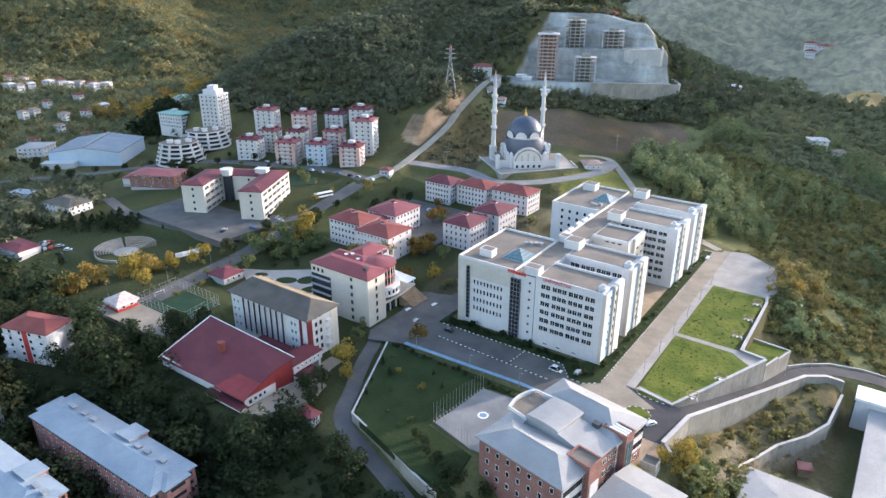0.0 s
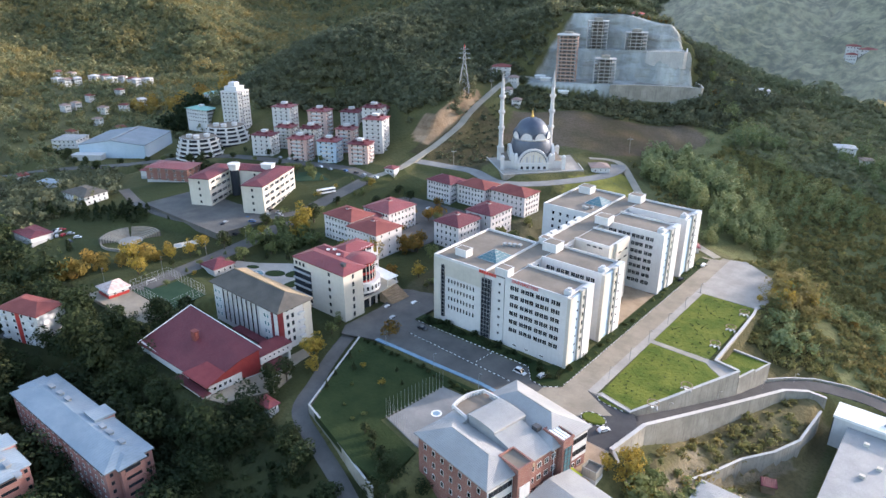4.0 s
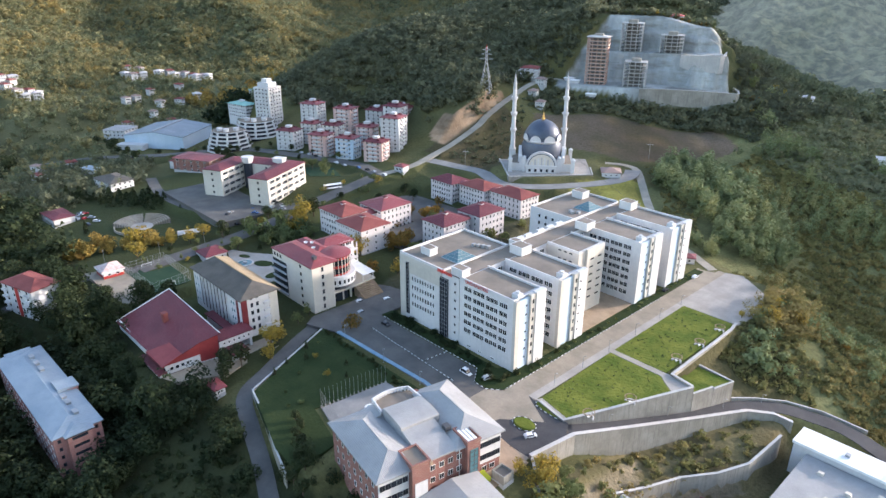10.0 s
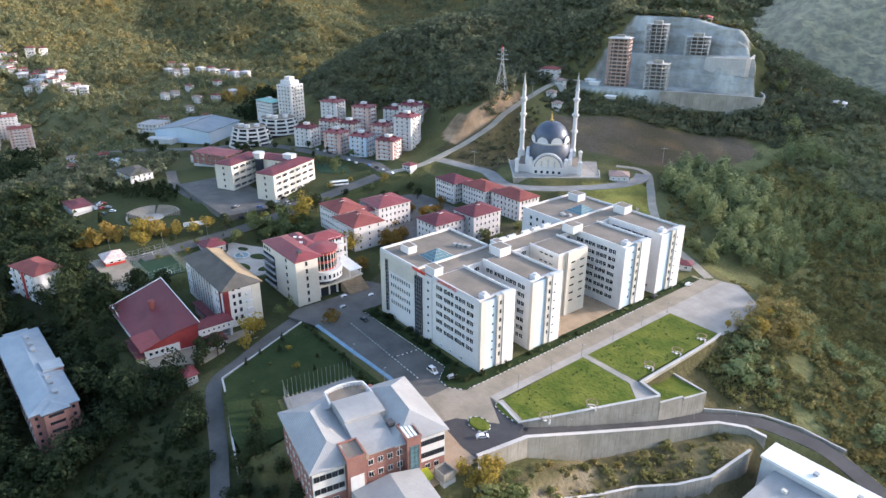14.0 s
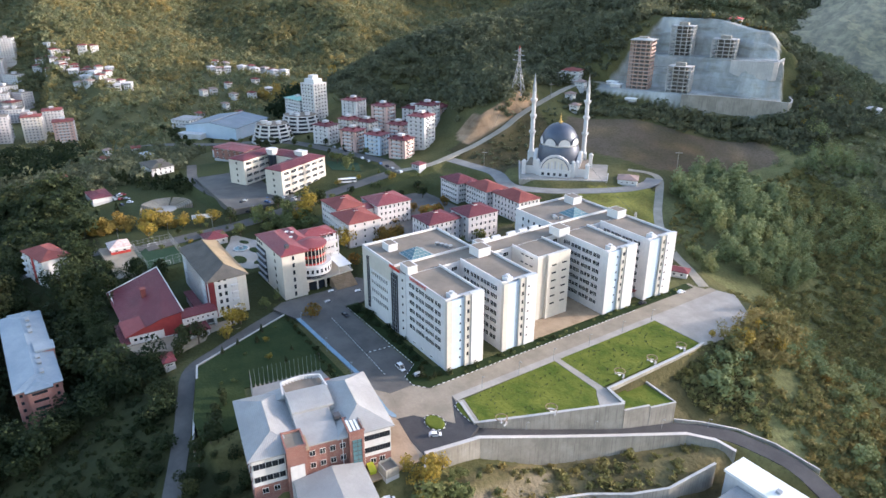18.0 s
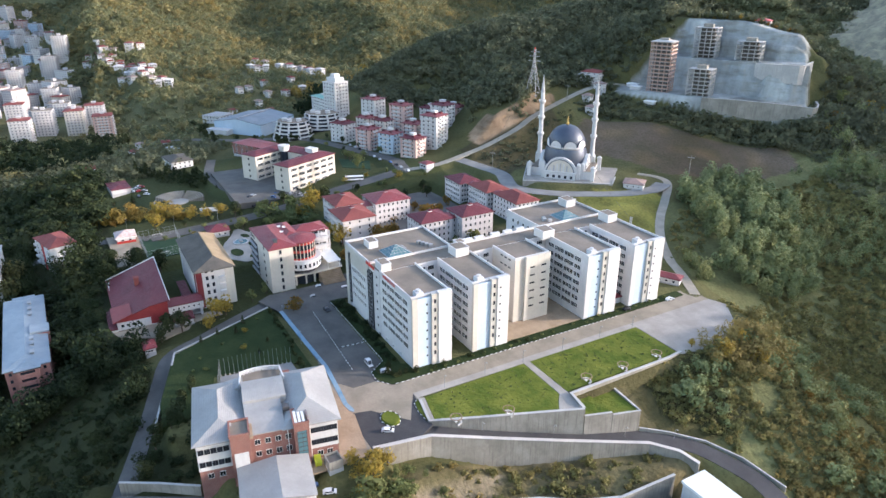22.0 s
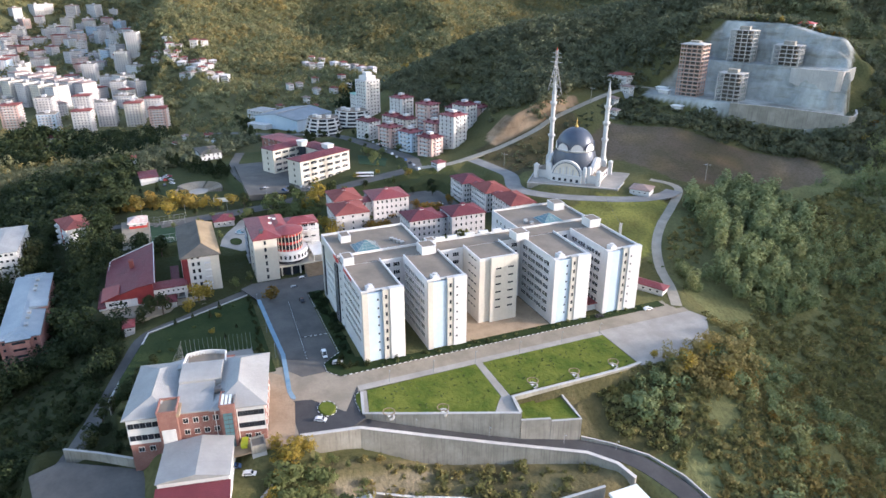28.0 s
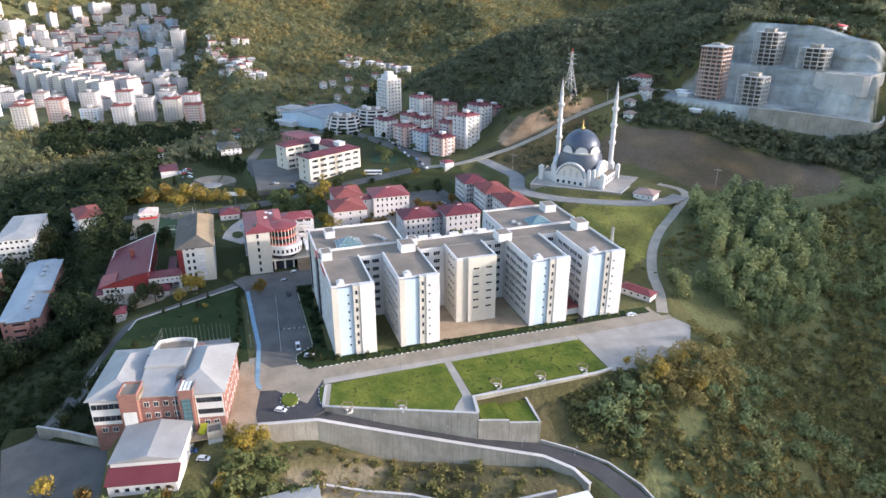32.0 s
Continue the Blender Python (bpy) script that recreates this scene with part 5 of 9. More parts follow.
for cy in (236.5, 331.0):
    s = Shape()
    x0, x1, y0, y1, z = -131 - MX, -121 - MX, cy - 5.5 - MY, cy + 5.5 - MY, TOP - 0.6
    ap = ((x0 + x1) / 2, (y0 + y1) / 2, TOP + 2.8)
    s.box(x0 - 0.3, x1 + 0.3, y0 - 0.3, y1 + 0.3, TOP - 0.85, z, 1)
    ring = [(x0, y0, z), (x1, y0, z), (x1, y1, z), (x0, y1, z)]
    for k in range(4):
        s.poly([ring[k], ring[(k + 1) % 4], ap], 0)
        p, q, a = Vector(ring[k]), Vector(ring[(k + 1) % 4]), Vector(ap)
        for t in (0.0, 0.2, 0.4, 0.6, 0.8):
            s.beam(p.lerp(q, t), a if t == 0 else p.lerp(q, t).lerp(a, 1 - abs(2 * t - 1)) * 1.0, 0.14, 1)
        for t in (0.25, 0.5, 0.75):
            s.beam(p.lerp(a, t), q.lerp(a, t), 0.12, 1)
    part("skylight", s, ["glass_blue", "steel"], main, "blue glass pyramid skylight")
for x, y in ((-130, 250), (-128, 251), (-126, 252), (-124, 253), (-126, 318), (-128, 319), (-124, 320)):
    s = Shape()
    mbox(s, x - 0.7, x + 0.7, y - 0.9, y + 0.9, TOP - 0.85, TOP + 0.4)
    part("roof_unit", s, ["steel"], main, "grey roof ventilation unit")


def letters(name, text, x, y, z, size, parent, mat):
    cu = bpy.data.curves.new(name, "FONT")
    cu.body, cu.size, cu.extrude = text, size, 0.06
    ob = bpy.data.objects.new(name, cu)
    scene.collection.objects.link(ob)
    me = bpy.data.meshes.new_from_object(ob)
    bpy.data.objects.remove(ob)
    me.materials.clear()
    me.materials.append(M[mat])
    ob = new(name, me)
    ob.parent = parent
    ob.matrix_basis = pose(x, y, z, 90, 0, 0)
    return tagged(ob, "red sign letters on the parapet")


letters("sign_letters", "ÜNİVERSİTESİ", -106.5 - MX, 221.0 - MY, TOP - 1.4, 1.9, main, "bright_red")
bars = Shape()
for k in range(7):
    mbox(bars, -122.5 + 1.25 * k, -121.6 + 1.25 * k, 220.7, 220.9, TOP - 1.5, TOP - 0.2)
part("sign_bars", bars, ["bright_red"], main, "red sign letters on the parapet")
# covered link between the last two wings, entrance porch
s = Shape()
mbox(s, -100, -84, 324.2, 332.8, -0.5, 3.4)
mbox(s, -101, -83, 324.1, 332.9, 3.4, 3.8, 1)
part("link_hall", s, ["white", "roof_red"], main, "low link with a red roof")

# ---- campus buildings ----
def simple_block(name, x0, x1, y0, y1, z0, eave, label, category="building", wall="white", roof="roof_tile", rise=3.2, group="", rot=0.0, win=None, roof_kind="hip", parent=None, floors=None, style="plain", base_drop=4.0):
    """A rendered block under a hipped or flat roof. win: face -> (columns, width, height). Sizes are taken in the block's own axes about its middle."""
    cx, cy = (x0 + x1) / 2, (y0 + y1) / 2
    w, d, h = (x1 - x0) / 2, (y1 - y0) / 2, eave - z0
    t = thing(name, cx, cy, z0, rot, label, category, group)
    part("wall", Shape().box(-w, w, -d, d, -base_drop, h - 0.3), [wall], t)
    part("plinth", Shape().box(-w - 0.08, w + 0.08, -d - 0.08, d + 0.08, -base_drop, 0.7), ["grey_wall"], t)
    if roof_kind == "hip":
        top_ = part("roof", Shape().hip(-w, w, -d, d, h, rise, 0), [roof], t)
        part("cornice", Shape().box(-w - 0.3, w + 0.3, -d - 0.3, d + 0.3, h - 0.6, h - 0.3), ["white"], top_)
    else:
        part("roof_deck", Shape().box(-w + 0.3, w - 0.3, -d + 0.3, d - 0.3, h - 0.3, h - 0.15), [roof], t)
        for q in ((-w, w, -d, -d + 0.35), (-w, w, d - 0.35, d), (-w, -w + 0.35, -d + 0.35, d - 0.35), (w - 0.35, w, -d + 0.35, d - 0.35)):
            part("parapet", Shape().box(*q, h - 0.3, h + 0.6), [wall], t)
    n = floors or max(1, round(h / 3.4))
    zs = [h * (k + 0.5) / n for k in range(n)]
    for face, (cols, ww, hh) in (win or {}).items():
        plane = {"S": -d, "N": d, "E": w, "W": -w}[face]
        half = (w if face in "SN" else d) - 0.9
        windows(t, face, plane, spread(-half, half, cols), zs, ww, hh, style)
    return t


# faculty blocks with hipped red roofs
FAC = "white four-storey faculty block with a hipped red roof"
G = "red-roofed faculty blocks"
WS = {"S": (8, 1.25, 1.75), "E": (7, 1.25, 1.75)}
simple_block("faculty_block", -250, -228, 247, 264, 4.5, 18.6, FAC, wall="rose_white", roof="roof_tile", group=G, win=WS)
simple_block("faculty_block", -241, -221, 269, 291, 4.5, 18.8, FAC, wall="rose_white", roof="roof_red", group=G, win=WS)
simple_block("faculty_block", -226, -204, 242, 261, 4.5, 18.4, FAC, wall="rose_white", roof="roof_tile", group=G, win={"S": (9, 0.9, 1.5), "E": (3, 1.2, 1.5)})
simple_block("faculty_block", -194, -177, 276, 295, 6.0, 19.5, FAC, wall="rose_white", roof="roof_maroon", group=G, win={"S": (5, 1.2, 1.8), "E": (6, 1.2, 1.8)})
simple_block("faculty_block", -190, -173, 299, 319, 6.0, 20.5, FAC, wall="rose_white", roof="roof_maroon", group=G, win={"S": (3, 1.2, 1.8), "E": (6, 1.2, 1.8)})
simple_block("faculty_block", -245, -226, 329, 344, 8.0, 20.5, FAC, wall="rose_white", roof="roof_maroon", group=G, win=WS)
simple_block("faculty_block", -224, -203, 334, 350, 8.0, 20.5, FAC, wall="rose_white", roof="roof_tile", group=G, win=WS)
simple_block("faculty_block", -200, -176, 337, 353, 8.0, 20.8, FAC, wall="rose_white", roof="roof_tile", group=G, win={"S": (7, 1.2, 1.8), "E": (5, 1.2, 1.8)})
for x0, x1, y0, y1, z in ((-236, -226, 262, 272, 4.5), (-189, -180, 294, 300, 6.0), (-228, -222, 336, 342, 8.0), (-204, -198, 339, 345, 8.0)):
    simple_block("connecting_block", x0, x1, y0, y1, z, z + 12.2, "narrow white link between faculty blocks", roof="roof_red", rise=1.5, win={"S": (2, 0.9, 1.5), "E": (2, 0.9, 1.5)})
for x, y, z in ((-239, 255.5, 21.0), (-231, 280, 21.2), (-215, 251.5, 20.8), (-185.5, 285.5, 22.0), (-181.5, 309, 23.0)):
    c = thing("roof_lantern", x, y, z, 0, "small red roof lantern on a ridge", "roof lantern", "roof lanterns")
    part("body", Shape().box(-1.1, 1.1, -1.1, 1.1, -1.2, 1.0), ["white"], c)
    part("cap", Shape().hip(-1.1, 1.1, -1.1, 1.1, 1.1, 0.8, 0, 0.3, 0.1), ["roof_maroon"], c)

# administration building with round atrium
adm = thing("administration_building", -192, 203, -1.0, 0, "cream administration building with red roofs and a round glazed atrium", "building")
AX, AY = -192.0, 203.0
part("wall", Shape().box(-17, 17, -10, 1.5, -3, 22.4).box(-17, 3, 1.5, 8, -3, 22.4), ["cream"], adm)
part("roof", Shape().hip(-17, 17, -10, 3.5, 22.8, 2.4, 0, 0.5, 0.4), ["roof_red"], adm)
part("side_roof", Shape().hip(-17, 4, 2.0, 9, 22.75, 1.6, 0, 0.4, 0.3), ["roof_red"], adm)
part("rear_wing", Shape().box(-13, -1, 8, 26, -3, 21.2), ["white"], adm)
part("rear_roof", Shape().hip(-13, -1, 8, 26, 21.6, 2.2, 0, 0.5, 0.4), ["roof_red"], adm)
part("atrium_core", Shape().cyl(7.0, 8.2, -3, 9.0, 7.2, 7.2, 28), ["glass_dark"], adm, "dark glazed ground floor")
part("atrium_wall", Shape().cyl(7.5, 8.6, 8.4, 13.2, 9.4, 9.4, 28), ["white"], adm, "white curved storey with a row of windows")
part("atrium_drum", Shape().cyl(7.5, 8.2, 13.2, 22.2, 7.4, 7.4, 28), ["red_paint"], adm, "red drum under the curved roof")
for z0, z1 in ((14.2, 16.8), (18.2, 20.9)):
    part("atrium_glazing", Shape().cyl(7.5, 8.2, z0, z1, 7.48, 7.48, 28), ["glass"], adm)
for i in range(11):
    a = radians(-60 + 14 * i)
    part("mullion", Shape().box(-0.16, 0.16, -0.12, 0.12, 13.3, 22.0), ["cream"], adm, "", (7.5 + 7.5 * math.cos(a), 8.2 + 7.5 * math.sin(a), 0), math.degrees(a) + 90)
part("atrium_roof", Shape().cyl(7.5, 8.2, 22.2, 22.7, 8.2, 8.2, 28).cyl(7.5, 8.2, 22.7, 24.4, 8.2, 1.0, 28), ["roof_red"], adm)
for i in range(10):
    a = radians(-50 + 14 * i)
    part("window", None, None, adm, "", (7.5 + 9.42 * math.cos(a), 8.6 + 9.42 * math.sin(a), 10.6), math.degrees(a) + 90, window_mesh(1.3, 2.2))
for z in (9.0, 13.4, 17.8):
    part("wing_gallery", Shape().box(-1.0, 2.4, 12, 26, z - 0.5, z).box(2.1, 2.4, 12, 26, z, z + 0.9), ["white"], adm, "open gallery of the rear wing")
for y in (13, 17.2, 21.4, 25.6):
    part("gallery_post", Shape().box(1.9, 2.4, y - 0.25, y + 0.25, 5.5, 21.4), ["white"], adm)
zs = [2.2 + 3.7 * k for k in range(6)]
windows(adm, "S", -10, [7.5], zs, 1.3, 1.7, "dark")
windows(adm, "E", 17, [-4.5], zs, 1.1, 2.1, "dark")
windows(adm, "S", -10, [-15, -12.4, -9.8], [20.2], 1.3, 1.7, "dark")
windows(adm, "E", -1, [19, 23], zs[1:], 3.4, 2.3)
part("balcony_recess", Shape().box(-16.6, -5, -10.3, -9.5, 1, 18), ["glass_dark"], adm, "dark recessed balcony front")
for k in range(5):
    part("balcony_rail", Shape().box(-16.8, -4.8, -11.0, -10.2, 1.6 + 3.6 * k, 2.3 + 3.6 * k), ["grey_wall"], adm)
terrace = part("terrace", Shape().prism([(14.8, 1.6), (15.2, 12), (13.8, 27.5), (-1, 27.5), (-1, 8), (4, 1.6)], 5.0, 5.7), ["cream"], adm, "broad raised terrace over a basement entrance")
part("terrace_rail", Shape().beam((14.7, 1.8, 6.6), (15.1, 12, 6.6), 0.12).beam((14.7, 1.8, 6.1), (15.1, 12, 6.1), 0.1).beam((-1, 27.3, 6.6), (13.7, 27.3, 6.6), 0.12), ["steel"], terrace)
for y in (3, 8, 12.5):
    part("terrace_pier", Shape().box(13.4, 14.2, y - 0.4, y + 0.4, -2, 5.0), ["cream"], terrace)
part("basement_opening", Shape().box(4, 10.5, 1.6, 27, -2, 4.9), ["glass_dark"], adm, "dark basement front under the terrace")
stair = part("terrace_stair", Shape().solid([(14, 14.5, -2), (24, 14.5, -2), (23, 26, -2), (14, 26, -2)], [(14, 14.5, 5.2), (24, 14.5, 0.2), (23, 26, 0.2), (14, 26, 5.2)]), ["wood"], adm, "broad brown stair up to the terrace")
for k in range(9):
    part("tread", Shape().box(14.6 + k, 15.5 + k, 14.6, 25.6, 4.2 - 0.5 * k, 4.95 - 0.5 * k), ["wood"], stair)
canopy = part("canopy", Shape().solid([(-3, 19.5, 10.4), (15, 19.5, 9.2), (15, 26.5, 9.2), (-3, 26.5, 10.4)], [(-3, 19.5, 10.7), (15, 19.5, 9.5), (15, 26.5, 9.5), (-3, 26.5, 10.7)]), ["white_paint"], adm, "white canopy on posts")
for x, y in ((0, 20), (14, 20), (14, 26), (0, 26)):
    part("canopy_post", Shape().cyl(x, y, 5.6, 9.6, 0.18), ["white_paint"], canopy)
for x, y in ((-6, 2), (-4, 4), (2, 1)):
    part("satellite_dish", Shape().turn(x, y, [(0.05, 24.6), (0.7, 24.9), (1.0, 25.4)], 12), ["white_paint"], adm)
part("chimney", Shape().box(11, 13, -6, -4.5, 23, 25.5).box(10.8, 13.2, -6.2, -4.3, 25.5, 25.8), ["dark_steel"], adm)

# lecture block with dark gable roof, its north slope coloured ochre as sunlit
aud = thing("lecture_block", -200.5, 167.6, -2.0, 0, "white lecture block with dark striped fins and a hipped roof, north slope toned as sunlit", "building")
part("wall", Shape().box(-23, 23, -8.3, 8.6, -3, 18.6), ["white"], aud)
r = Shape()
x0, x1, y0, y1, z, h = -24.2, 24.2, -9.4, 9.6, 18.8, 3.6
a, b = (x0 + 4, 1.6, z + h), (x1 - 8.5, 1.6, z + h)
r.box(x0, x1, y0, y1, z - 0.35, z, 0)
r.poly([(x0, y0, z), (x1, y0, z), b, a], 0).poly([(x1, y1, z), (x0, y1, z), a, b], 1).poly([(x1, y0, z), (x1, y1, z), b], 0).poly([(x0, y1, z), (x0, y0, z), a], 0)
part("roof", r, ["roof_dark", "roof_ochre_lit"], aud, "dark shingle roof with sunlight painted ochre on its north slope")
part("ridge_cap", Shape().beam(a, b, 0.5), ["roof_ochre_lit"], aud)
for i in range(8):
    x = -15 + 3.4 * i
    part("window_strip", Shape().box(x - 0.5, x + 0.5, -8.62, -8.2, 2.5, 17.4), ["glass_dark"], aud, "tall dark window strip")
    part("fin", Shape().box(x + 1.0, x + 1.3, -8.9, -8.2, 2.2, 17.8), ["white"], aud)
part("red_corner", Shape().box(18.8, 20.0, -8.7, -8.2, 0.5, 18), ["maroon_paint"], aud, "dark red corner strip")
part("red_corner", Shape().box(22.9, 23.25, -8.5, -5.8, 0.5, 18), ["maroon_paint"], aud, "dark red corner strip")
windows(aud, "S", -8.3, [-21.2, -18.6, 14.2, 16.2], [4 + 3.6 * k for k in range(4)], 1.4, 1.8, "blue")
windows(aud, "E", 23, [-3.6, -1.0, 5.2], [4 + 3.6 * k for k in range(5)], 1.2, 1.9, "dark")
for k in range(4):
    part("balcony", Shape().box(23, 24.4, 1.6, 4.4, 3 + 3.6 * k, 4.1 + 3.6 * k), ["white"], aud)
part("beige_end", Shape().box(22.95, 23.2, 4.6, 8.65, -2, 18.5), ["cream"], aud)
part("porch", Shape().box(18, 27, -13, -8.3, -2, 0.6).box(18, 26, -12.4, -11.9, 0.6, 4.4).box(18, 27, -13, -8.3, 4.4, 4.9), ["white"], aud)

# sports hall with maroon roof
hall = thing("sports_hall", -198, 132.5, -2.0, 0, "low sports hall with a broad maroon tin roof", "building")
part("wall", Shape().prism([(-25.5, -9), (24.4, -9), (25.0, 4.8), (26.4, 12.3), (-22.5, 13)], -3, 4.0), ["white"], hall)
r = Shape()
A, B, C, D = (-23.2, 13.8, 12.8), (-26.8, -9.8, 3.4), (24.8, -9.6, 4.6), (27.0, 13.3, 11.0)
E1, F1 = (6, 13.7, 12.0), (25.6, 5.0, 9.4)
for p in ([B, C, F1, A], [A, F1, D, E1]):
    r.poly(p)
    r.poly([(x, y, zz - 0.35) for x, y, zz in p[::-1]])
ring = [B, C, F1, D, E1, A]
for p, q in zip(ring, ring[1:] + ring[:1]):
    r.poly([p, q, (q[0], q[1], q[2] - 0.35), (p[0], p[1], p[2] - 0.35)])
part("roof", r, ["roof_maroon"], hall, "broad maroon tin roof")
part("gable_wall", Shape().poly([(24.5, -9, 3.9), (25.1, 4.8, 3.9), (25.1, 4.8, 9.1), (24.5, -9, 4.4)]).poly([(25.1, 4.8, 0.5), (26.5, 12.4, 0.5), (26.5, 12.4, 10.6), (25.1, 4.8, 9.1)]).poly([(26.5, 12.45, 10.6), (-22.5, 13.15, 12.3), (-22.5, 13.15, 1), (26.5, 12.45, 1)]), ["deep_red"], hall)
part("lower_roof", Shape().solid([(9, -10.6, 3.9), (25.8, -10.6, 4.2), (25.9, -2.5, 7.1), (14, -2.5, 7.0)], [(9, -10.6, 4.4), (25.8, -10.6, 4.7), (25.9, -2.5, 7.6), (14, -2.5, 7.5)]), ["deep_red"], hall, "brighter red lower roof slope")
part("eave_trim", Shape().beam((-23.2, 13.8, 12.95), (27.0, 13.4, 11.15), 0.25).beam((-26.8, -9.8, 3.5), (-23.2, 13.8, 12.95), 0.35), ["white_paint"], hall)
part("window_band", Shape().box(11, 24, -9.25, -8.9, 0.8, 2.6), ["glass"], hall)
windows(hall, "E", 24.75, spread(-8, 1, 4), [2.2], 1.4, 1.5)
part("annex", Shape().box(6, 25, -12, -9, -3, 1.2).box(5.5, 25.5, -12.5, -8.9, 1.2, 1.6, 1), ["white", "roof_maroon"], hall)
part("chimney", Shape().box(-4, -1.5, 2, 4, 8, 12.2).box(-4.2, -1.3, 1.8, 4.2, 12.2, 12.5), ["roof_tile"], hall)
link = thing("link_corridor", -176, 151, -2.0, 0, "white corridor bridge with red roofs between hall and lecture block", "building")
part("bridge", Shape().box(-3, 5, -6, 9, 4, 7.4), ["white"], link)
part("roof", Shape().box(-3.4, 5.4, -6.3, 9.2, 7.4, 7.8), ["roof_maroon"], link)
part("lower_roof", Shape().box(-26, -3, 2, 6, 5.0, 5.5).box(-26, -3.2, 3, 5, -2, 5.0, 1), ["roof_maroon", "white"], link)
windows(link, "E", 5, spread(-5, 8, 6), [5.8], 0.9, 1.1)
for y in (-5, 8):
    part("pier", Shape().box(-2.6, 4.6, y - 0.5, y + 0.5, -2, 4), ["white"], link)
for x, y, w, d, z, col_ in ((-168, 150, 7, 8, -1.8, "roof_maroon"), (-152, 133.5, 7, 4, -3.2, "roof_red")):
    k = simple_block("gate_house", x - w / 2, x + w / 2, y - d / 2, y + d / 2, z, z + 3.0, "small white hut with a red roof", "hut", roof=col_, rise=1.3, win={"E": (2, 1.0, 1.0)})
simple_block("garden_pavilion", -269, -257, 180, 191.5, 1.4, 5.2, "low pavilion with a dark red hipped roof", "building", wall="grey_wall", roof="roof_maroon", rise=2.4, win={"E": (3, 1.2, 1.5)})

# red brick faculty with white sheet roofs
rb = thing("brick_faculty", -66.9, 159.9, -0.3, -10.6, "red brick faculty building with folded white sheet-metal roofs", "building")
H = 14.6
part("wall", Shape().box(-15.4, 15.4, -21.2, 21.2, -6, H - 0.3), ["brick"], rb)
part("central_wall", Shape().box(-16.2, -10, -8, 10, -6, H + 0.8), ["brick"], rb)
r = Shape()
r.hip(-16, 16, -22, -6.2, H, 3.0, 0, 0.4, 0.35)
part("south_roof", r, ["roof_white"], rb, "hipped white sheet roof")
r = Shape()
r.hip(-16, 16, 4.5, 22, H, 4.4, 0, 0.4, 0.35)
part("north_roof", r, ["roof_white_x"], rb, "hipped white sheet roof")
part("middle_roof", Shape().solid([(-3, -6.4, H - 0.2), (15.8, -6.4, H - 0.4), (15.8, 5.2, H - 0.4), (-3, 5.2, H - 0.2)], [(-3, -6.4, H + 3.6), (15.8, -6.4, H), (15.8, 5.2, H), (-3, 5.2, H + 3.6)]), ["roof_white_x"], rb, "sloping white sheet roof")
cv = Shape()
prof = [(-3.5 - 6 * math.cos(math.pi * i / 12), H + 3.2 + 0.7 * math.sin(math.pi * i / 12)) for i in range(13)]
prof += [(2.5, H), (-9.5, H)]
cv.solid([(x, -6.5, z) for x, z in prof], [(x, 7.0, z) for x, z in prof])
part("vault_roof", cv, ["roof_white"], rb, "shallow curved white sheet roof")
ap = Shape()
pts = [(-9.3, -7.0)] + [(-16.6 - 1.5 * math.cos(radians(a)), 0.3 + 6.6 * a / 90) for a in range(-90, 91, 15)] + [(-9.3, 7.6)]
ap.prism(pts, H - 2, H + 1.2)
apse = part("apse_deck", ap, ["roof_grey"], rb, "open roof deck behind a white parapet")
for p, q in zip(pts, pts[1:]):
    part("apse_parapet", Shape().beam((p[0], p[1], H + 1.8), (q[0], q[1], H + 1.8), 0.3).beam((p[0], p[1], H + 2.5), (q[0], q[1], H + 2.5), 0.5).beam((p[0], p[1], H + 1.2), (p[0], p[1], H + 2.6), 0.6), ["white"], apse)
part("side_roof", Shape().solid([(-16, -12, H), (-9, -12, H), (-9, -5.8, H), (-16, -5.8, H)], [(-16, -12, H + 0.3), (-9, -12, H + 0.6), (-9, -5.8, H + 2.0), (-16, -5.8, H + 1.4)]), ["roof_white"], rb, "small sloping white sheet roof")
for y in (8.4, 9.6, 10.8):
    part("duct", Shape().beam((11, y, H + 1.9), (17, y, H + 1.9), 0.75), ["white_paint"], rb, "white roof duct")
part("roof_unit", Shape().box(6.5, 8.8, 5.4, 7.4, H + 1.4, H + 2.8), ["dark_steel"], rb)
part("rust_strip", Shape().box(9.2, 17.5, -5.55, -4.6, H - 0.1, H + 0.9), ["dirt"], rb, "rust-stained gutter strip")
part("ridge", Shape().beam((-7.2, 13.2, H + 4.4), (7.2, 13.2, H + 4.4), 0.35), ["roof_white"], rb)
part("ridge", Shape().beam((-7.8, -14.1, H + 3.0), (7.8, -14.1, H + 3.0), 0.3), ["roof_white"], rb)
for y0, y1, nm in ((-11.4, -5.6, "stair_tower_south"), (7.6, 12.2, "stair_tower_north")):
    part("stair_tower", Shape().box(9.6, 17.4, y0, y1, -6, H + 1.6), ["brick"], rb)
    part("tower_rim", Shape().box(9.4, 17.6, y0 - 0.2, y0 + 0.3, H + 1.6, H + 2.3).box(9.4, 17.6, y1 - 0.3, y1 + 0.2, H + 1.6, H + 2.3).box(9.4, 9.9, y0 + 0.3, y1 - 0.3, H + 1.6, H + 2.3).box(17.1, 17.6, y0 + 0.3, y1 - 0.3, H + 1.6, H + 2.3), ["brick"], rb)
    part("tower_deck", Shape().box(9.9, 17.1, y0 + 0.3, y1 - 0.3, H + 1.6, H + 1.7), ["roof_grey"], rb)
for i in range(9):
    part("stair_rib", Shape().box(10.5 + 0.75 * i, 10.7 + 0.75 * i, 12.0, 12.5, H + 1.8, H + 2.6), ["steel"], rb)
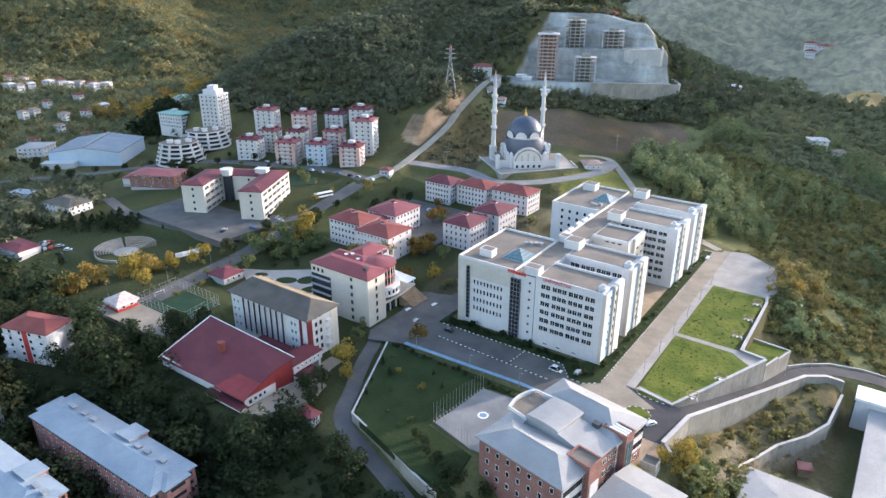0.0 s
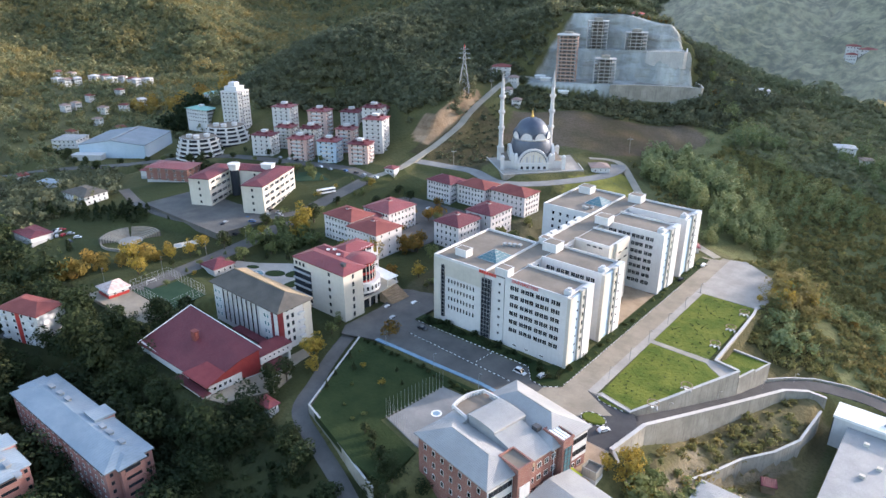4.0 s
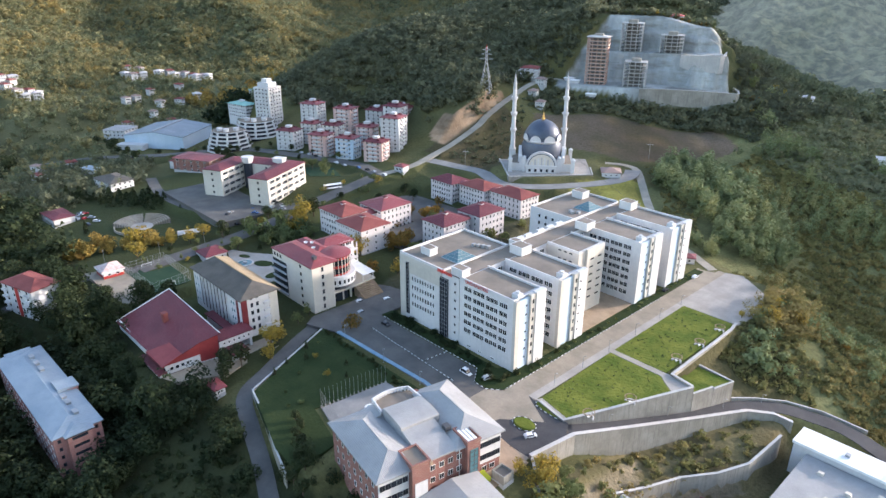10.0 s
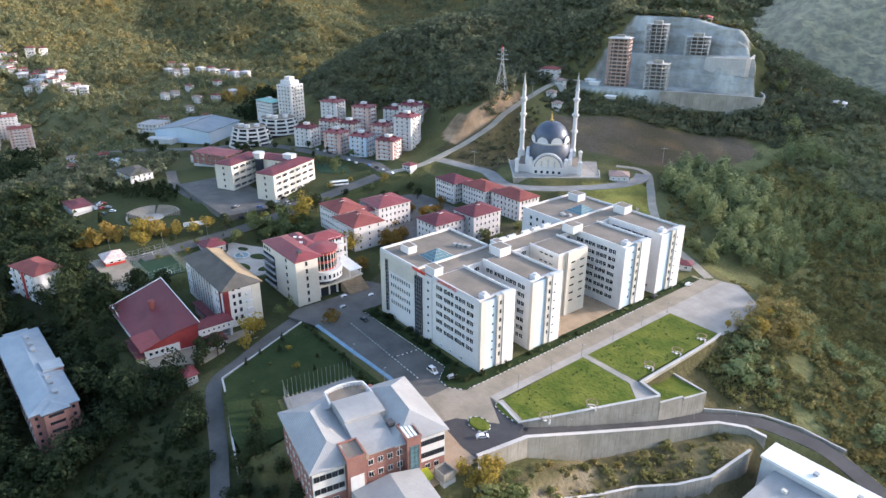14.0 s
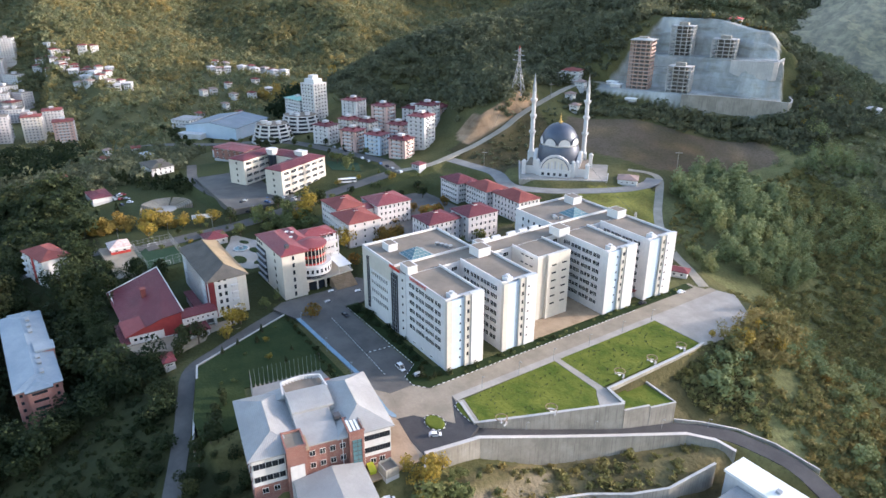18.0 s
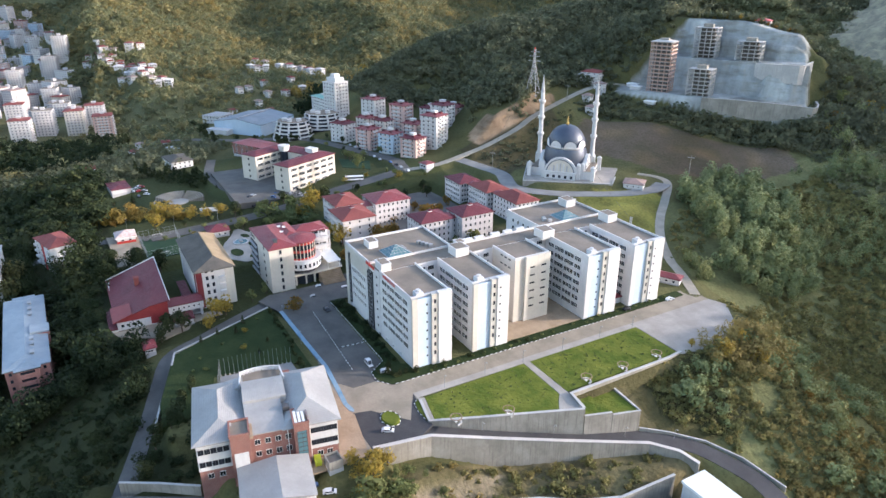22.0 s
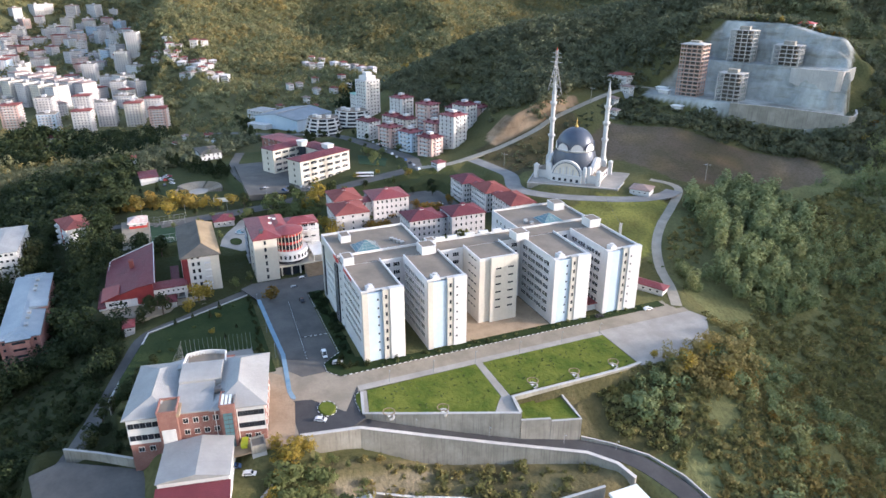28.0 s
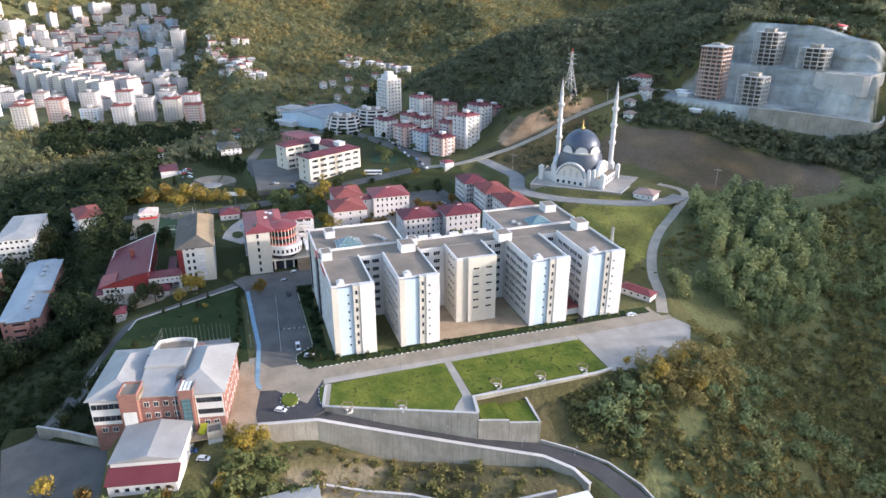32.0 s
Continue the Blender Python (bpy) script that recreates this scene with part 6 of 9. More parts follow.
stair_front = part("stair_glazing", Shape().box(17.3, 17.5, 8.4, 11.4, -0.5, H - 1), ["glass_blue"], rb, "blue glazed stair front")
gl = Shape()
for k in range(9):
    gl.box(17.5, 17.6, 8.4, 11.4, -0.5 + 1.65 * k, -0.35 + 1.65 * k)
for y in (8.4, 9.9, 11.3):
    gl.box(17.5, 17.6, y, y + 0.12, -0.5, H - 1)
part("mullion", gl, ["dark_steel"], stair_front)
part("white_panel", Shape().box(17.35, 17.6, -10.6, -6.4, -2, 10), ["white"], rb, "white panel on the brick stair tower")
for y0, y1 in ((-21.3, -11.5), (12.3, 21.3)):
    part("white_band", Shape().box(15.3, 15.55, y0, y1, 4.6, 13.6), ["white"], rb)
    for z in (7.0, 11.6):
        for y in spread(y0 + 0.3, y1 - 0.3, 5):
            part("window", None, None, rb, "", (15.6, y, z), 90, window_mesh(1.7, 1.9, "dark"))
    for y in spread(y0 + 1.5, y1 - 1.5, 2):
        part("window", None, None, rb, "", (15.45, y, 2.4), 90, window_mesh(1.8, 1.9))
for z in (2.4, 6.9, 11.3):
    for y in spread(-5, 7.4, 4):
        part("window", None, None, rb, "", (15.45, y, z), 90, window_mesh(1.7, 2.0))
    for x in spread(-14, 14, 7):
        part("window", None, None, rb, "", (x, -21.25, z), 0, window_mesh(1.3, 1.9))
        part("window", None, None, rb, "", (x, 21.25, z), 180, window_mesh(1.3, 1.9))
    for y in list(spread(-20, -9, 4)) + list(spread(11, 20, 4)):
        part("window", None, None, rb, "", (-15.45, y, z), 270, window_mesh(1.3, 1.9))
for y in (-6, 5.8, 12.6):
    part("downpipe", Shape().cyl(15.7, y, -1, H - 0.3, 0.12), ["white_paint"], rb)
# annex
an = thing("annex_hall", -39.5, 155.2, -4.0, -10.6, "low annex with a pale sheet roof and a dark red lean-to", "building")
part("wall", Shape().box(-9.5, 8.5, -10.3, 10.3, -4, 8.6), ["white"], an)
r = Shape()
r.solid([(-10, -10.8, 8.6), (9, -10.8, 8.6), (9, 10.8, 8.6), (-10, 10.8, 8.6)], [(-10, -10.8, 8.8), (9, -10.8, 8.8), (9, 10.8, 8.8), (-10, 10.8, 8.8)])
r.poly([(-10, -10.8, 8.8), (9, -10.8, 8.8), (9, 1.0, 10.6), (-10, 1.0, 10.6)]).poly([(9, 10.8, 8.8), (-10, 10.8, 8.8), (-10, 1.0, 10.6), (9, 1.0, 10.6)]).poly([(9, -10.8, 8.8), (9, 10.8, 8.8), (9, 1, 10.6)]).poly([(-10, 10.8, 8.8), (-10, -10.8, 8.8), (-10, 1, 10.6)])
part("roof", r, ["roof_white_x"], an, "pale sheet roof")
part("lean_to", Shape().solid([(9, -10.8, 6.8), (14.6, -10.8, 4.6), (14.6, 10.8, 4.6), (9, 10.8, 6.8)], [(9, -10.8, 7.3), (14.6, -10.8, 5.0), (14.6, 10.8, 5.0), (9, 10.8, 7.3)]), ["roof_maroon"], an, "dark red lean-to roof")
part("lean_to_wall", Shape().box(8.5, 14, -10.2, 10.2, -4, 4.8), ["white"], an)
windows(an, "E", 14, spread(-9, 9, 6), [2.6], 1.3, 1.2, "dark")
windows(an, "N", 10.3, spread(-7, 6, 3), [3.6], 1.4, 1.4)
# container, shed and generator beside it
cont = thing("waste_container", -47.5, 170.5, 0.1, -12, "yellow-green metal waste container", "container")
part("body", Shape().solid([(-2.4, -0.9, 0.2), (2.4, -0.9, 0.2), (2.4, 0.9, 0.2), (-2.4, 0.9, 0.2)], [(-2.7, -1.1, 1.6), (2.7, -1.1, 1.6), (2.7, 1.1, 1.6), (-2.7, 1.1, 1.6)]), ["yellow_paint"], cont)
for x in (-2, 2):
    part("foot", Shape().box(x - 0.2, x + 0.2, -0.8, 0.8, 0, 0.22), ["dark_steel"], cont)
simple_block("shed", -45.6, -40.6, 172, 176.5, 0.0, 3.2, "grey concrete shed with a flat roof", "shed", wall="concrete", roof="roof_grey", roof_kind="flat", base_drop=6)
# white modern block on the lower terrace
wb = thing("modern_block", 33, 246, -27.0, 0, "modern white-framed block with dark glazing and a grey roof", "building")
part("frame_wall", Shape().box(-26.5, 30, 32.5, 42.5, -3, 13.2), ["white"], wb)
part("frame_roof", Shape().box(-27, 30.5, 32, 43, 13.2, 14.2), ["white_paint"], wb)
part("glazing", Shape().box(-26.7, -26.45, 33.5, 41.5, 2, 12.6), ["glass_dark"], wb)
for i in range(9):
    y = 33.5 + i
    part("mullion", Shape().box(-26.9, -26.6, y - 0.08, y + 0.08, 2, 12.6), ["dark_steel"], wb)
part("south_body", Shape().box(-21, 30, -36, 32, -3, 10.6), ["grey_wall"], wb)
part("south_roof", Shape().box(-21.5, 30.5, -36.5, 31.9, 10.6, 11.2), ["roof_white"], wb, "pale grey sheet roof")
for x, y in ((-14, 24), (-8, 12), (-4, 20), (2, 8), (4, 26), (-12, 4)):
    part("roof_vent", Shape().box(x - 0.9, x + 0.9, y - 0.7, y + 0.7, 11.2, 12.3), ["cream"], wb)
for x in (-10, 4, 18):
    part("roof_unit", Shape().box(x - 0.8, x + 0.8, 36, 37.6, 14.2, 15.2), ["steel"], wb)
low = simple_block("low_block", -18, 8, 176, 204, -14, -8.2, "low block with a pale blue sheet roof", "building", wall="white", roof="roof_white", rise=1.2, win={"N": (5, 1.2, 1.2)}, base_drop=10)
hut = thing("garden_hut", -4, 236, -25.5, 20, "small garden hut with a brown and white roof", "hut")
part("body", Shape().box(-2.2, 2.2, -1.6, 1.6, -3, 2.4), ["wood"], hut)
part("roof", Shape().solid([(-2.8, -2.2, 2.4), (2.8, -2.2, 2.4), (2.8, 2.2, 2.4), (-2.8, 2.2, 2.4)], [(-2.6, -2, 2.6), (2.6, -2, 2.6), (2.6, 2, 3.3), (-2.6, 2, 3.3)]), ["roof_maroon"], hut)

# pink dormitories
def dormitory(x0, x1, y0, y1, eave, floor_z):
    cx, cy = (x0 + x1) / 2, (y0 + y1) / 2
    w, d, h = (x1 - x0) / 2, (y1 - y0) / 2, eave - floor_z
    t = thing("dormitory", cx, cy, floor_z, 1.5, "pink brick dormitory with a pale blue metal roof", "building", "pink dormitories")
    part("wall", Shape().box(-w, w, -d, d, -4, h - 0.3), ["brick_pink"], t)
    part("end_bay", Shape().box(w - 0.2, w + 2.2, -d + 4, d - 4, -4, h - 0.4), ["brick_pink"], t)
    part("end_bay", Shape().box(-w - 2.2, -w + 0.2, -d + 4, d - 4, -4, h - 0.4), ["brick_pink"], t)
    r = Shape()
    r.hip(-w - 2.2, w + 2.2, -d + 3.6, d - 3.6, h, 1.2, 0, 0.5, 0.4)
    r.hip(-w, w, -d, d, h + 0.02, 1.9, 0, 0.6, 0.45)
    part("roof", r, ["roof_blue"], t, "pale blue standing-seam roof")
    part("gutter", Shape().box(-w - 0.75, w + 0.75, -d - 0.75, -d - 0.55, h - 0.5, h - 0.1).box(-w - 0.75, w + 0.75, d + 0.55, d + 0.75, h - 0.5, h - 0.1).box(-w - 2.95, -w - 2.75, -d + 3.0, d - 3.0, h - 0.5, h - 0.1).box(w + 2.75, w + 2.95, -d + 3.0, d - 3.0, h - 0.5, h - 0.1), ["dark_steel"], t)
    part("stair_dormer", Shape().box(2, 9, d - 5, d + 1.2, 0, h + 1.2), ["brick_pink"], t)
    part("dormer_roof", Shape().solid([(1.5, d - 6, h + 1.2), (9.5, d - 6, h + 1.2), (9.5, d + 1.6, h + 1.2), (1.5, d + 1.6, h + 1.2)], [(1.5, d - 6, h + 2.4), (9.5, d - 6, h + 2.4), (9.5, d + 1.6, h + 1.7), (1.5, d + 1.6, h + 1.7)]), ["roof_blue"], t)
    for x in (-25, -18, -12, 14, 19, 27):
        part("roof_vent", Shape().box(x - 1.3, x + 1.3, 1.8, 3.2, h + 1.2, h + 2.1).box(x - 1.5, x + 1.5, 1.6, 3.4, h + 2.1, h + 2.3), ["steel"], t)
    zs_ = [2 + 3.3 * k for k in range(5)]
    windows(t, "S", -d, spread(-w + 1, w - 1, 16), zs_, 1.3, 1.5)
    for z in zs_:
        part("loggia", Shape().box(w + 1.9, w + 2.3, -2.6, 2.6, z - 0.6, z + 0.9), ["glass_dark"], t)
        part("loggia_rail", Shape().box(w + 2.2, w + 2.5, -2.8, 2.8, z - 1.0, z - 0.2), ["brick_pink"], t)
    windows(t, "E", w, [-6.2, 6.2], zs_, 1.1, 1.4, "dark")
    return t


dormitory(-237, -166, 79, 95, -4.8, -22.0)
dormitory(-232, -189, 50.5, 65.5, -4.8, -22.0)
simple_block("dormitory_white", -300, -257, 58, 76, -18, 3, "white five-storey dormitory with a pale roof", "building", roof="roof_white", rise=1.6, win={"E": (6, 1.6, 1.5), "N": (10, 1.6, 1.5), "S": (10, 1.6, 1.5)}, base_drop=10)
apt = simple_block("corner_apartment_house", -290, -267, 96.5, 110, -7.5, 8.6, "white apartment house with dark red and orange roof", "house", rot=18, roof="roof_tile", rise=2.6, win={"S": (4, 1.6, 1.6), "W": (2, 1.4, 1.5)}, base_drop=8)
part("red_strip", Shape().box(-1.2, 1.2, -7.0, -6.7, 0.5, 15.5), ["red_paint"], apt, "dark red facade strip")
for k in range(4):
    for x in (-9, 8):
        part("balcony", Shape().box(x - 1.8, x + 1.8, -8.0, -6.7, 2.2 + 3.4 * k, 3.2 + 3.4 * k), ["white"], apt)

# gatehouse with red base, pitch cage, amphitheatre
gh = simple_block("gatehouse", -280, -270, 133, 142.5, 2.6, 6.6, "small gatehouse with red base and flared white roof", "house", wall="white", roof="washed_red", rise=2.4, win={"E": (2, 1.4, 1.1), "S": (2, 1.4, 1.1)})
part("red_base", Shape().box(-5.1, 5.1, -4.9, 4.9, -2, 1.6), ["red_paint"], gh)
part("roof_rim", Shape().box(-5.9, 5.9, -5.6, 5.6, 3.3, 3.72), ["white_paint"], gh)
cage = thing("pitch_fence", -255, 154, 2.9, 0, "tall white mesh fence posts round the pitch", "fence", kind="")
fence_ring = [(-16, -10), (17, -9), (15, 10), (-17, 10)]
post_me = Shape().box(-0.05, 0.05, -0.05, 0.05, 0, 5.0).mesh("post", ["steel"])
for (x_0, y_0), (x_1, y_1) in zip(fence_ring, fence_ring[1:] + fence_ring[:1]):
    L = math.hypot(x_1 - x_0, y_1 - y_0)
    n = round(L / 3)
    for i in range(n):
        part("post", None, None, cage, "", (x_0 + (x_1 - x_0) * i / n, y_0 + (y_1 - y_0) * i / n, 0), 0, post_me)
    for z in (0.3, 1.6, 3.2, 4.9):
        part("rail", Shape().beam((x_0, y_0, z), (x_1, y_1, z), 0.06), ["steel"], cage)
for x, rz in ((-15.5, 90), (14.5, 270)):
    g = thing("goal", -255 + x, 154, 2.9, 0, "white tubular football goal on the pitch", "goal", "football goals")
    part("post", Shape().box(-0.06, 0.06, -2.5, -2.38, 0, 2).box(-0.06, 0.06, 2.38, 2.5, 0, 2).box(-0.06, 0.06, -2.5, 2.5, 1.95, 2.07), ["white_paint"], g)
amphi = thing("amphitheatre", -335, 176, 1.5, 0, "open-air amphitheatre with curved stone steps round a paved stage", "amphitheatre")
for k in range(7):
    r0 = 6.8 + 1.35 * k
    for lo, hi, tone in ((70, 150, "pavers"), (156, 236, "concrete")):
        aa = [radians(lo + (hi - lo) * i / 14) for i in range(15)]
        ring = [(r0 * math.cos(t), r0 * math.sin(t)) for t in aa] + [((r0 + 0.8) * math.cos(t), (r0 + 0.8) * math.sin(t)) for t in aa[::-1]]
        part("seat_step", Shape().prism(ring, -1, 0.6 + 0.4 * k), [tone], amphi)
        ring = [((r0 + 0.8) * math.cos(t), (r0 + 0.8) * math.sin(t)) for t in aa] + [((r0 + 1.35) * math.cos(t), (r0 + 1.35) * math.sin(t)) for t in aa[::-1]]
        part("tread", Shape().prism(ring, -1, 0.35 + 0.4 * k), ["asphalt_old"], amphi, "dark tread between the seats")
part("stage", Shape().cyl(0, 0, -1, 0.4, 6.4, 6.4, 32), ["slabs"], amphi)
part("front_wall", Shape().prism([(15.5 * math.cos(radians(a)), 15.5 * math.sin(radians(a))) for a in range(240, 318, 8)] + [(15.0 * math.cos(radians(a)), 15.0 * math.sin(radians(a))) for a in range(312, 238, -8)], -1, 1.5), ["concrete"], amphi)
board = thing("billboard", -298.4, 190, ground(-298.4, 190), 75, "long white and blue billboard beside the road", "billboard")
panel = part("panel", Shape().box(-7, 7, -0.08, 0.08, 1.0, 3.6), ["white_paint"], board)
for x0, x1, z0, z1 in ((-6.6, -3.2, 1.4, 3.2), (-2.4, 1.2, 1.3, 2.2), (2.0, 6.5, 1.5, 3.3)):
    part("picture_field", Shape().box(x0, x1, -0.12, -0.085, z0, z1), ["cool"], panel, "pale blue printed field")
for x in (-6.5, -2.2, 2.2, 6.5):
    part("post", Shape().box(x - 0.1, x + 0.1, 0.1, 0.3, -1.5, 3.6), ["steel"], board)

# flag poles, masts and street lamps
pole_me = Shape().cyl(0, 0, 0, 7.2, 0.055, 0.035, 8).turn(0, 0, [(0.0, 7.2), (0.11, 7.3), (0.0, 7.42)], 8).mesh("pole", ["steel"])
for i in range(17):
    t = i / 16
    f = thing("flag_pole", -112.3 + 3.6 * t, 154.5 + 26.5 * t, 0.3, 0, "thin bare metal flag pole at the edge of the court", "flag pole", "flag poles")
    part("pole", None, None, f, "", (0, 0, 0), 0, pole_me)
    part("foot", Shape().box(-0.25, 0.25, -0.25, 0.25, -0.4, 0.3), ["concrete"], f)
for i in range(13):
    t = (i + 1) / 13
    f = thing("flag_pole", -112.3 + 18 * t, 154.5 - 4.5 * t, 0.3, 0, "thin bare metal flag pole at the edge of the court", "flag pole", "flag poles")
    part("pole", None, None, f, "", (0, 0, 0), 0, pole_me)
helo = Shape()
helo.cyl(0, 0, 0, 0.03, 2.0, 2.0, 24, 0).cyl(0, 0, 0, 0.035, 1.3, 1.3, 24, 1)
tagged(part("court_emblem", helo, ["white_paint", "cycle_blue"], None, "", (-100, 167, 0.37)), "round white and blue emblem on paving", "marking")


def street_lamp(x, y, z, h=6.5):
    t = thing("street_lamp", x, y, z, 0, "slim grey street lamp", "street lamp", "street lamps")
    part("pole", Shape().cyl(0, 0, 0, h, 0.09, 0.06, 8), ["steel"], t)
    arm = part("arm", Shape().beam((0, 0, h), (0.9, 0, h + 0.25), 0.08), ["steel"], t)
    part("lamp_head", Shape().box(0.6, 1.3, -0.15, 0.15, h + 0.2, h + 0.34), ["steel"], arm)
    return t


for y in (226, 244, 262, 282, 302, 321):
    street_lamp(-63.5, y, 0.1, 5.5)
for x in (-146, -120, -98):
    street_lamp(x, 189, 0.1)
for x, y, z in ((-40, 228, -5), (-30, 252, -8.4), (-20, 277, -12), (-12, 294, -14)):
    street_lamp(x, y, z, 4.0)
for y in (115, 140, 165, 190, 215, 240):
    xx = -276 if y > 150 else -286
    street_lamp(xx - 4, y, ground(xx - 4, y), 8.0)

# rings of stone seats in the garden
for x, y in ((-43, 219), (-38, 237.5), (-40.5, 275), (-40, 293), (-40, 311)):
    t = thing("stone_arbour", x, y, 0.25, 0, "round pale stone seat ring with a small arbour", "arbour", "stone arbours")
    s = Shape()
    aa = [radians(200 * i / 10 - 10) for i in range(11)]
    s.prism([(2.1 * math.cos(a), 2.1 * math.sin(a)) for a in aa] + [(1.5 * math.cos(a), 1.5 * math.sin(a)) for a in aa[::-1]], -0.1, 0.5)
    part("bench", s, ["concrete_new"], t)
    part("table", Shape().cyl(0, 0, 0, 0.65, 0.2, 0.2, 10).cyl(0, 0, 0.65, 0.75, 0.6, 0.6, 14), ["white_paint"], t)
    for a in (20, 90, 160):
        part("post", Shape().cyl(2.1 * math.cos(radians(a)), 2.1 * math.sin(radians(a)), 0, 2.3, 0.07, 0.07, 8), ["wood"], t)
    part("canopy_ring", Shape().turn(0, 0, [(1.9, 2.3), (2.2, 2.3), (2.2, 2.5), (1.9, 2.5), (1.9, 2.3)], 20), ["wood"], t)

# ---- mosque on its terrace ----
mq = thing("mosque", -215.5, 403.5, 20.1, 40, "pale stone mosque with a blue lead dome", "mosque")
part("hall", Shape().box(-12.6, 12.6, -12.6, 12.6, -3, 7.4), ["white"], mq)
part("side_wing", Shape().box(-19.5, -12.5, -12, 13, -3, 5.0).box(-19.8, -12.5, -12.3, 13.3, 5.0, 5.4, 0, 1), ["white", "roof_grey"], mq)
part("side_wing", Shape().box(12.5, 19.5, -12, 13, -3, 5.0).box(12.5, 19.8, -12.3, 13.3, 5.0, 5.4, 0, 1), ["white", "roof_grey"], mq)
part("portico", Shape().box(-10, 10, -16.5, -13.4, -3, 4.4).box(-10.4, 10.4, -16.9, -13.4, 4.4, 4.8), ["white"], mq)
low_dome = [(13.9 - 0.022 * (z - 10.5) ** 2, z) for z in (6.5, 8, 9.5, 11, 12.5, 14, 15.5, 17, 18.3)]
part("lower_dome", Shape().turn(0, 0, low_dome, 40), ["lead"], mq, "blue lead lower dome", smooth=True)
part("drum", Shape().turn(0, 0, [(11.2, 17.5), (12.0, 18.6), (12.3, 19.0), (12.3, 19.6), (11.8, 19.8)], 40), ["white"], mq, smooth=True)
dome = [(11.8 * math.cos(radians(a)), 20.4 + 11.9 * math.sin(radians(a))) for a in range(0, 91, 6)]
part("dome", Shape().turn(0, 0, [(11.8, 19.6)] + dome, 48), ["lead"], mq, "blue lead main dome", smooth=True)
part("finial", Shape().turn(0, 0, [(0.9, 32.2), (1.3, 33.0), (0.35, 33.8), (0.8, 34.6), (0.25, 35.4), (0.5, 36.2), (0.12, 37.0), (0.05, 38.6), (0.0, 38.7)], 16), ["gold"], mq, "gilded finial", smooth=True)


def arch(radius, thick, depth, n=20, fill=True):
    """An upright half ring or half disc in the xz plane, facing -y."""
    s = Shape()
    aa = [math.pi * i / n for i in range(n + 1)]
    outer = [(radius * math.cos(a), radius * math.sin(a)) for a in aa]
    inner = [(0, 0)] if fill else [((radius - thick) * math.cos(a), (radius - thick) * math.sin(a)) for a in aa[::-1]]
    ring = outer + inner if not fill else outer
    s.solid([(x, 0, z) for x, z in ring], [(x, depth, z) for x, z in ring])
    return s


for k in range(4):
    rz = 90 * k
    c, sn = math.cos(radians(rz)), math.sin(radians(rz))

    def put(name, shape, mats, y, z, label=""):
        part(name, shape, mats, mq, label, (-sn * y, c * y, z), rz)

    put("arch_wall", arch(9.0, 1, 2.4), ["cream"], -15.2, 3.6, "arched pale stone gable")
    put("arch_frame", arch(10.4, 1.9, 2.0, fill=False), ["white"], -15.4, 3.6)
    put("arch_cap", arch(9.2, 0.5, 0.3, fill=False), ["lead"], -15.55, 3.6)
    for i in range(-3, 4):
        put("arch_window", Shape().box(i * 2.1 - 0.5, i * 2.1 + 0.5, -0.1, 0.2, 1.0, 6.6 - 0.5 * abs(i) ** 1.6), ["white" if i % 2 else "grey_wall"], -15.25, 3.6)
    for i in (-2, -1, 0, 1, 2):
        put("window", Shape().box(i * 3.8 - 0.8, i * 3.8 + 0.8, -0.1, 0.2, 0.8, 2.6), ["glass_dark"], -16.6 if k == 0 else -13.6, 0)
    for dx in (-11.4, 11.4):
        put("buttress", Shape().box(dx - 1.0, dx + 1.0, -1.0, 1.0, -3, 9.6).turn(dx, 0, [(1.3, 9.6), (1.0, 10.2), (0.5, 10.8), (0.0, 11.1)], 12), ["white"], -13.6, 0)
for k in range(8):
    a = 45 * k + 22.5
    c, sn = math.cos(radians(a)), math.sin(radians(a))
    part("lunette", arch(4.0, 1, 1.2), ["white"], mq, "", (-sn * -11.9, c * -11.9, 19.5), a)
    part("lunette_cap", arch(4.4, 0.5, 2.4, fill=False), ["lead"], mq, "", (-sn * -11.9, c * -11.9, 19.5), a)
for dx, dy in ((-20.5, -14), (20.5, -14), (20.5, 14), (-20.5, 14)):
    part("corner_pillar", Shape().box(dx - 1.2, dx + 1.2, dy - 1.2, dy + 1.2, -3, 8.2).box(dx - 1.5, dx + 1.5, dy - 1.5, dy + 1.5, 8.2, 8.7).turn(dx, dy, [(1.5, 8.7), (0.7, 9.6), (0.0, 10.0)], 10), ["white"], mq)
windows(mq, "E", 19.5, spread(-10, 11, 5), [2.4], 1.5, 1.8, "dark")
windows(mq, "W", -19.5, spread(-10, 11, 5), [2.4], 1.5, 1.8, "dark")
for x, y in ((-237.3, 398.8), (-213.0, 424.2)):
    t = thing("minaret", x, y, 20.1, 40, "slender white minaret with three balconies", "minaret", "minarets")
    part("base", Shape().box(-2.2, 2.2, -2.2, 2.2, -3, 9.5), ["white"], t)
    part("shaft", Shape().turn(0, 0, [(2.1, 9.5), (1.55, 11.5), (1.45, 22.5), (1.4, 33), (1.3, 44), (1.15, 50)], 18), ["white"], t, smooth=True)
    for z in (22.5, 33.5, 44.0):
        part("balcony", Shape().turn(0, 0, [(1.4, z - 1.5), (2.3, z), (2.3, z + 1.1), (2.05, z + 1.1), (2.05, z + 0.1), (1.3, z + 0.1)], 18), ["white"], t)
    part("spire", Shape().turn(0, 0, [(1.45, 50), (1.2, 51.5), (0.5, 58), (0.1, 61), (0.0, 62.2)], 16), ["grey_wall"], t, "grey pointed spire", smooth=True)
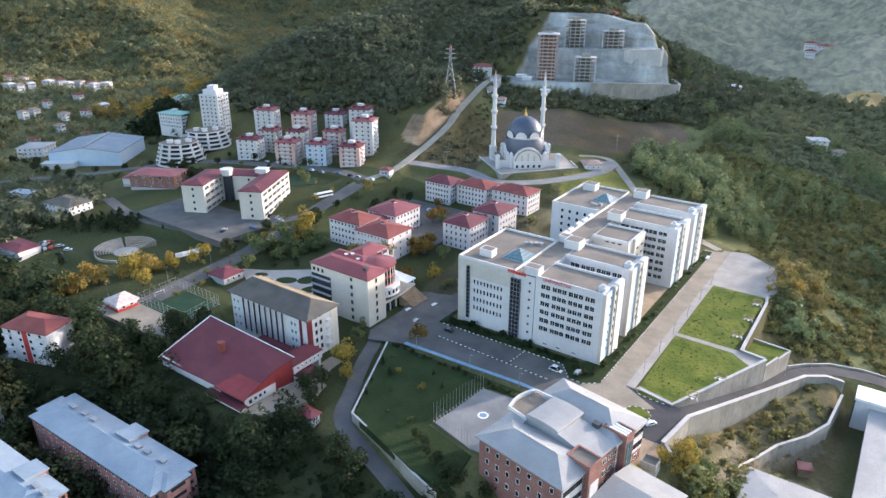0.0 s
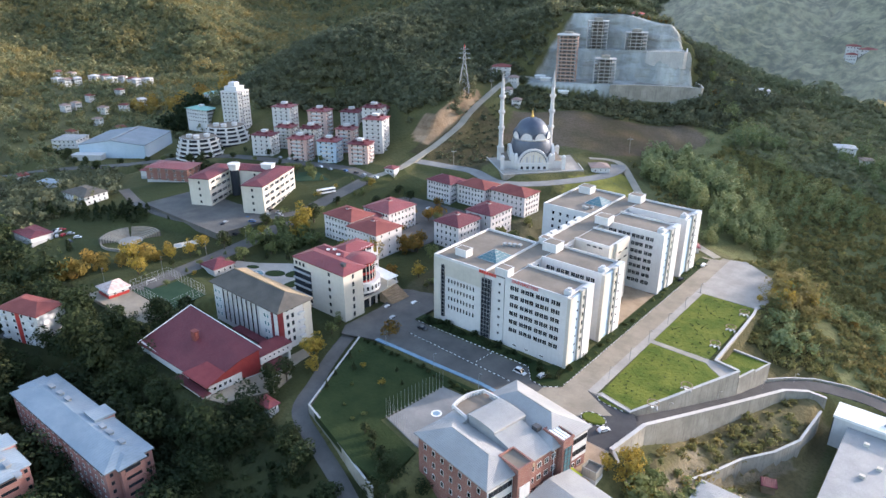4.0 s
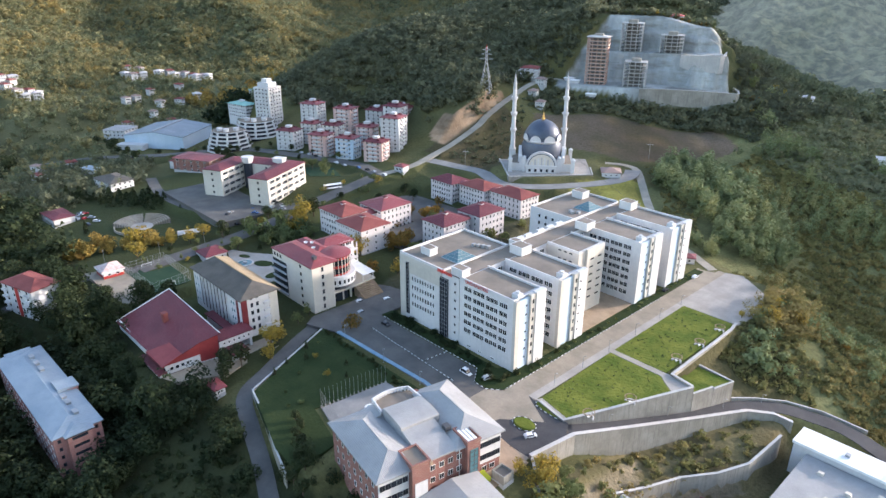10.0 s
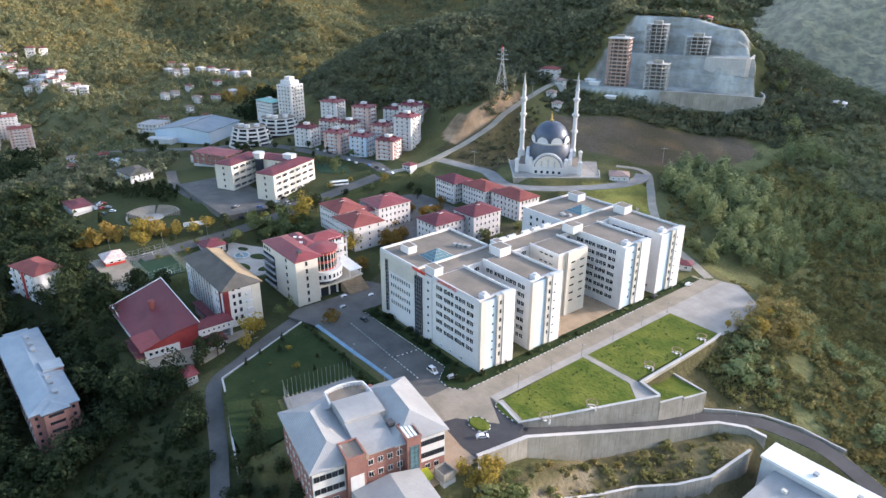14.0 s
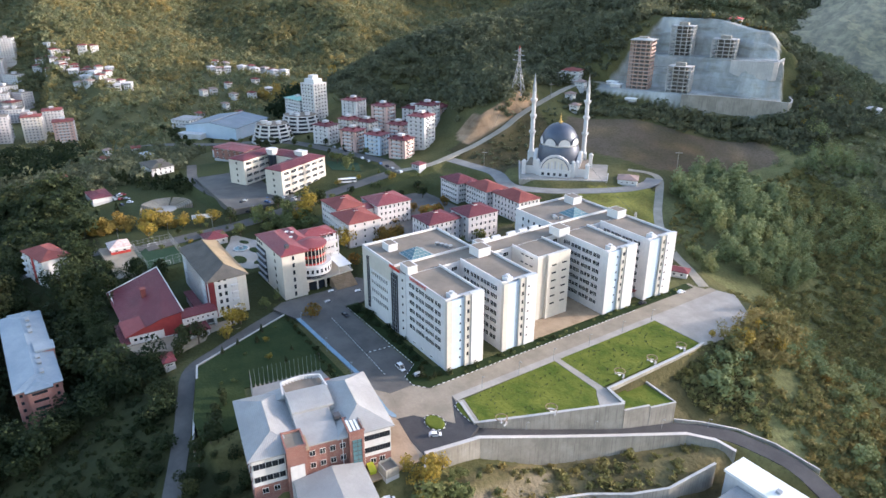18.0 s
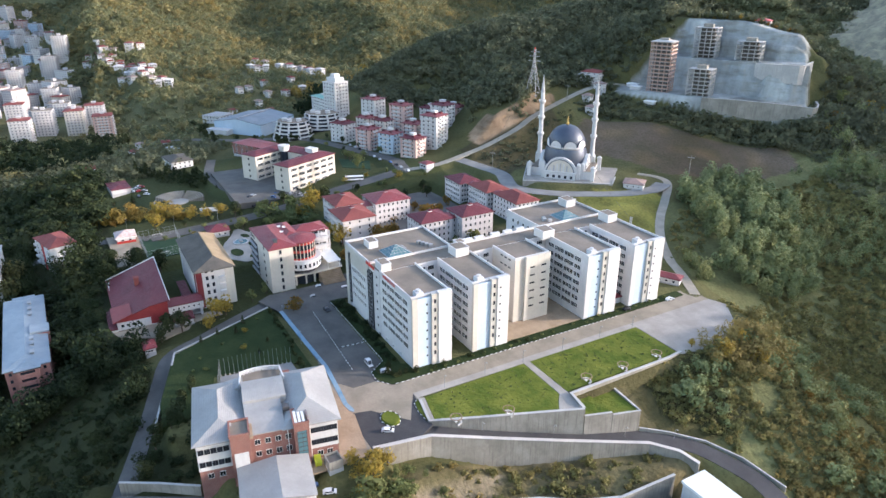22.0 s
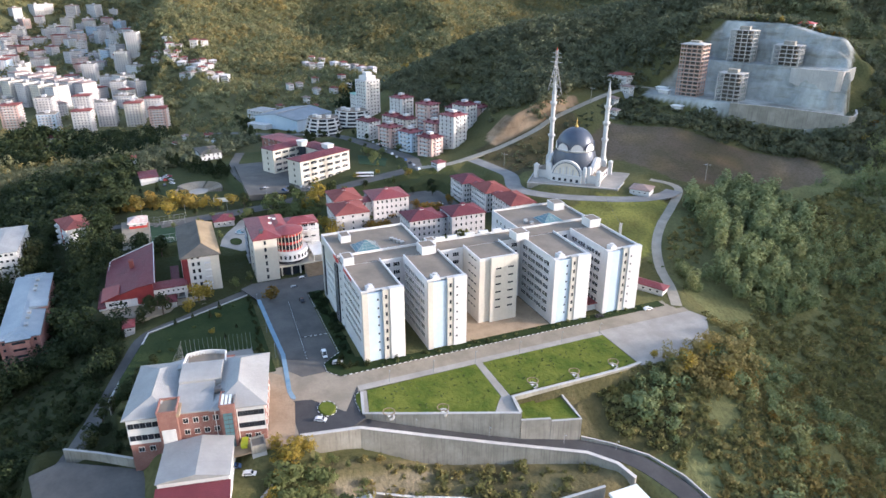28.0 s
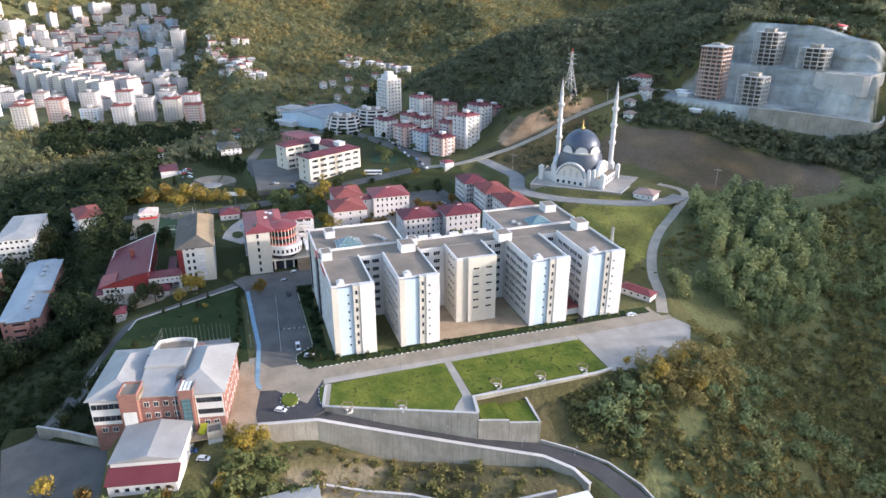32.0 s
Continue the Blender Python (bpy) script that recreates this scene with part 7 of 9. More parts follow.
simple_block("mosque_annex", -181, -169, 421.5, 433, 17.6, 21.2, "low white annex with a faded brown tin roof", "house", rot=38, roof="roof_brown", rise=2.2, win={"S": (3, 1.0, 1.0)})


def pylon(x, y, z, h, w, label, red=True, group="lattice pylons"):
    t = thing("lattice_pylon", x, y, z, 30, label, "pylon", group)
    lv = [0, 0.16, 0.32, 0.46, 0.58, 0.68, 0.77, 0.86, 0.93, 1.0]
    wd = [w * (1 - 0.86 * min(1, v / 0.72)) / 2 if v < 0.72 else w * 0.07 for v in lv]
    legs = [(1, 1), (1, -1), (-1, -1), (-1, 1)]
    for a, b in legs:
        s = Shape()
        rings = [[(a * q + u, b * q + v, h * f) for u, v in ((-0.14, -0.14), (0.14, -0.14), (0.14, 0.14), (-0.14, 0.14))] for f, q in zip(lv, wd)]
        for r0, r1 in zip(rings, rings[1:]):
            for k in range(4):
                j = (k + 1) % 4
                s.poly([r0[k], r0[j], r1[j], r1[k]])
        s.weld()
        part("leg", s, ["steel"], t)
    br = Shape()
    for i in range(len(lv) - 1):
        for k in range(4):
            (a, b), (c, d) = legs[k], legs[(k + 1) % 4]
            br.beam((a * wd[i], b * wd[i], h * lv[i]), (c * wd[i + 1], d * wd[i + 1], h * lv[i + 1]), 0.16)
            br.beam((c * wd[i], d * wd[i], h * lv[i]), (a * wd[i + 1], b * wd[i + 1], h * lv[i + 1]), 0.16)
    part("bracing", br, ["steel"], t)
    for v, arm in ((0.74, 5.2), (0.84, 4.4), (0.93, 3.6)) if red else ():
        for sgn in (-1, 1):
            part("cross_arm", Shape().beam((0, 0, h * v), (sgn * arm * w / 9, 0, h * v + 0.3), 0.3).beam((0, 0, h * v + 1.3), (sgn * arm * w / 9, 0, h * v + 0.3), 0.2), ["steel"], t)
    if red:
        part("tip", Shape().turn(0, 0, [(0.5, h * 0.93), (0.45, h), (0.05, h + 2.2)], 8), ["bright_red"], t, "red painted tip")
    return t


pylon(-302.5, 439.5, 54.5, 35, 9, "tall galvanised lattice pylon with a red tip")
pylon(-119, 370, 1.2, 24, 6, "galvanised lattice mast beside the white block", False)
for x, y in ((-262, 377), (-317, 495), (-298, 470), (-178, 480)):
    t = thing("power_pole", x, y, ground(x, y) - 0.3, 40, "concrete power pole with crossarm", "power pole", "power poles")
    part("pole", Shape().cyl(0, 0, 0, 12, 0.25, 0.15, 8), ["concrete"], t)
    part("cross_arm", Shape().box(-2.2, 2.2, -0.1, 0.1, 10.6, 10.85), ["steel"], t)
cable = Shape()
for a, b, sag in (((-302.5, 439.5, 86), (-119, 370, 24), 10), ((-302.5, 439.5, 83), (-262, 377, 29), 3), ((-302.5, 439.5, 88), (-240, 551, 75), 4)):
    prev = None
    for i in range(15):
        t = i / 14
        p = Vector(a).lerp(Vector(b), t) - Vector((0, 0, sag * 4 * t * (1 - t)))
        if prev is not None:
            cable.beam(prev, p, 0.07)
        prev = p
tagged(part("power_cables", cable, ["dark_steel"]), "thin dark power cables between the pylons", "cable", kind="stuff")


# ---- unfinished towers on the quarry terraces ----
def shell_tower(x, y, z, w, d, floors, infill, label, rot=26):
    t = thing("unfinished_tower", x, y, z, rot, label, "building", "unfinished towers")
    hh = 2.95
    for k in range(floors + 1):
        part("floor_slab", Shape().box(-w / 2, w / 2, -d / 2, d / 2, k * hh - 0.35, k * hh), ["concrete_new"], t)
    nx, ny = max(2, round(w / 4.5)), max(2, round(d / 4.5))
    for i in range(nx + 1):
        for j in range(ny + 1):
            if 0 < i < nx and 0 < j < ny:
                continue
            px, py = -w / 2 + 0.35 + (w - 0.7) * i / nx, -d / 2 + 0.35 + (d - 0.7) * j / ny
            part("column", Shape().box(px - 0.3, px + 0.3, py - 0.3, py + 0.3, -2, floors * hh), ["frame_red" if infill else "concrete_new"], t)
    part("core", Shape().box(-w * 0.2, w * 0.2, -d * 0.2, d * 0.2, -2, floors * hh + 2.6), ["concrete"], t)
    # dark inset box stands in for the shade deep inside the floors
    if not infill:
        part("inner_wall", Shape().box(-w / 2 + 3.6, w / 2 - 3.6, -d / 2 + 3.6, d / 2 - 3.6, -2, floors * hh - 0.4), ["asphalt_old"], t, "dark box standing in for shade inside the open floors")
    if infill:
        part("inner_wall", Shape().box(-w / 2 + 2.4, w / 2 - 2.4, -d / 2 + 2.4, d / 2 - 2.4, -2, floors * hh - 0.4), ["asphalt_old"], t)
    for k in range(floors if infill else 0):
        part("parapet_band", Shape().box(-w / 2 - 0.1, w / 2 + 0.1, -d / 2 - 0.1, -d / 2 + 0.15, k * hh, k * hh + 0.75).box(w / 2 - 0.15, w / 2 + 0.1, -d / 2 + 0.2, d / 2, k * hh, k * hh + 0.75), ["frame_red" if infill else "concrete_new"], t)
    if infill:
        part("roof", Shape().hip(-w / 2, w / 2, -d / 2, d / 2, floors * hh + 0.4, 1.6, 0, 0.8, 0.3), ["concrete_new"], t)
    return t


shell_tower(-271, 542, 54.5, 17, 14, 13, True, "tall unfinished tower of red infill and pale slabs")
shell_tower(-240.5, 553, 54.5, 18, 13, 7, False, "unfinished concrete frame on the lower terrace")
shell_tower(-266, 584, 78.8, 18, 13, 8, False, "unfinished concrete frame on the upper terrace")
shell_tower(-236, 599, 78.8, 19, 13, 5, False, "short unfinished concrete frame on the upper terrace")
rim_house = simple_block("rim_house", -258, -246, 626, 635, ground(-252, 628), ground(-252, 628) + 4.5, "low house with a red roof on the quarry's rim", "house", rot=26, roof="bright_red", rise=1.6, win={"S": (3, 1.2, 1.2)}, base_drop=5)
for x, y in ((-290, 531), (-282, 527), (-262, 524)):
    simple_block("site_hut", x - 4, x + 4, y - 2.5, y + 2.5, ground(x, y), ground(x, y) + 3, "white site hut below the unfinished towers", "hut", rot=26, roof="white_paint", rise=0.7)
hh_ = simple_block("hill_house", -325, -310, 505, 518, 57.5, 66.5, "three-storey house with balconies and a red roof", "house", rot=26, roof="roof_tile", rise=2.0, win={"S": (3, 1.6, 1.6), "E": (3, 1.6, 1.6)}, base_drop=6)
for k in range(3):
    part("balcony", Shape().box(-8.6, 8.6, -8.2, -6.4, 0.6 + 3 * k, 1.5 + 3 * k), ["white"], hh_)
for x, y, s_ in ((-300, 505, 8), (-278, 478, 7), (-293, 487, 7), (-59, 605, 14), (-139, 655, 11), (-42, 598, 9)):
    z_ = ground(x, y)
    simple_block("hill_cottage", x - s_ / 2, x + s_ / 2, y - s_ * 0.4, y + s_ * 0.4, z_, z_ + 5.5, "small white hillside house among trees", "house", rot=20, roof="roof_brown" if s_ < 11 else "rose_white", rise=1.6, group="hillside houses", win={"S": (3, 1.1, 1.2), "E": (2, 1.1, 1.2)}, base_drop=6)

# ---- school, factory, apartment blocks and the town beyond ----
def turned(x, y, rot, u, v):
    c, s = math.cos(radians(rot)), math.sin(radians(rot))
    return x + c * u - s * v, y + s * u + c * v


def school_wing(u0, u1, v0, v1, label):
    cx, cy = turned(-310, 235, 27, (u0 + u1) / 2, (v0 + v1) / 2)
    w, d = (u1 - u0) / 2, (v1 - v0) / 2
    t = thing("school_wing", cx, cy, 8.0, 27, label, "school", "school wings")
    part("wall", Shape().box(-w, w, -d, d, -4, 17.2), ["cream"], t)
    part("roof", Shape().hip(-w, w, -d, d, 17.6, 1.8, 0, 0.5, 0.4), ["roof_maroon"], t)
    zs_ = [2.6 + 4.1 * k for k in range(4)]
    for z in zs_:
        for face, half, plane, rz in (("E", d, w, 90), ("W", d, -w, 270)):
            n = max(2, round(half * 2 / 7))
            for y in spread(-half + 1, half - 1, n):
                part("window", None, None, t, "", (plane + (0.03 if rz == 90 else -0.03), y, z), rz, window_mesh(5.2, 2.1))
        for x in spread(-w + 1, w - 1, max(1, round(w / 5))):
            part("window", None, None, t, "", (x, -d - 0.03, z), 0, window_mesh(1.3, 1.6, "dark"))
    return t


school_wing(0, 14, 0, 44, "cream four-storey school wing with a dark red roof")
school_wing(-39, -25, 6.6, 40, "cream four-storey school wing with a dark red roof")
school_wing(-24.9, -0.1, 30, 44, "cream school wing closing the yard, dark red roof")
stw = thing("stair_drum", *turned(-310, 235, 27, -20, 29), 8.0, 27, "white octagonal stair head with dark glazing", "stair tower")
part("drum", Shape().cyl(0, 0, -4, 19.5, 3.0, 3.0, 8), ["glass_dark"], stw)
part("cap", Shape().cyl(0, 0, 17.8, 21.8, 3.2, 4.2, 8), ["white"], stw)
lift_head = thing("lift_head", *turned(-310, 235, 27, 0, 36), 25.6, 27, "white lift housing on the school roof", "roof house")
part("body", Shape().box(-3.6, 3.6, -2.6, 2.6, -1.5, 3.2), ["white"], lift_head)
part("cap", Shape().box(-4, 4, -3, 3, 3.2, 3.5), ["white"], lift_head)
simple_block("school_annex", -428, -396, 240, 258, 7.0, 16.5, "brick school annex with a dark red roof", "building", rot=27, wall="brick", roof="roof_red", rise=1.6, win={"S": (5, 2.0, 1.6), "E": (3, 1.6, 1.6)}, base_drop=8)
simple_block("white_hut", -438, -428, 238, 246, 6.0, 11.0, "small white house with a red roof", "house", rot=27, roof="roof_red", rise=1.6, base_drop=8)

fac = thing("factory_hall", -555.5, 285.5, -4.0, 37.7, "large pale blue sheet-metal hall with a low gabled roof", "factory")
part("wall", Shape().box(-28, 28, -27, 27, -4, 11.0), ["cool"], fac)
r = Shape()
for x0, x1, z0, z1 in ((-28.6, 0, 11.0, 15.0), (0, 28.6, 15.0, 11.0)):
    r.solid([(x0, -27.6, z0 - 0.1), (x1, -27.6, z1 - 0.1), (x1, 27.6, z1 - 0.1), (x0, 27.6, z0 - 0.1)], [(x0, -27.6, z0 + 0.3), (x1, -27.6, z1 + 0.3), (x1, 27.6, z1 + 0.3), (x0, 27.6, z0 + 0.3)])
part("roof", r, ["roof_slate"], fac, "slate blue ribbed roof")
part("gable", Shape().poly([(-28, -27, 11), (28, -27, 11), (0, -27, 14.8)]).poly([(28, 27, 11), (-28, 27, 11), (0, 27, 14.8)]), ["cool"], fac)
part("ridge_vent", Shape().box(-0.9, 0.9, -26, 26, 14.9, 16.0), ["steel"], fac)
part("lean_to", Shape().box(-30, -6, -36, -27, -4, 4.5).box(-30.5, -5.5, -36.5, -27, 4.5, 4.9), ["white"], fac)
simple_block("works_office", -622, -600, 250, 272, -6, 3.4, "white works office with a red facade band", "building", rot=38, roof="roof_white", rise=0.8, win={"S": (5, 1.6, 1.4), "E": (4, 1.6, 1.4)}, base_drop=12)
simple_block("low_store", -396, -376, 138, 150, 0.3, 4.0, "low white store with a dark red roof", "building", rot=5, roof="roof_maroon", rise=1.2, win={"S": (4, 1.2, 1.0)})
simple_block("villa", -432, -408, 182, 198, 4.5, 10.0, "white villa with a dark hipped roof", "house", rot=8, roof="roof_dark", rise=2.4, win={"S": (6, 1.5, 1.4), "E": (4, 1.5, 1.4)}, base_drop=6)
simple_block("pump_house", -512, -496, 196, 204, -6, -2.0, "long low shed with a blue roof", "shed", rot=20, roof="roof_blue", rise=1.0, base_drop=6)
simple_block("corner_shop", -286, -279, 332, 339, 16, 20, "small white corner shop with a red roof", "shop", rot=15, roof="roof_red", rise=1.4, win={"S": (2, 1.8, 1.6)})
simple_block("gate_kiosk", -99, -83, 366, 372, 0.1, 3.6, "long kiosk with a dark red tin roof", "kiosk", rot=28, roof="roof_red", rise=1.4, win={"S": (4, 1.4, 1.2)})


def apartment(x, y, z0, top, w, d, rot, wall, roof, label, group, faces="SE", cols=3, balconies=True, detail=True, band="white"):
    h = top - z0
    n = max(3, round(h / 3.0))
    t = thing("apartment_block", x, y, z0, rot, label, "apartment block", group)
    part("wall", Shape().box(-w / 2, w / 2, -d / 2, d / 2, -8, h - 0.3), [wall], t)
    if roof == "flat":
        part("roof", Shape().box(-w / 2 - 0.2, w / 2 + 0.2, -d / 2 - 0.2, d / 2 + 0.2, h - 0.3, h + 0.4), ["rose_white"], t)
        part("roof_house", Shape().box(-2.5, 2.5, -2, 2, h + 0.4, h + 2.8), ["rose_white"], t)
    else:
        part("roof", Shape().hip(-w / 2, w / 2, -d / 2, d / 2, h, 1.9, 0, 0.9, 0.35), [roof], t)
        part("roof_house", Shape().box(-2, 2, -1.8, 1.8, h, h + 2.8).box(-2.3, 2.3, -2.1, 2.1, h + 2.8, h + 3.1), ["white"], t)
    zs_ = [h * (k + 0.55) / n for k in range(n)]
    for face in faces:
        plane = {"S": -d / 2, "N": d / 2, "E": w / 2, "W": -w / 2}[face]
        half = (w if face in "SN" else d) / 2 - 0.8
        if detail:
            windows(t, face, plane, spread(-half, half, cols), zs_, 1.5, 1.5, "plain")
        else:
            sgn = 1 if face in "NE" else -1
            key = (face, round(half, 1))
            if key not in SHARED:
                row = Shape()
                for a in spread(-half, half, max(2, round(half * 0.8))):
                    if face in "SN":
                        row.box(a - 0.85, a + 0.85, -0.06, 0.06, -0.65, 0.75)
                    else:
                        row.box(-0.06, 0.06, a - 0.85, a + 0.85, -0.65, 0.75)
                SHARED[key] = row.mesh("window_band", ["town_glass"])
            for z in zs_ if balconies else ():
                tagged(part("window_band", None, None, t, "", (0, plane, z) if face in "SN" else (plane, 0, z), 0, SHARED[key]), kind="stuff")
            for a in spread(-half, half, 0 if balconies else 3):
                sk = ("strip", face, n)
                if sk not in SHARED:
                    SHARED[sk] = Shape().box(-0.8, 0.8, -0.06, 0.06, 1.0 - h / 2, h / 2 - 1.6).mesh("window_strip", ["town_glass"])
                part("window_strip", None, None, t, "", (a, plane, h / 2) if face in "SN" else (plane, a, h / 2), 0 if face in "SN" else 90, SHARED[sk])
        if balconies:
            for z in zs_[:-1] if not detail else zs_:
                s = Shape()
                a = half * 0.48
                if face in "SN":
                    o = -1 if face == "S" else 1
                    s.box(-a, a, min(plane, plane + 1.3 * o), max(plane, plane + 1.3 * o), z - 1.5, z - 0.4)
                else:
                    o = -1 if face == "W" else 1
                    s.box(min(plane, plane + 1.3 * o), max(plane, plane + 1.3 * o), -a, a, z - 1.5, z - 0.4)
                part("balcony", s, [band], t)
    return t


# blocks at the foot of the hill: x, y, roof level, width, depth, wall
CLUSTER = [(-401, 320, 29, 18, 15, "white"), (-370, 329, 29.5, 17, 15, "pink"), (-349, 339, 29, 17, 14, "cool"), (-322, 345, 30, 17, 14, "pink"),
           (-424, 358, 42, 18, 16, "white"), (-397, 372, 40, 18, 15, "pink"), (-382, 393, 38, 17, 15, "white"), (-360, 402, 42, 17, 15, "pink"),
           (-327, 366, 44, 17, 17, "white"), (-378, 346, 33, 15, 13, "cream"), (-355, 362, 33, 16, 13, "pink"), (-403, 342, 31, 15, 13, "cream"), (-348, 385, 47, 17, 15, "white")]
for i, (x, y, top, w, d, wall) in enumerate(CLUSTER):
    kinds = {"white": "white", "pink": "pink", "cool": "pale blue", "cream": "cream"}
    blk = apartment(x, y, ground(x, y), top - 1, w * 0.88, d * 0.88, 24, wall, "roof_red" if i % 3 else "roof_maroon", kinds[wall] + " apartment block with balconies and a dark red roof", "hill-foot apartment blocks")
    for u, v in ((-4, -3), (4, 2.5), (3.5, -3.5)):
        part("roof_dormer", Shape().box(u - 1.1, u + 1.1, v - 0.9, v + 0.9, top - 1 - ground(x, y) + 0.2, top - 1 - ground(x, y) + 2.0), ["roof_maroon"], blk)
tw = apartment(-464, 339, 14, 51, 16, 16, 20, "white", "flat", "tall white tower block with rows of balconies", "tower blocks", "SE", 4)
part("tower_top", Shape().box(-6, 6, -5, 5, 37, 41).box(-3, 3, -3, 3, 41, 44), ["white"], tw)
for x, y, top, rr in ((-454, 321, 26, 19), (-449, 293, 23, 19)):
    z_ = ground(x, y)
    t = thing("terraced_block", x, y, z_, 0, "white fan-shaped apartment block stepping back in curved terraces", "apartment block", "rounded apartment blocks")
    n = max(3, round((top - z_) / 3.0))
    aa = [radians(-140 + 190 * i / 18) for i in range(19)]
    for k in range(n):
        rk = rr * (1 - 0.055 * k)
        arc = lambda f: [(f * rk * math.cos(a), f * rk * math.sin(a)) for a in aa] + [(-0.45 * rk, 0.75 * rk)]
        part("glazed_floor", Shape().prism(arc(0.93), 3.0 * k - 6 * (k == 0), 3.0 * k + 3.0), ["glass_dark"], t)
        part("balcony_band", Shape().prism(arc(1.0), 3.0 * k - 0.2, 3.0 * k + 1.15, 0, 1), ["white", "roof_grey"], t)
        for a in aa[1::3]:
            part("pier", Shape().cyl(0.95 * rk * math.cos(a), 0.95 * rk * math.sin(a), 3.0 * k + 1.15, 3.0 * k + 3.0, 0.9, 0.9, 6), ["white"], t)
    rk = rr * (1 - 0.055 * n)
    part("roof_deck", Shape().prism(arc(1.0), 3.0 * n - 0.2, 3.0 * n + 0.5, 0, 1), ["white", "roof_grey"], t)
    for a in (-100, -45, 20):
        part("roof_turret", Shape().cyl(0.55 * rk * math.cos(radians(a)), 0.55 * rk * math.sin(radians(a)), 3.0 * n + 0.5, 3.0 * n + 2.4, 2.2, 2.2, 14).cyl(0.55 * rk * math.cos(radians(a)), 0.55 * rk * math.sin(radians(a)), 3.0 * n + 2.4, 3.0 * n + 2.7, 2.5, 2.5, 14), ["white"], t)
for x, y, top, w, rz in ((-585, 413, 26, 50, 33), (-546, 356, 24, 26, 11)):
    apartment(x, y, ground(x, y), top, w, 14, rz, "white", "roof_green", "long white block with a pale green roof", "green-roofed blocks", "SE", 8, False)

# the town on the opposite slope
town = random.Random(5)


def town_block(x, y, h, w, d, rot, wall, roof, near, label):
    """A town block: walls, roof with stair head, rows of windows and balcony bands."""
    z0 = ground(x, y)
    n = max(3, round(h / 3.0))
    h = 3.0 * n
    t = thing("apartment_block", x, y, z0, rot, label, "apartment block", "town apartment blocks")
    body = Shape().box(-w / 2, w / 2, -d / 2, d / 2, -9, h - 0.1)
    part("wall", body, [wall], t)
    if roof == "flat":
        part("roof", Shape().box(-w / 2 - 0.25, w / 2 + 0.25, -d / 2 - 0.25, d / 2 + 0.25, h - 0.1, h + 0.7, 0, 1), ["rose_white", "roof_grey"], t)
    else:
        part("roof", Shape().hip(-w / 2, w / 2, -d / 2, d / 2, h + 0.3, 1.8, 0, 0.8, 0.4), [roof], t)
    part("roof_house", Shape().box(-2.4, 2.4, -2.1, 2.1, h, h + 3.0).box(-2.7, 2.7, -2.4, 2.4, h + 3.0, h + 3.3), ["rose_white"], t)
    key = (w, d, n, near)
    if key not in SHARED:
        win, bal = Shape(), Shape()
        for k in range(n):
            z = 3.0 * k + 0.9
            for a in spread(-w / 2 + 0.8, w / 2 - 0.8, max(2, round(w / 3.6))):
                win.box(a - 0.75, a + 0.75, -d / 2 - 0.06, d / 2 + 0.06, z, z + 1.45)
            for i_, a in enumerate(spread(-d / 2 + 0.8, d / 2 - 0.8, max(2, round(d / 3.6)))):
                win.box(-w / 2 - 0.06, w / 2 + 0.06, a - 0.75, a + 0.75, z, z + 1.45)
            if k and near:
                bal.box(w / 2, w / 2 + 1.4, -d * 0.30, d * 0.30, z - 1.1, z + 0.1)
                bal.box(-w * 0.44, -w * 0.16, d / 2, d / 2 + 1.3, z - 1.1, z + 0.1).box(w * 0.16, w * 0.44, d / 2, d / 2 + 1.3, z - 1.1, z + 0.1)
            elif k:
                bal.box(w / 2, w / 2 + 1.2, -d * 0.26, d * 0.26, z - 1.1, z + 0.1)
        SHARED[key] = (win.mesh("glazing", ["town_glass"]), bal.mesh("balcony_front", ["rose_white"]))
    tagged(part("glazing", None, None, t, "", (0, 0, 0), 0, SHARED[key][0]), kind="stuff")
    tagged(part("balcony_front", None, None, t, "", (0, 0, 0), 0, SHARED[key][1]), kind="stuff")
    return t


TOWN_SITES = []


def town_site(x, y, h, w, d, rot=-8.0, near=False, wall=None, roof=None, label=None):
    if any(math.hypot(x - a, y - b) < 0.62 * (max(w, d) + c) for a, b, c in TOWN_SITES):
        return
    TOWN_SITES.append((x, y, max(w, d) * 0.8))
    wall = wall or town.choice(["rose_white", "rose_white", "white", "cool", "cream", "pink", "rose_white"])
    roof = roof or town.choice(["flat", "roof_brown", "roof_tile", "flat", "flat"])
    tones = {"rose_white": "pale", "white": "white", "cool": "pale blue", "cream": "cream", "pink": "pinkish"}
    town_block(x, y, h, w, d, rot, wall, roof, near, label or tones[wall] + (" town apartment block with a flat roof" if roof == "flat" else " town apartment block with a red roof"))


# blocks along the lower street
for x, y, h, wall in ((-712, -26, 27, "cream"), (-738, 4, 30, "pink"), (-716, 42, 21, "cool"), (-700, 78, 27, "white"), (-742, 100, 27, "rose_white"), (-735, 130, 27, "cream"), (-700, 156, 27, "pink"), (-756, 152, 24, "white"), (-776, 34, 30, "rose_white"), (-792, 72, 27, "white")):
    town_site(x, y, h, 17, 19, -8, True, wall, "roof_tile" if wall in ("pink", "cream", "white") else "flat")
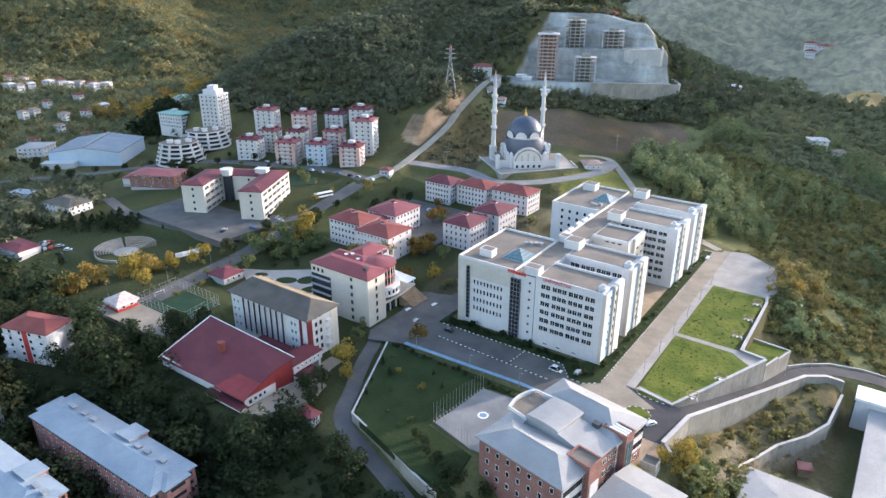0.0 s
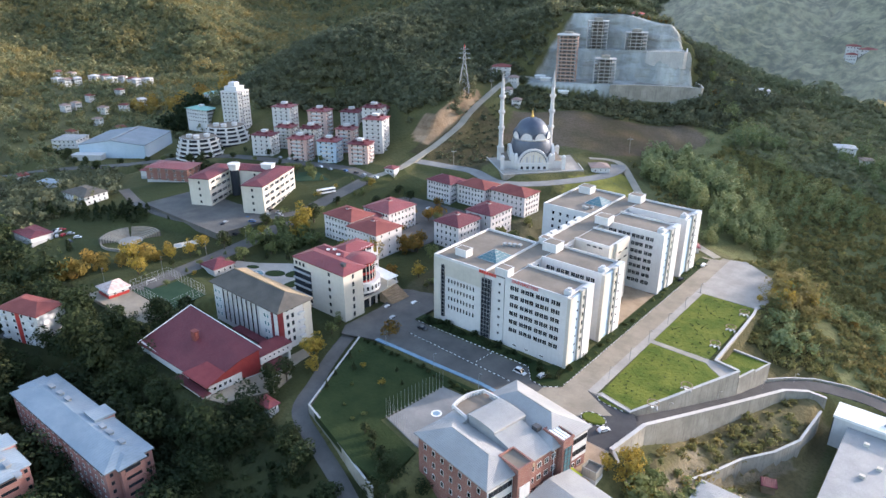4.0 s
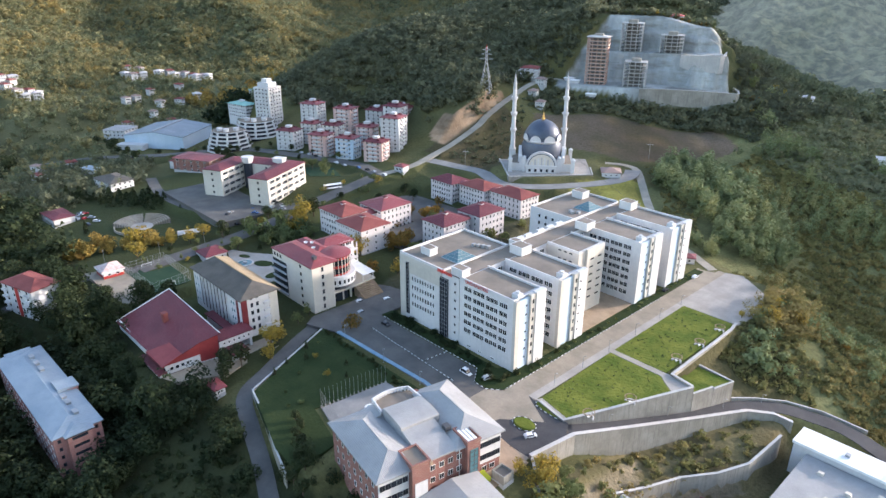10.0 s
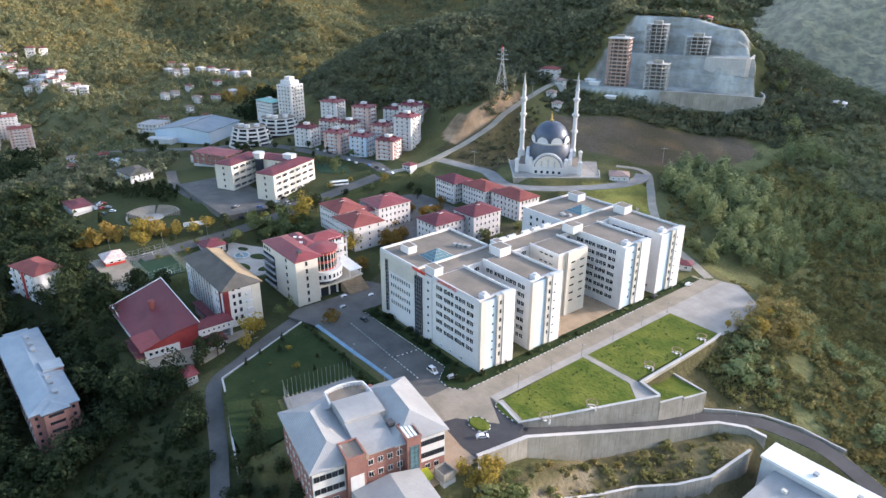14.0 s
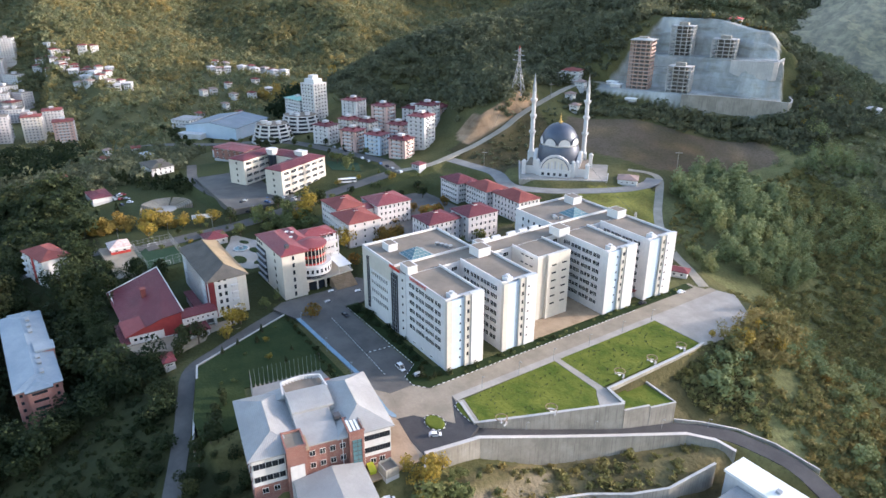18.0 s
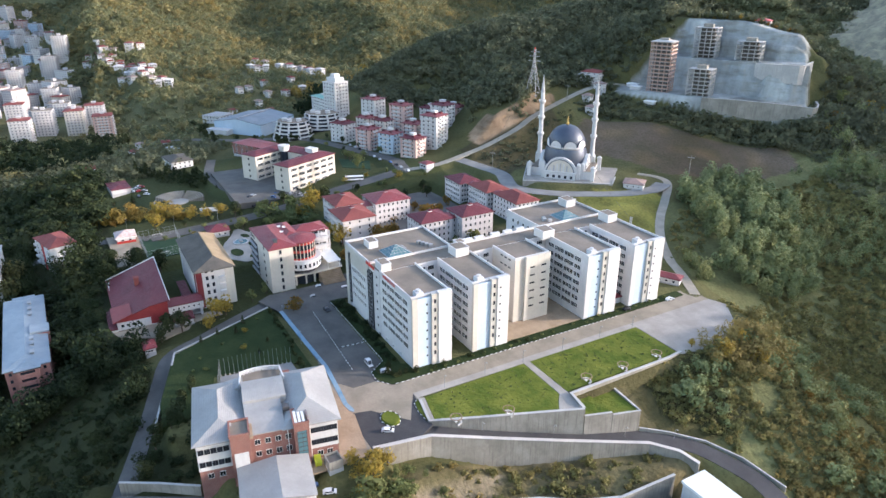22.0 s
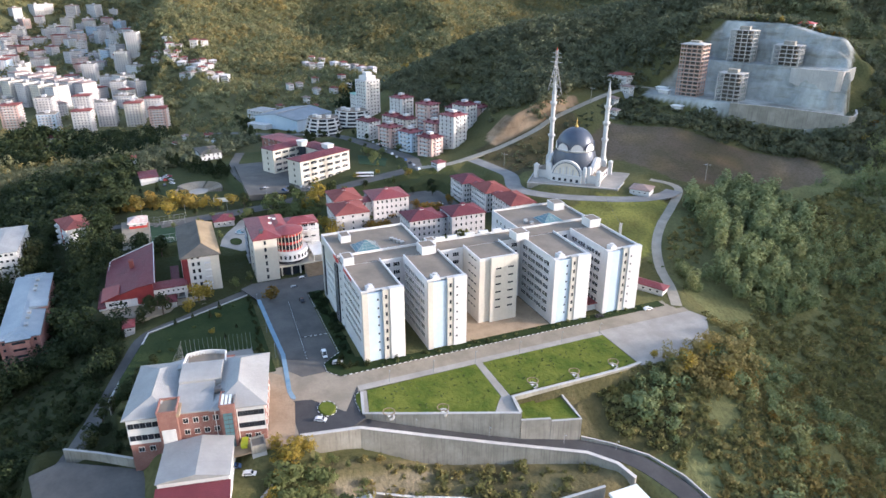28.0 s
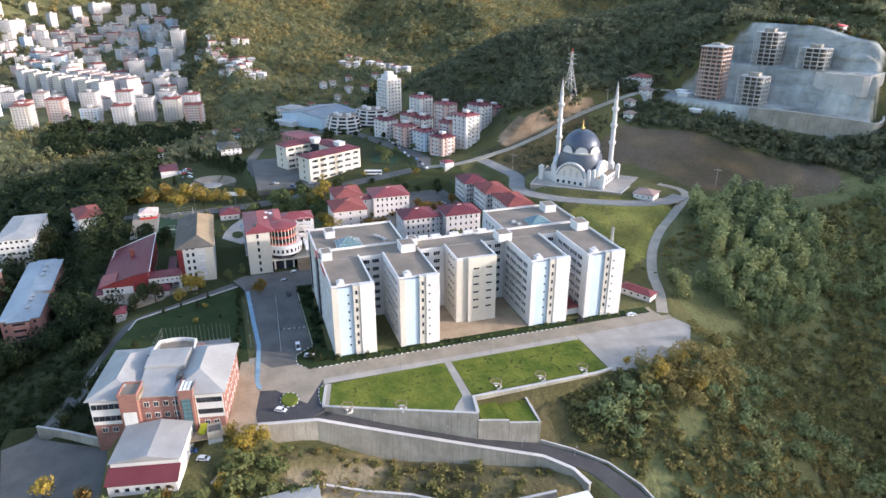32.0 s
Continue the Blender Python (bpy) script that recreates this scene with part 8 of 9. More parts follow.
# long stepped rows behind them
for k in range(7):
    town_site(-848 - 20 * k, 40 - 19 * k, 30, 16, 22, 44, True, "cream" if k % 2 else "rose_white", "flat", "pale block of a long stepped row")
for k in range(6):
    town_site(-884 - 20 * k, 70 - 18 * k, 27, 16, 22, 44, False, "rose_white", "roof_brown", "pale block of a long stepped row")
for x, y, h in ((-1000, 70, 30), (-1026, 116, 33), (-1050, 134, 33), (-958, 94, 21), (-940, 62, 21), (-900, 110, 18)):
    town_site(x, y, h, 22 if h > 30 else 18, 18, -12, True, "white", "flat", "tall white town tower block" if h > 30 else None)
for k in range(900):
    x = town.uniform(-1640, -800)
    y = town.uniform(-330, 130) - 0.12 * (x + 800)
    if len(TOWN_SITES) > 185 or ground(x, y) > 62 or y > 140 + 0.05 * (x + 1000) or town.random() < 0.5 * blotch(x, y, 0.03):
        continue
    town_site(x, y, town.uniform(11, 20) if x > -1250 else town.uniform(14, 27), town.choice([16, 19, 23, 28]), town.choice([15, 18, 22]), town.choice([-12, 40, 30, -8]))
for x, y, w in ((-672, 52, 24), (-634, 42, 20), (-610, 56, 26)):
    simple_block("low_hall", x - w / 2, x + w / 2, y - 5, y + 5, ground(x, y), ground(x, y) + 5, "low hall with a dark red roof below the town", "building", rot=62, roof="roof_maroon", rise=1.8, group="low halls", win={"S": (5, 1.4, 1.2), "E": (2, 1.2, 1.2)}, base_drop=8)
HAMLET = [(-990, 176, 13), (-969, 184, 14), (-948, 180, 12), (-930, 186, 13), (-924, 200, 12), (-905, 196, 13), (-886, 205, 12), (-868, 216, 13), (-884, 236, 12), (-866, 198, 14), (-846, 206, 13), (-834, 226, 12), (-826, 246, 11), (-1009, 170, 15), (-910, 214, 11),
          (-973, 220, 13), (-940, 388, 13), (-906, 373, 11), (-892, 392, 10), (-895, 414, 11), (-868, 425, 10), (-849, 442, 11), (-836, 456, 10), (-764, 333, 9), (-738, 350, 9)]
HAMLET += [(-735, 372, 9), (-740, 396, 10), (-790, 360, 9), (-800, 400, 9), (-690, 294, 9), (-710, 330, 8), (-660, 330, 9), (-560, 200, 9), (-590, 180, 8), (-540, 170, 9), (-480, 130, 9)]
HAMLET += [(x + town.uniform(-9, 9), y + town.choice([-13, 13]), s_ - town.uniform(0, 3)) for x, y, s_ in HAMLET[:24]]
for i, (x, y, s_) in enumerate(HAMLET):
    z_ = min(ground(x - s_ / 2, y), ground(x + s_ / 2, y), ground(x, y - s_ / 2))
    hgt = 9.5 if s_ > 12 else 7.5 if s_ > 9 else 6
    simple_block("valley_house", x - s_ / 2, x + s_ / 2, y - s_ * 0.42, y + s_ * 0.42, z_, z_ + hgt + 2, "white hillside house with a red roof" if s_ > 10 else "small white valley house with a red roof", "house", rot=town.uniform(-25, 35), roof=town.choice(["roof_tile", "roof_brown", "roof_tile", "rose_white"]), rise=1.6, group="valley houses", win={"S": (2, 1.5, 1.4), "E": (3, 1.5, 1.4)}, base_drop=8)
for x, y, s_, z_ in ((-111, 863, 13, 60), (-96, 858, 16, 58), (-108, 846, 10, 53)):
    simple_block("mountain_house", x - s_ / 2, x + s_ / 2, y - s_ * 0.4, y + s_ * 0.4, z_, z_ + 10, "pale mountain house above the valley", "house", rot=10, roof="roof_tile", rise=1.8, group="mountain houses", win={"S": (4, 1.1, 1.3)}, base_drop=14)


# ---- vehicles ----
def make_car(paint, label, length=4.3, height=1.45, category="car", name="car"):
    t = thing(name, 0, 0, -60, 0, label, category, "parked cars")
    L, W = length / 2, 0.88
    body = Shape()
    prof = [(-L, 0.35), (L, 0.35), (L, 0.72), (L * 0.62, 0.86), (L * 0.28, height - 0.03), (-L * 0.55, height), (-L * 0.93, 0.95), (-L, 0.8)]
    body.solid([(x, -W, z) for x, z in prof], [(x, W, z) for x, z in prof])
    part("body", body, [paint], t)
    glass = [(L * 0.56, 0.9), (L * 0.27, height - 0.09), (-L * 0.53, height - 0.07), (-L * 0.84, 0.97)]
    g = Shape()
    g.solid([(x, -W - 0.01, z) for x, z in glass], [(x, W + 0.01, z) for x, z in glass])
    part("window", g, ["glass_dark"], t)
    part("windscreen", Shape().poly([(L * 0.61, -W * 0.9, 0.9), (L * 0.61, W * 0.9, 0.9), (L * 0.3, W * 0.85, height - 0.02), (L * 0.3, -W * 0.85, height - 0.02)]), ["glass_dark"], t)
    for sx in (-0.62, 0.62):
        for sy in (-1, 1):
            w = Shape()
            aa = [2 * math.pi * i / 14 for i in range(14)]
            w.solid([(sx * L + 0.33 * math.cos(a), sy * W - 0.1, 0.33 + 0.33 * math.sin(a)) for a in aa], [(sx * L + 0.33 * math.cos(a), sy * W + 0.06, 0.33 + 0.33 * math.sin(a)) for a in aa])
            part("wheel", w, ["black_paint"], t)
    part("bumper", Shape().box(L - 0.05, L + 0.06, -W * 0.95, W * 0.95, 0.36, 0.55), ["black_paint"], t)
    return t


CARS = {"w": make_car("car_white", "white parked hatchback car"), "b": make_car("car_black", "black parked saloon car"), "s": make_car("car_silver", "silver grey parked saloon car"),
        "r": make_car("car_red", "dark red parked car"), "u": make_car("car_blue", "dark blue parked car"), "v": make_car("car_white", "white parked delivery van", 5.4, 2.3, "van", "van")}
PLACES = [("w", -50.5, 196.5, 60), ("w", -163, 226, 75), ("b", -143.5, 209, 5), ("v", -92, 207.5, 0), ("s", -84, 211, 80), ("u", -41.5, 166, 80), ("w", -36, 170, 70), ("b", -76.5, 330, 88), ("w", -74, 355, 88),
          ("s", -161, 209, 85), ("w", -170, 215, 80), ("b", -200, 300, 10), ("w", -208, 306, 20), ("s", -232, 316, 70)]
vr = random.Random(3)
for k in range(16):
    PLACES.append((vr.choice("wbsru"), -300 + vr.uniform(-26, 14), 214 + vr.uniform(-3, 34), vr.choice([27, 117])))
for k in range(10):
    PLACES.append((vr.choice("wbsr"), -380 + vr.uniform(-4, 16), 152 + vr.uniform(0, 8), vr.uniform(0, 180)))
for k in range(10):
    PLACES.append((vr.choice("wbsu"), -284 - k * 11 + vr.uniform(-3, 3), 321 + 0.35 * k * (1 if k < 4 else -1), 172))
for kind, x, y, rz in PLACES:
    copy_thing(CARS[kind], pose(x, y, ground(x, y) + 0.12 if not (-152 < x < -74 and 190 < y < 213) else 0.08, 0, 0, rz))
for c in CARS.values():
    for o in list(c.children_recursive) + [c]:
        bpy.data.objects.remove(o)
bus = thing("city_bus", -291, 284, 12.6, 72, "white city bus on the campus road", "bus")
bus.location.z = ground(-288, 288) + 0.2
part("body", Shape().box(-6, 6, -1.25, 1.25, 0.4, 3.1), ["car_white"], bus)
part("window", Shape().box(-5.7, 5.9, -1.28, 1.28, 1.5, 2.6), ["glass_dark"], bus)
for sx in (-3.8, 3.6):
    for sy in (-1.1, 1.1):
        w = Shape()
        aa = [2 * math.pi * i / 14 for i in range(14)]
        w.solid([(sx + 0.5 * math.cos(a), sy - 0.2, 0.5 + 0.5 * math.sin(a)) for a in aa], [(sx + 0.5 * math.cos(a), sy + 0.2, 0.5 + 0.5 * math.sin(a)) for a in aa])
        part("wheel", w, ["black_paint"], bus)

# ---- woods, scrub and trees ----


def crown_template(n, size, shape, seed):
    """Loose leaf triangles filling an uneven crown of unit radius; z from 0 to 2."""
    r = np.random.default_rng(seed)
    lobes = r.normal(size=(7, 3)) * (0.42, 0.42, 0.36) + (0, 0, 1.05)
    if shape == "cone":
        zc = r.random(n) ** 0.8 * 2.2
        rad = (2.25 - zc) * 0.36 * (0.75 + 0.35 * r.random(n))
        an = r.random(n) * 6.283
        c = np.stack([rad * np.cos(an), rad * np.sin(an), zc], -1)
    else:
        k = r.integers(0, 7, n)
        d = r.normal(size=(n, 3))
        d /= np.linalg.norm(d, axis=1, keepdims=True)
        c = lobes[k] + d * (0.42 + 0.22 * r.random((n, 1)))
        if shape == "scrub":
            c[:, 2] = 0.1 + 0.62 * np.abs(c[:, 2] - 0.3)
        if shape == "slim":
            c[:, 2] = c[:, 2] * 1.15 - 0.1
            c[:, :2] *= 0.57
        if shape == "tall":
            c[:, 2] = c[:, 2] * 1.45 - 0.2
            c[:, :2] *= 0.72
    nrm = c - np.array((0, 0, 0.8))
    nrm = nrm / np.linalg.norm(nrm, axis=1, keepdims=True) + r.normal(size=(n, 3)) * 0.55
    nrm /= np.linalg.norm(nrm, axis=1, keepdims=True)
    a = np.cross(nrm, r.normal(size=(n, 3)))
    a /= np.linalg.norm(a, axis=1, keepdims=True)
    b = np.cross(nrm, a)
    s = size * (0.7 + 0.6 * r.random((n, 1)))
    tri = np.stack([c + a * s, c - 0.5 * a * s + 0.87 * b * s, c - 0.5 * a * s - 0.87 * b * s], 1)
    return tri


def leaf_mesh(name, tris, tint, material):
    """tris (n, 3, 3) with one tint for each triangle."""
    n = len(tris)
    me = bpy.data.meshes.new(name)
    me.vertices.add(3 * n)
    me.vertices.foreach_set("co", tris.reshape(-1).astype(np.float32))
    me.loops.add(3 * n)
    me.loops.foreach_set("vertex_index", np.arange(3 * n))
    me.polygons.add(n)
    me.polygons.foreach_set("loop_start", np.arange(0, 3 * n, 3))
    me.update(calc_edges=True)
    at = me.attributes.new("tint", "FLOAT", "POINT")
    at.data.foreach_set("value", np.repeat(tint, 3).astype(np.float32))
    me.materials.append(M[material])
    return me


def free_mask(x, y, margin=2.0):
    """Where plants may stand: off the roads, pads and buildings."""
    ok = np.ones(x.shape, bool)
    if margin < 0:
        return ok
    for x0, x1, y0, y1 in KEEP_CLEAR:
        ok &= ~((x > x0 - margin) & (x < x1 + margin) & (y > y0 - margin) & (y < y1 + margin))
    for k, (pts, width, _, rim) in ROADS.items():
        for p in LINES[k]:
            ok &= (x - p.x) ** 2 + (y - p.y) ** 2 > (width / 2 + margin) ** 2
    ok &= ~(inside(x, y, TOWN_RING) & (np.sin(x * 12.9898 + y * 78.233) * 43758.5453 % 1.0 > 0.3))
    s, d = quarry_axes(x, y)
    ok &= ~(in_quarry_cut(s, d) > 0.02) & ~((s > -10) & (s < 112) & (d > quarry_front(s) - 4) & (d < 66))
    return ok


def wood(name, ring, spacing, height, template, material, label, seed, density=1.0, vary=0.35, tint=(0.0, 1.0), clear=2.0, keep=None):
    """One mass of plants over a region, a plant every few metres."""
    r = np.random.default_rng(seed)
    xs, ys = [p[0] for p in ring], [p[1] for p in ring]
    gx0, gy0 = np.meshgrid(np.arange(min(xs), max(xs), spacing), np.arange(min(ys), max(ys), spacing))
    x = (gx0 + (r.random(gx0.shape) - 0.5) * spacing * 1.1).ravel()
    y = (gy0 + (r.random(gx0.shape) - 0.5) * spacing * 1.1).ravel()
    ok = inside(x, y, ring) & (r.random(x.shape) < density)
    if keep is not None:
        ok &= keep(x, y)
    x, y = x[ok], y[ok]
    ok = free_mask(x, y, clear)
    x, y = x[ok], y[ok]
    z = land(x, y)
    tris, tints = [], []
    temps = [crown_template(*template, seed=seed * 10 + k) for k in range(5)]
    pick = r.integers(0, 5, len(x))
    for k in range(5):
        m = pick == k
        n = int(m.sum())
        if not n:
            continue
        h = height * (1 + vary * r.normal(size=n)).clip(0.45, 1.8) / 2
        w = h * (0.95 + 0.3 * r.random(n))
        an = r.random(n) * 6.283
        t = temps[k]
        ca, sa = np.cos(an)[:, None, None], np.sin(an)[:, None, None]
        X = (t[None, :, :, 0] * ca - t[None, :, :, 1] * sa) * w[:, None, None] + x[m][:, None, None]
        Y = (t[None, :, :, 0] * sa + t[None, :, :, 1] * ca) * w[:, None, None] + y[m][:, None, None]
        Z = t[None, :, :, 2] * h[:, None, None] + z[m][:, None, None] - 0.2
        tris.append(np.stack([X, Y, Z], -1).reshape(-1, 3, 3))
        patch = blotch(x[m], y[m], 0.035, seed)
        tn = np.clip(tint[0] + (tint[1] - tint[0]) * (0.55 * r.random(n) ** 1.5 + 0.45 * patch), 0, 1)
        tints.append(np.repeat(tn, len(t)))
    tris, tints = np.concatenate(tris), np.concatenate(tints)
    ob = new(name, leaf_mesh(name, tris, tints, material))
    WOOD_COUNT.append((name, len(x), len(tris)))
    return tagged(ob, label, "woodland" if "scrub" not in name else "scrub", kind="stuff")


WOOD_COUNT = []
TOWN_RING = [(-690, 170), (-690, -60), (-1000, -240), (-1660, -360), (-1660, 40), (-1100, 140), (-930, 140)]
KEEP_CLEAR = [(-160, -38, 188, 372), (-160, -88, 146, 188), (-92, -40, 128, 192), (-52, -22, 136, 170), (-78, -22, 104, 140),
              (-228, -164, 106, 180), (-212, -150, 184, 234), (-252, -168, 238, 356), (-243, -162, 76, 97), (-236, -184, 50, 67),
              (-284, -234, 126, 168), (-246, -180, 372, 436), (-250, -212, 184, 236), (-372, -294, 204, 292), (-358, -308, 158, 200),
              (-592, -500, 236, 332), (2, 70, 205, 292), (-292, -264, 92, 114), (-320, -296, 330, 352), (-185, -164, 418, 438), (-420, -300, 318, 350), (-440, -345, 340, 410), (-480, -440, 280, 356), (-620, -596, 250, 275), (-160, -120, 262, 372)]
BIG = (640, 0.105, "round")
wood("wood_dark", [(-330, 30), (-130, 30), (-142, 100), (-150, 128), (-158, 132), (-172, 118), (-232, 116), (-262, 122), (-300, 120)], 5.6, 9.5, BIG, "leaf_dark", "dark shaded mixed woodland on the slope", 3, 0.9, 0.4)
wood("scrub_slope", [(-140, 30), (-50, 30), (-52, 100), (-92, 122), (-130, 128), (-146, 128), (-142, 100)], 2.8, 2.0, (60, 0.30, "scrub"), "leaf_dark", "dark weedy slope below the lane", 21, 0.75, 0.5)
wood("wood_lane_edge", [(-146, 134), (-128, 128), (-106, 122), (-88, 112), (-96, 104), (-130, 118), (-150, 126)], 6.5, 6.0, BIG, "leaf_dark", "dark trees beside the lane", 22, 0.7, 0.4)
wood("wood_plantation", [(-151, 441), (-166, 488), (-150, 512), (-117, 500), (-88, 478), (-66, 462), (-50, 440), (-62, 415), (-76, 404), (-88, 398), (-98, 404), (-114, 426)], 6.0, 11.0, (420, 0.10, "slim"), "leaf_grove", "green plantation of slender trees in the hollow", 4, 0.9, 0.30, (0.0, 0.9))
wood("wood_track_edge", [(-98, 384), (-86, 378), (-74, 386), (-84, 396), (-104, 398)], 5.0, 8.0, (420, 0.09, "slim"), "leaf_grove", "pale green trees beside the track", 54, 0.9, 0.3, (0.3, 1.0), 1.0)
wood("scrub_spur", [(-34, 300), (-18, 298), (-8, 308), (8, 314), (30, 315), (100, 330), (100, 420), (20, 430), (-20, 408), (-50, 388), (-62, 376), (-44, 362), (-36, 342), (-38, 326)], 1.9, 2.5, (54, 0.31, "scrub"), "leaf_scrub", "brown and olive scrub on the hillside", 5, 0.95, 0.45, (0.0, 1.0), 2.0, lambda x, y: (blotch(x, y, 0.10, 1.0) < 0.93) & ~((x > -14) & (x < 30) & (y < 330) & (blotch(x, y, 0.2, 2.0) < 0.45)))
wood("scrub_spur_bushes", [(-30, 306), (10, 318), (60, 330), (60, 420), (20, 428), (-20, 406), (-50, 386), (-44, 364), (-34, 342)], 4.6, 4.6, (190, 0.19, "round"), "leaf_grove", "tall bushes and young trees on the hillside", 55, 0.8, 0.4, (0.2, 1.0), 2.0, lambda x, y: blotch(x, y, 0.07, 3.0) > 0.42)
wood("scrub_bank", [(-38, 206), (-20, 205), (-8, 235), (-2, 262), (-8, 284), (-14, 280), (-26, 250)], 3.2, 2.6, (46, 0.34, "scrub"), "leaf_scrub", "weedy scrub below the retaining wall", 6, 0.6, 0.4)
wood("scrub_yard", [(-40, 186), (-20, 200), (6, 214), (6, 140), (-18, 112), (-22, 140), (-22, 172), (-30, 178)], 4.2, 6.0, (230, 0.19, "round"), "leaf_mid", "autumn bushes below the brick building", 8, 0.8, 0.4, (0.3, 1.0))
wood("wood_east_valley", [(-30, 440), (20, 430), (110, 420), (260, 480), (260, 760), (-120, 720), (-150, 640), (-130, 560), (-130, 520), (-160, 480), (-110, 470), (-60, 464)], 3.3, 3.6, (46, 0.33, "scrub"), "leaf_scrub", "hazel scrub on the far valley side", 9, 0.9, 0.5, (0.0, 0.8), 1.0, lambda x, y: y < 545)
# same scrub beyond y 545, in leaves coloured paler for haze
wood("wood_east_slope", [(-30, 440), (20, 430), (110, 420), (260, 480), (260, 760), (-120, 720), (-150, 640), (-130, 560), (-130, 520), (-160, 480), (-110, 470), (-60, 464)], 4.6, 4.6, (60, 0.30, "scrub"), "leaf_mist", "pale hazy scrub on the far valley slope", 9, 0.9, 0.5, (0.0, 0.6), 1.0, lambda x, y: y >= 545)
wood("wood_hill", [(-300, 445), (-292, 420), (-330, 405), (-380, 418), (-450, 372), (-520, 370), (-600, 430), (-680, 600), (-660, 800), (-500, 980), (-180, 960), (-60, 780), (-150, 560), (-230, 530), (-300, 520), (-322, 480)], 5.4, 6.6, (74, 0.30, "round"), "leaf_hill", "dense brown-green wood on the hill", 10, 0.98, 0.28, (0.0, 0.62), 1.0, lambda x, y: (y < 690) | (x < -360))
# same wood north of y 690, haze carried by its paler leaves
wood("wood_hill_rear", [(-300, 445), (-292, 420), (-330, 405), (-380, 418), (-450, 372), (-520, 370), (-600, 430), (-680, 600), (-660, 800), (-500, 980), (-180, 960), (-60, 780), (-150, 560), (-230, 530), (-300, 520), (-322, 480)], 5.4, 6.6, (74, 0.30, "round"), "leaf_far", "wood on the rear of the hill, leaves paled for haze", 10, 0.98, 0.28, (0.0, 0.5), 1.0, lambda x, y: (y >= 690) & (x >= -360))
wood("wood_hill_foot", [(-300, 545), (-225, 535), (-165, 575), (-140, 600), (-135, 560), (-165, 560), (-205, 522), (-240, 507), (-275, 472), (-292, 470), (-300, 510)], 4.5, 5.0, (40, 0.40, "scrub"), "leaf_hill", "scrub below the building terrace", 11, 0.95, 0.4, (0.0, 0.6), 1.0)
wood("scrub_field", [(-290, 380), (-262, 376), (-246, 400), (-240, 430), (-262, 440), (-285, 470), (-290, 440)], 3.6, 2.4, (30, 0.40, "scrub"), "leaf_hill", "thin scrub beside the hill road", 12, 0.7, 0.4, (0.0, 0.6))
wood("wood_valley", [(-300, 40), (-330, 30), (-700, -60), (-900, 150), (-960, 420), (-800, 640), (-660, 560), (-600, 430), (-520, 370), (-470, 290), (-500, 250), (-420, 215), (-380, 130), (-310, 120)], 7.0, 6.2, (64, 0.30, "round"), "leaf_hill", "orchards and trees of the valley floor", 13, 0.7, 0.4, (0.0, 0.7), 3.0, lambda x, y: (x > -560) & ~((x > -480) & (y < 140)))
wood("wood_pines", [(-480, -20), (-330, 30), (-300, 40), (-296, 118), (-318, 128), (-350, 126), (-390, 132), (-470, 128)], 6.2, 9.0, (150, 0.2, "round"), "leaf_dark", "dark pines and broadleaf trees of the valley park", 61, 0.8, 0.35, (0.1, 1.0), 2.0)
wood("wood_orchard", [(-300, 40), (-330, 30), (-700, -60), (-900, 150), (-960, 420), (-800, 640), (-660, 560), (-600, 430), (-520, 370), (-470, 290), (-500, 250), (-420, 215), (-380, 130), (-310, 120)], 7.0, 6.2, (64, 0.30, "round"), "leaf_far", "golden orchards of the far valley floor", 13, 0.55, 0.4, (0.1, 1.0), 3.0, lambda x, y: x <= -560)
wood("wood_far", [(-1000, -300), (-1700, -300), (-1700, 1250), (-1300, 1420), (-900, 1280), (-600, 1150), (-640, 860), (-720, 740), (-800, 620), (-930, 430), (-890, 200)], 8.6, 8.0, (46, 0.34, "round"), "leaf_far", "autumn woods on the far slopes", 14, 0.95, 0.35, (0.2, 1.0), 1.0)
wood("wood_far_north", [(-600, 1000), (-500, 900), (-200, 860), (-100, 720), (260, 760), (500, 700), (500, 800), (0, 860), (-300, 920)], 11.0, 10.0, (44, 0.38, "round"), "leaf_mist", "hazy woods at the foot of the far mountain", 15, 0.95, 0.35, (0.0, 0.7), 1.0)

wood("wood_conifer_row", [(-424, 162), (-418, 154), (-376, 176), (-348, 192), (-326, 208), (-330, 218), (-352, 207), (-380, 194)], 4.2, 5.5, (120, 0.2, "cone"), "leaf_dark", "close row of young dark conifers", 41, 0.75, 0.35, (0.0, 0.7), 0.5)
wood("wood_autumn_row", [(-334, 106), (-322, 104), (-300, 158), (-292, 178), (-300, 184), (-310, 164)], 4.6, 6.0, (300, 0.17, "round"), "leaf_autumn", "row of ochre autumn trees beside the road", 42, 0.85, 0.35)
wood("wood_road_green", [(-270, 214), (-258, 214), (-248, 236), (-262, 240), (-274, 232)], 5.0, 7.5, (330, 0.16, "round"), "leaf_mid", "green trees beside the campus road", 43, 0.8, 0.3, (0.0, 0.5), 1.0)
wood("scrub_block_hedge", [(-151, 214.6), (-93, 214.6), (-93, 219.4), (-151, 219.4)], 2.3, 2.6, (110, 0.24, "scrub"), "leaf_dark", "dark uneven hedge below the white block", 45, 0.8, 0.45, (0.0, 0.6), -1.0)
wood("wood_dark_clump", [(-600, 350), (-570, 344), (-556, 352), (-566, 372), (-596, 372)], 5.5, 13.0, (260, 0.18, "round"), "leaf_dark", "clump of dark trees beside the long block", 46, 0.95, 0.25, (0.0, 0.4), 0.0)
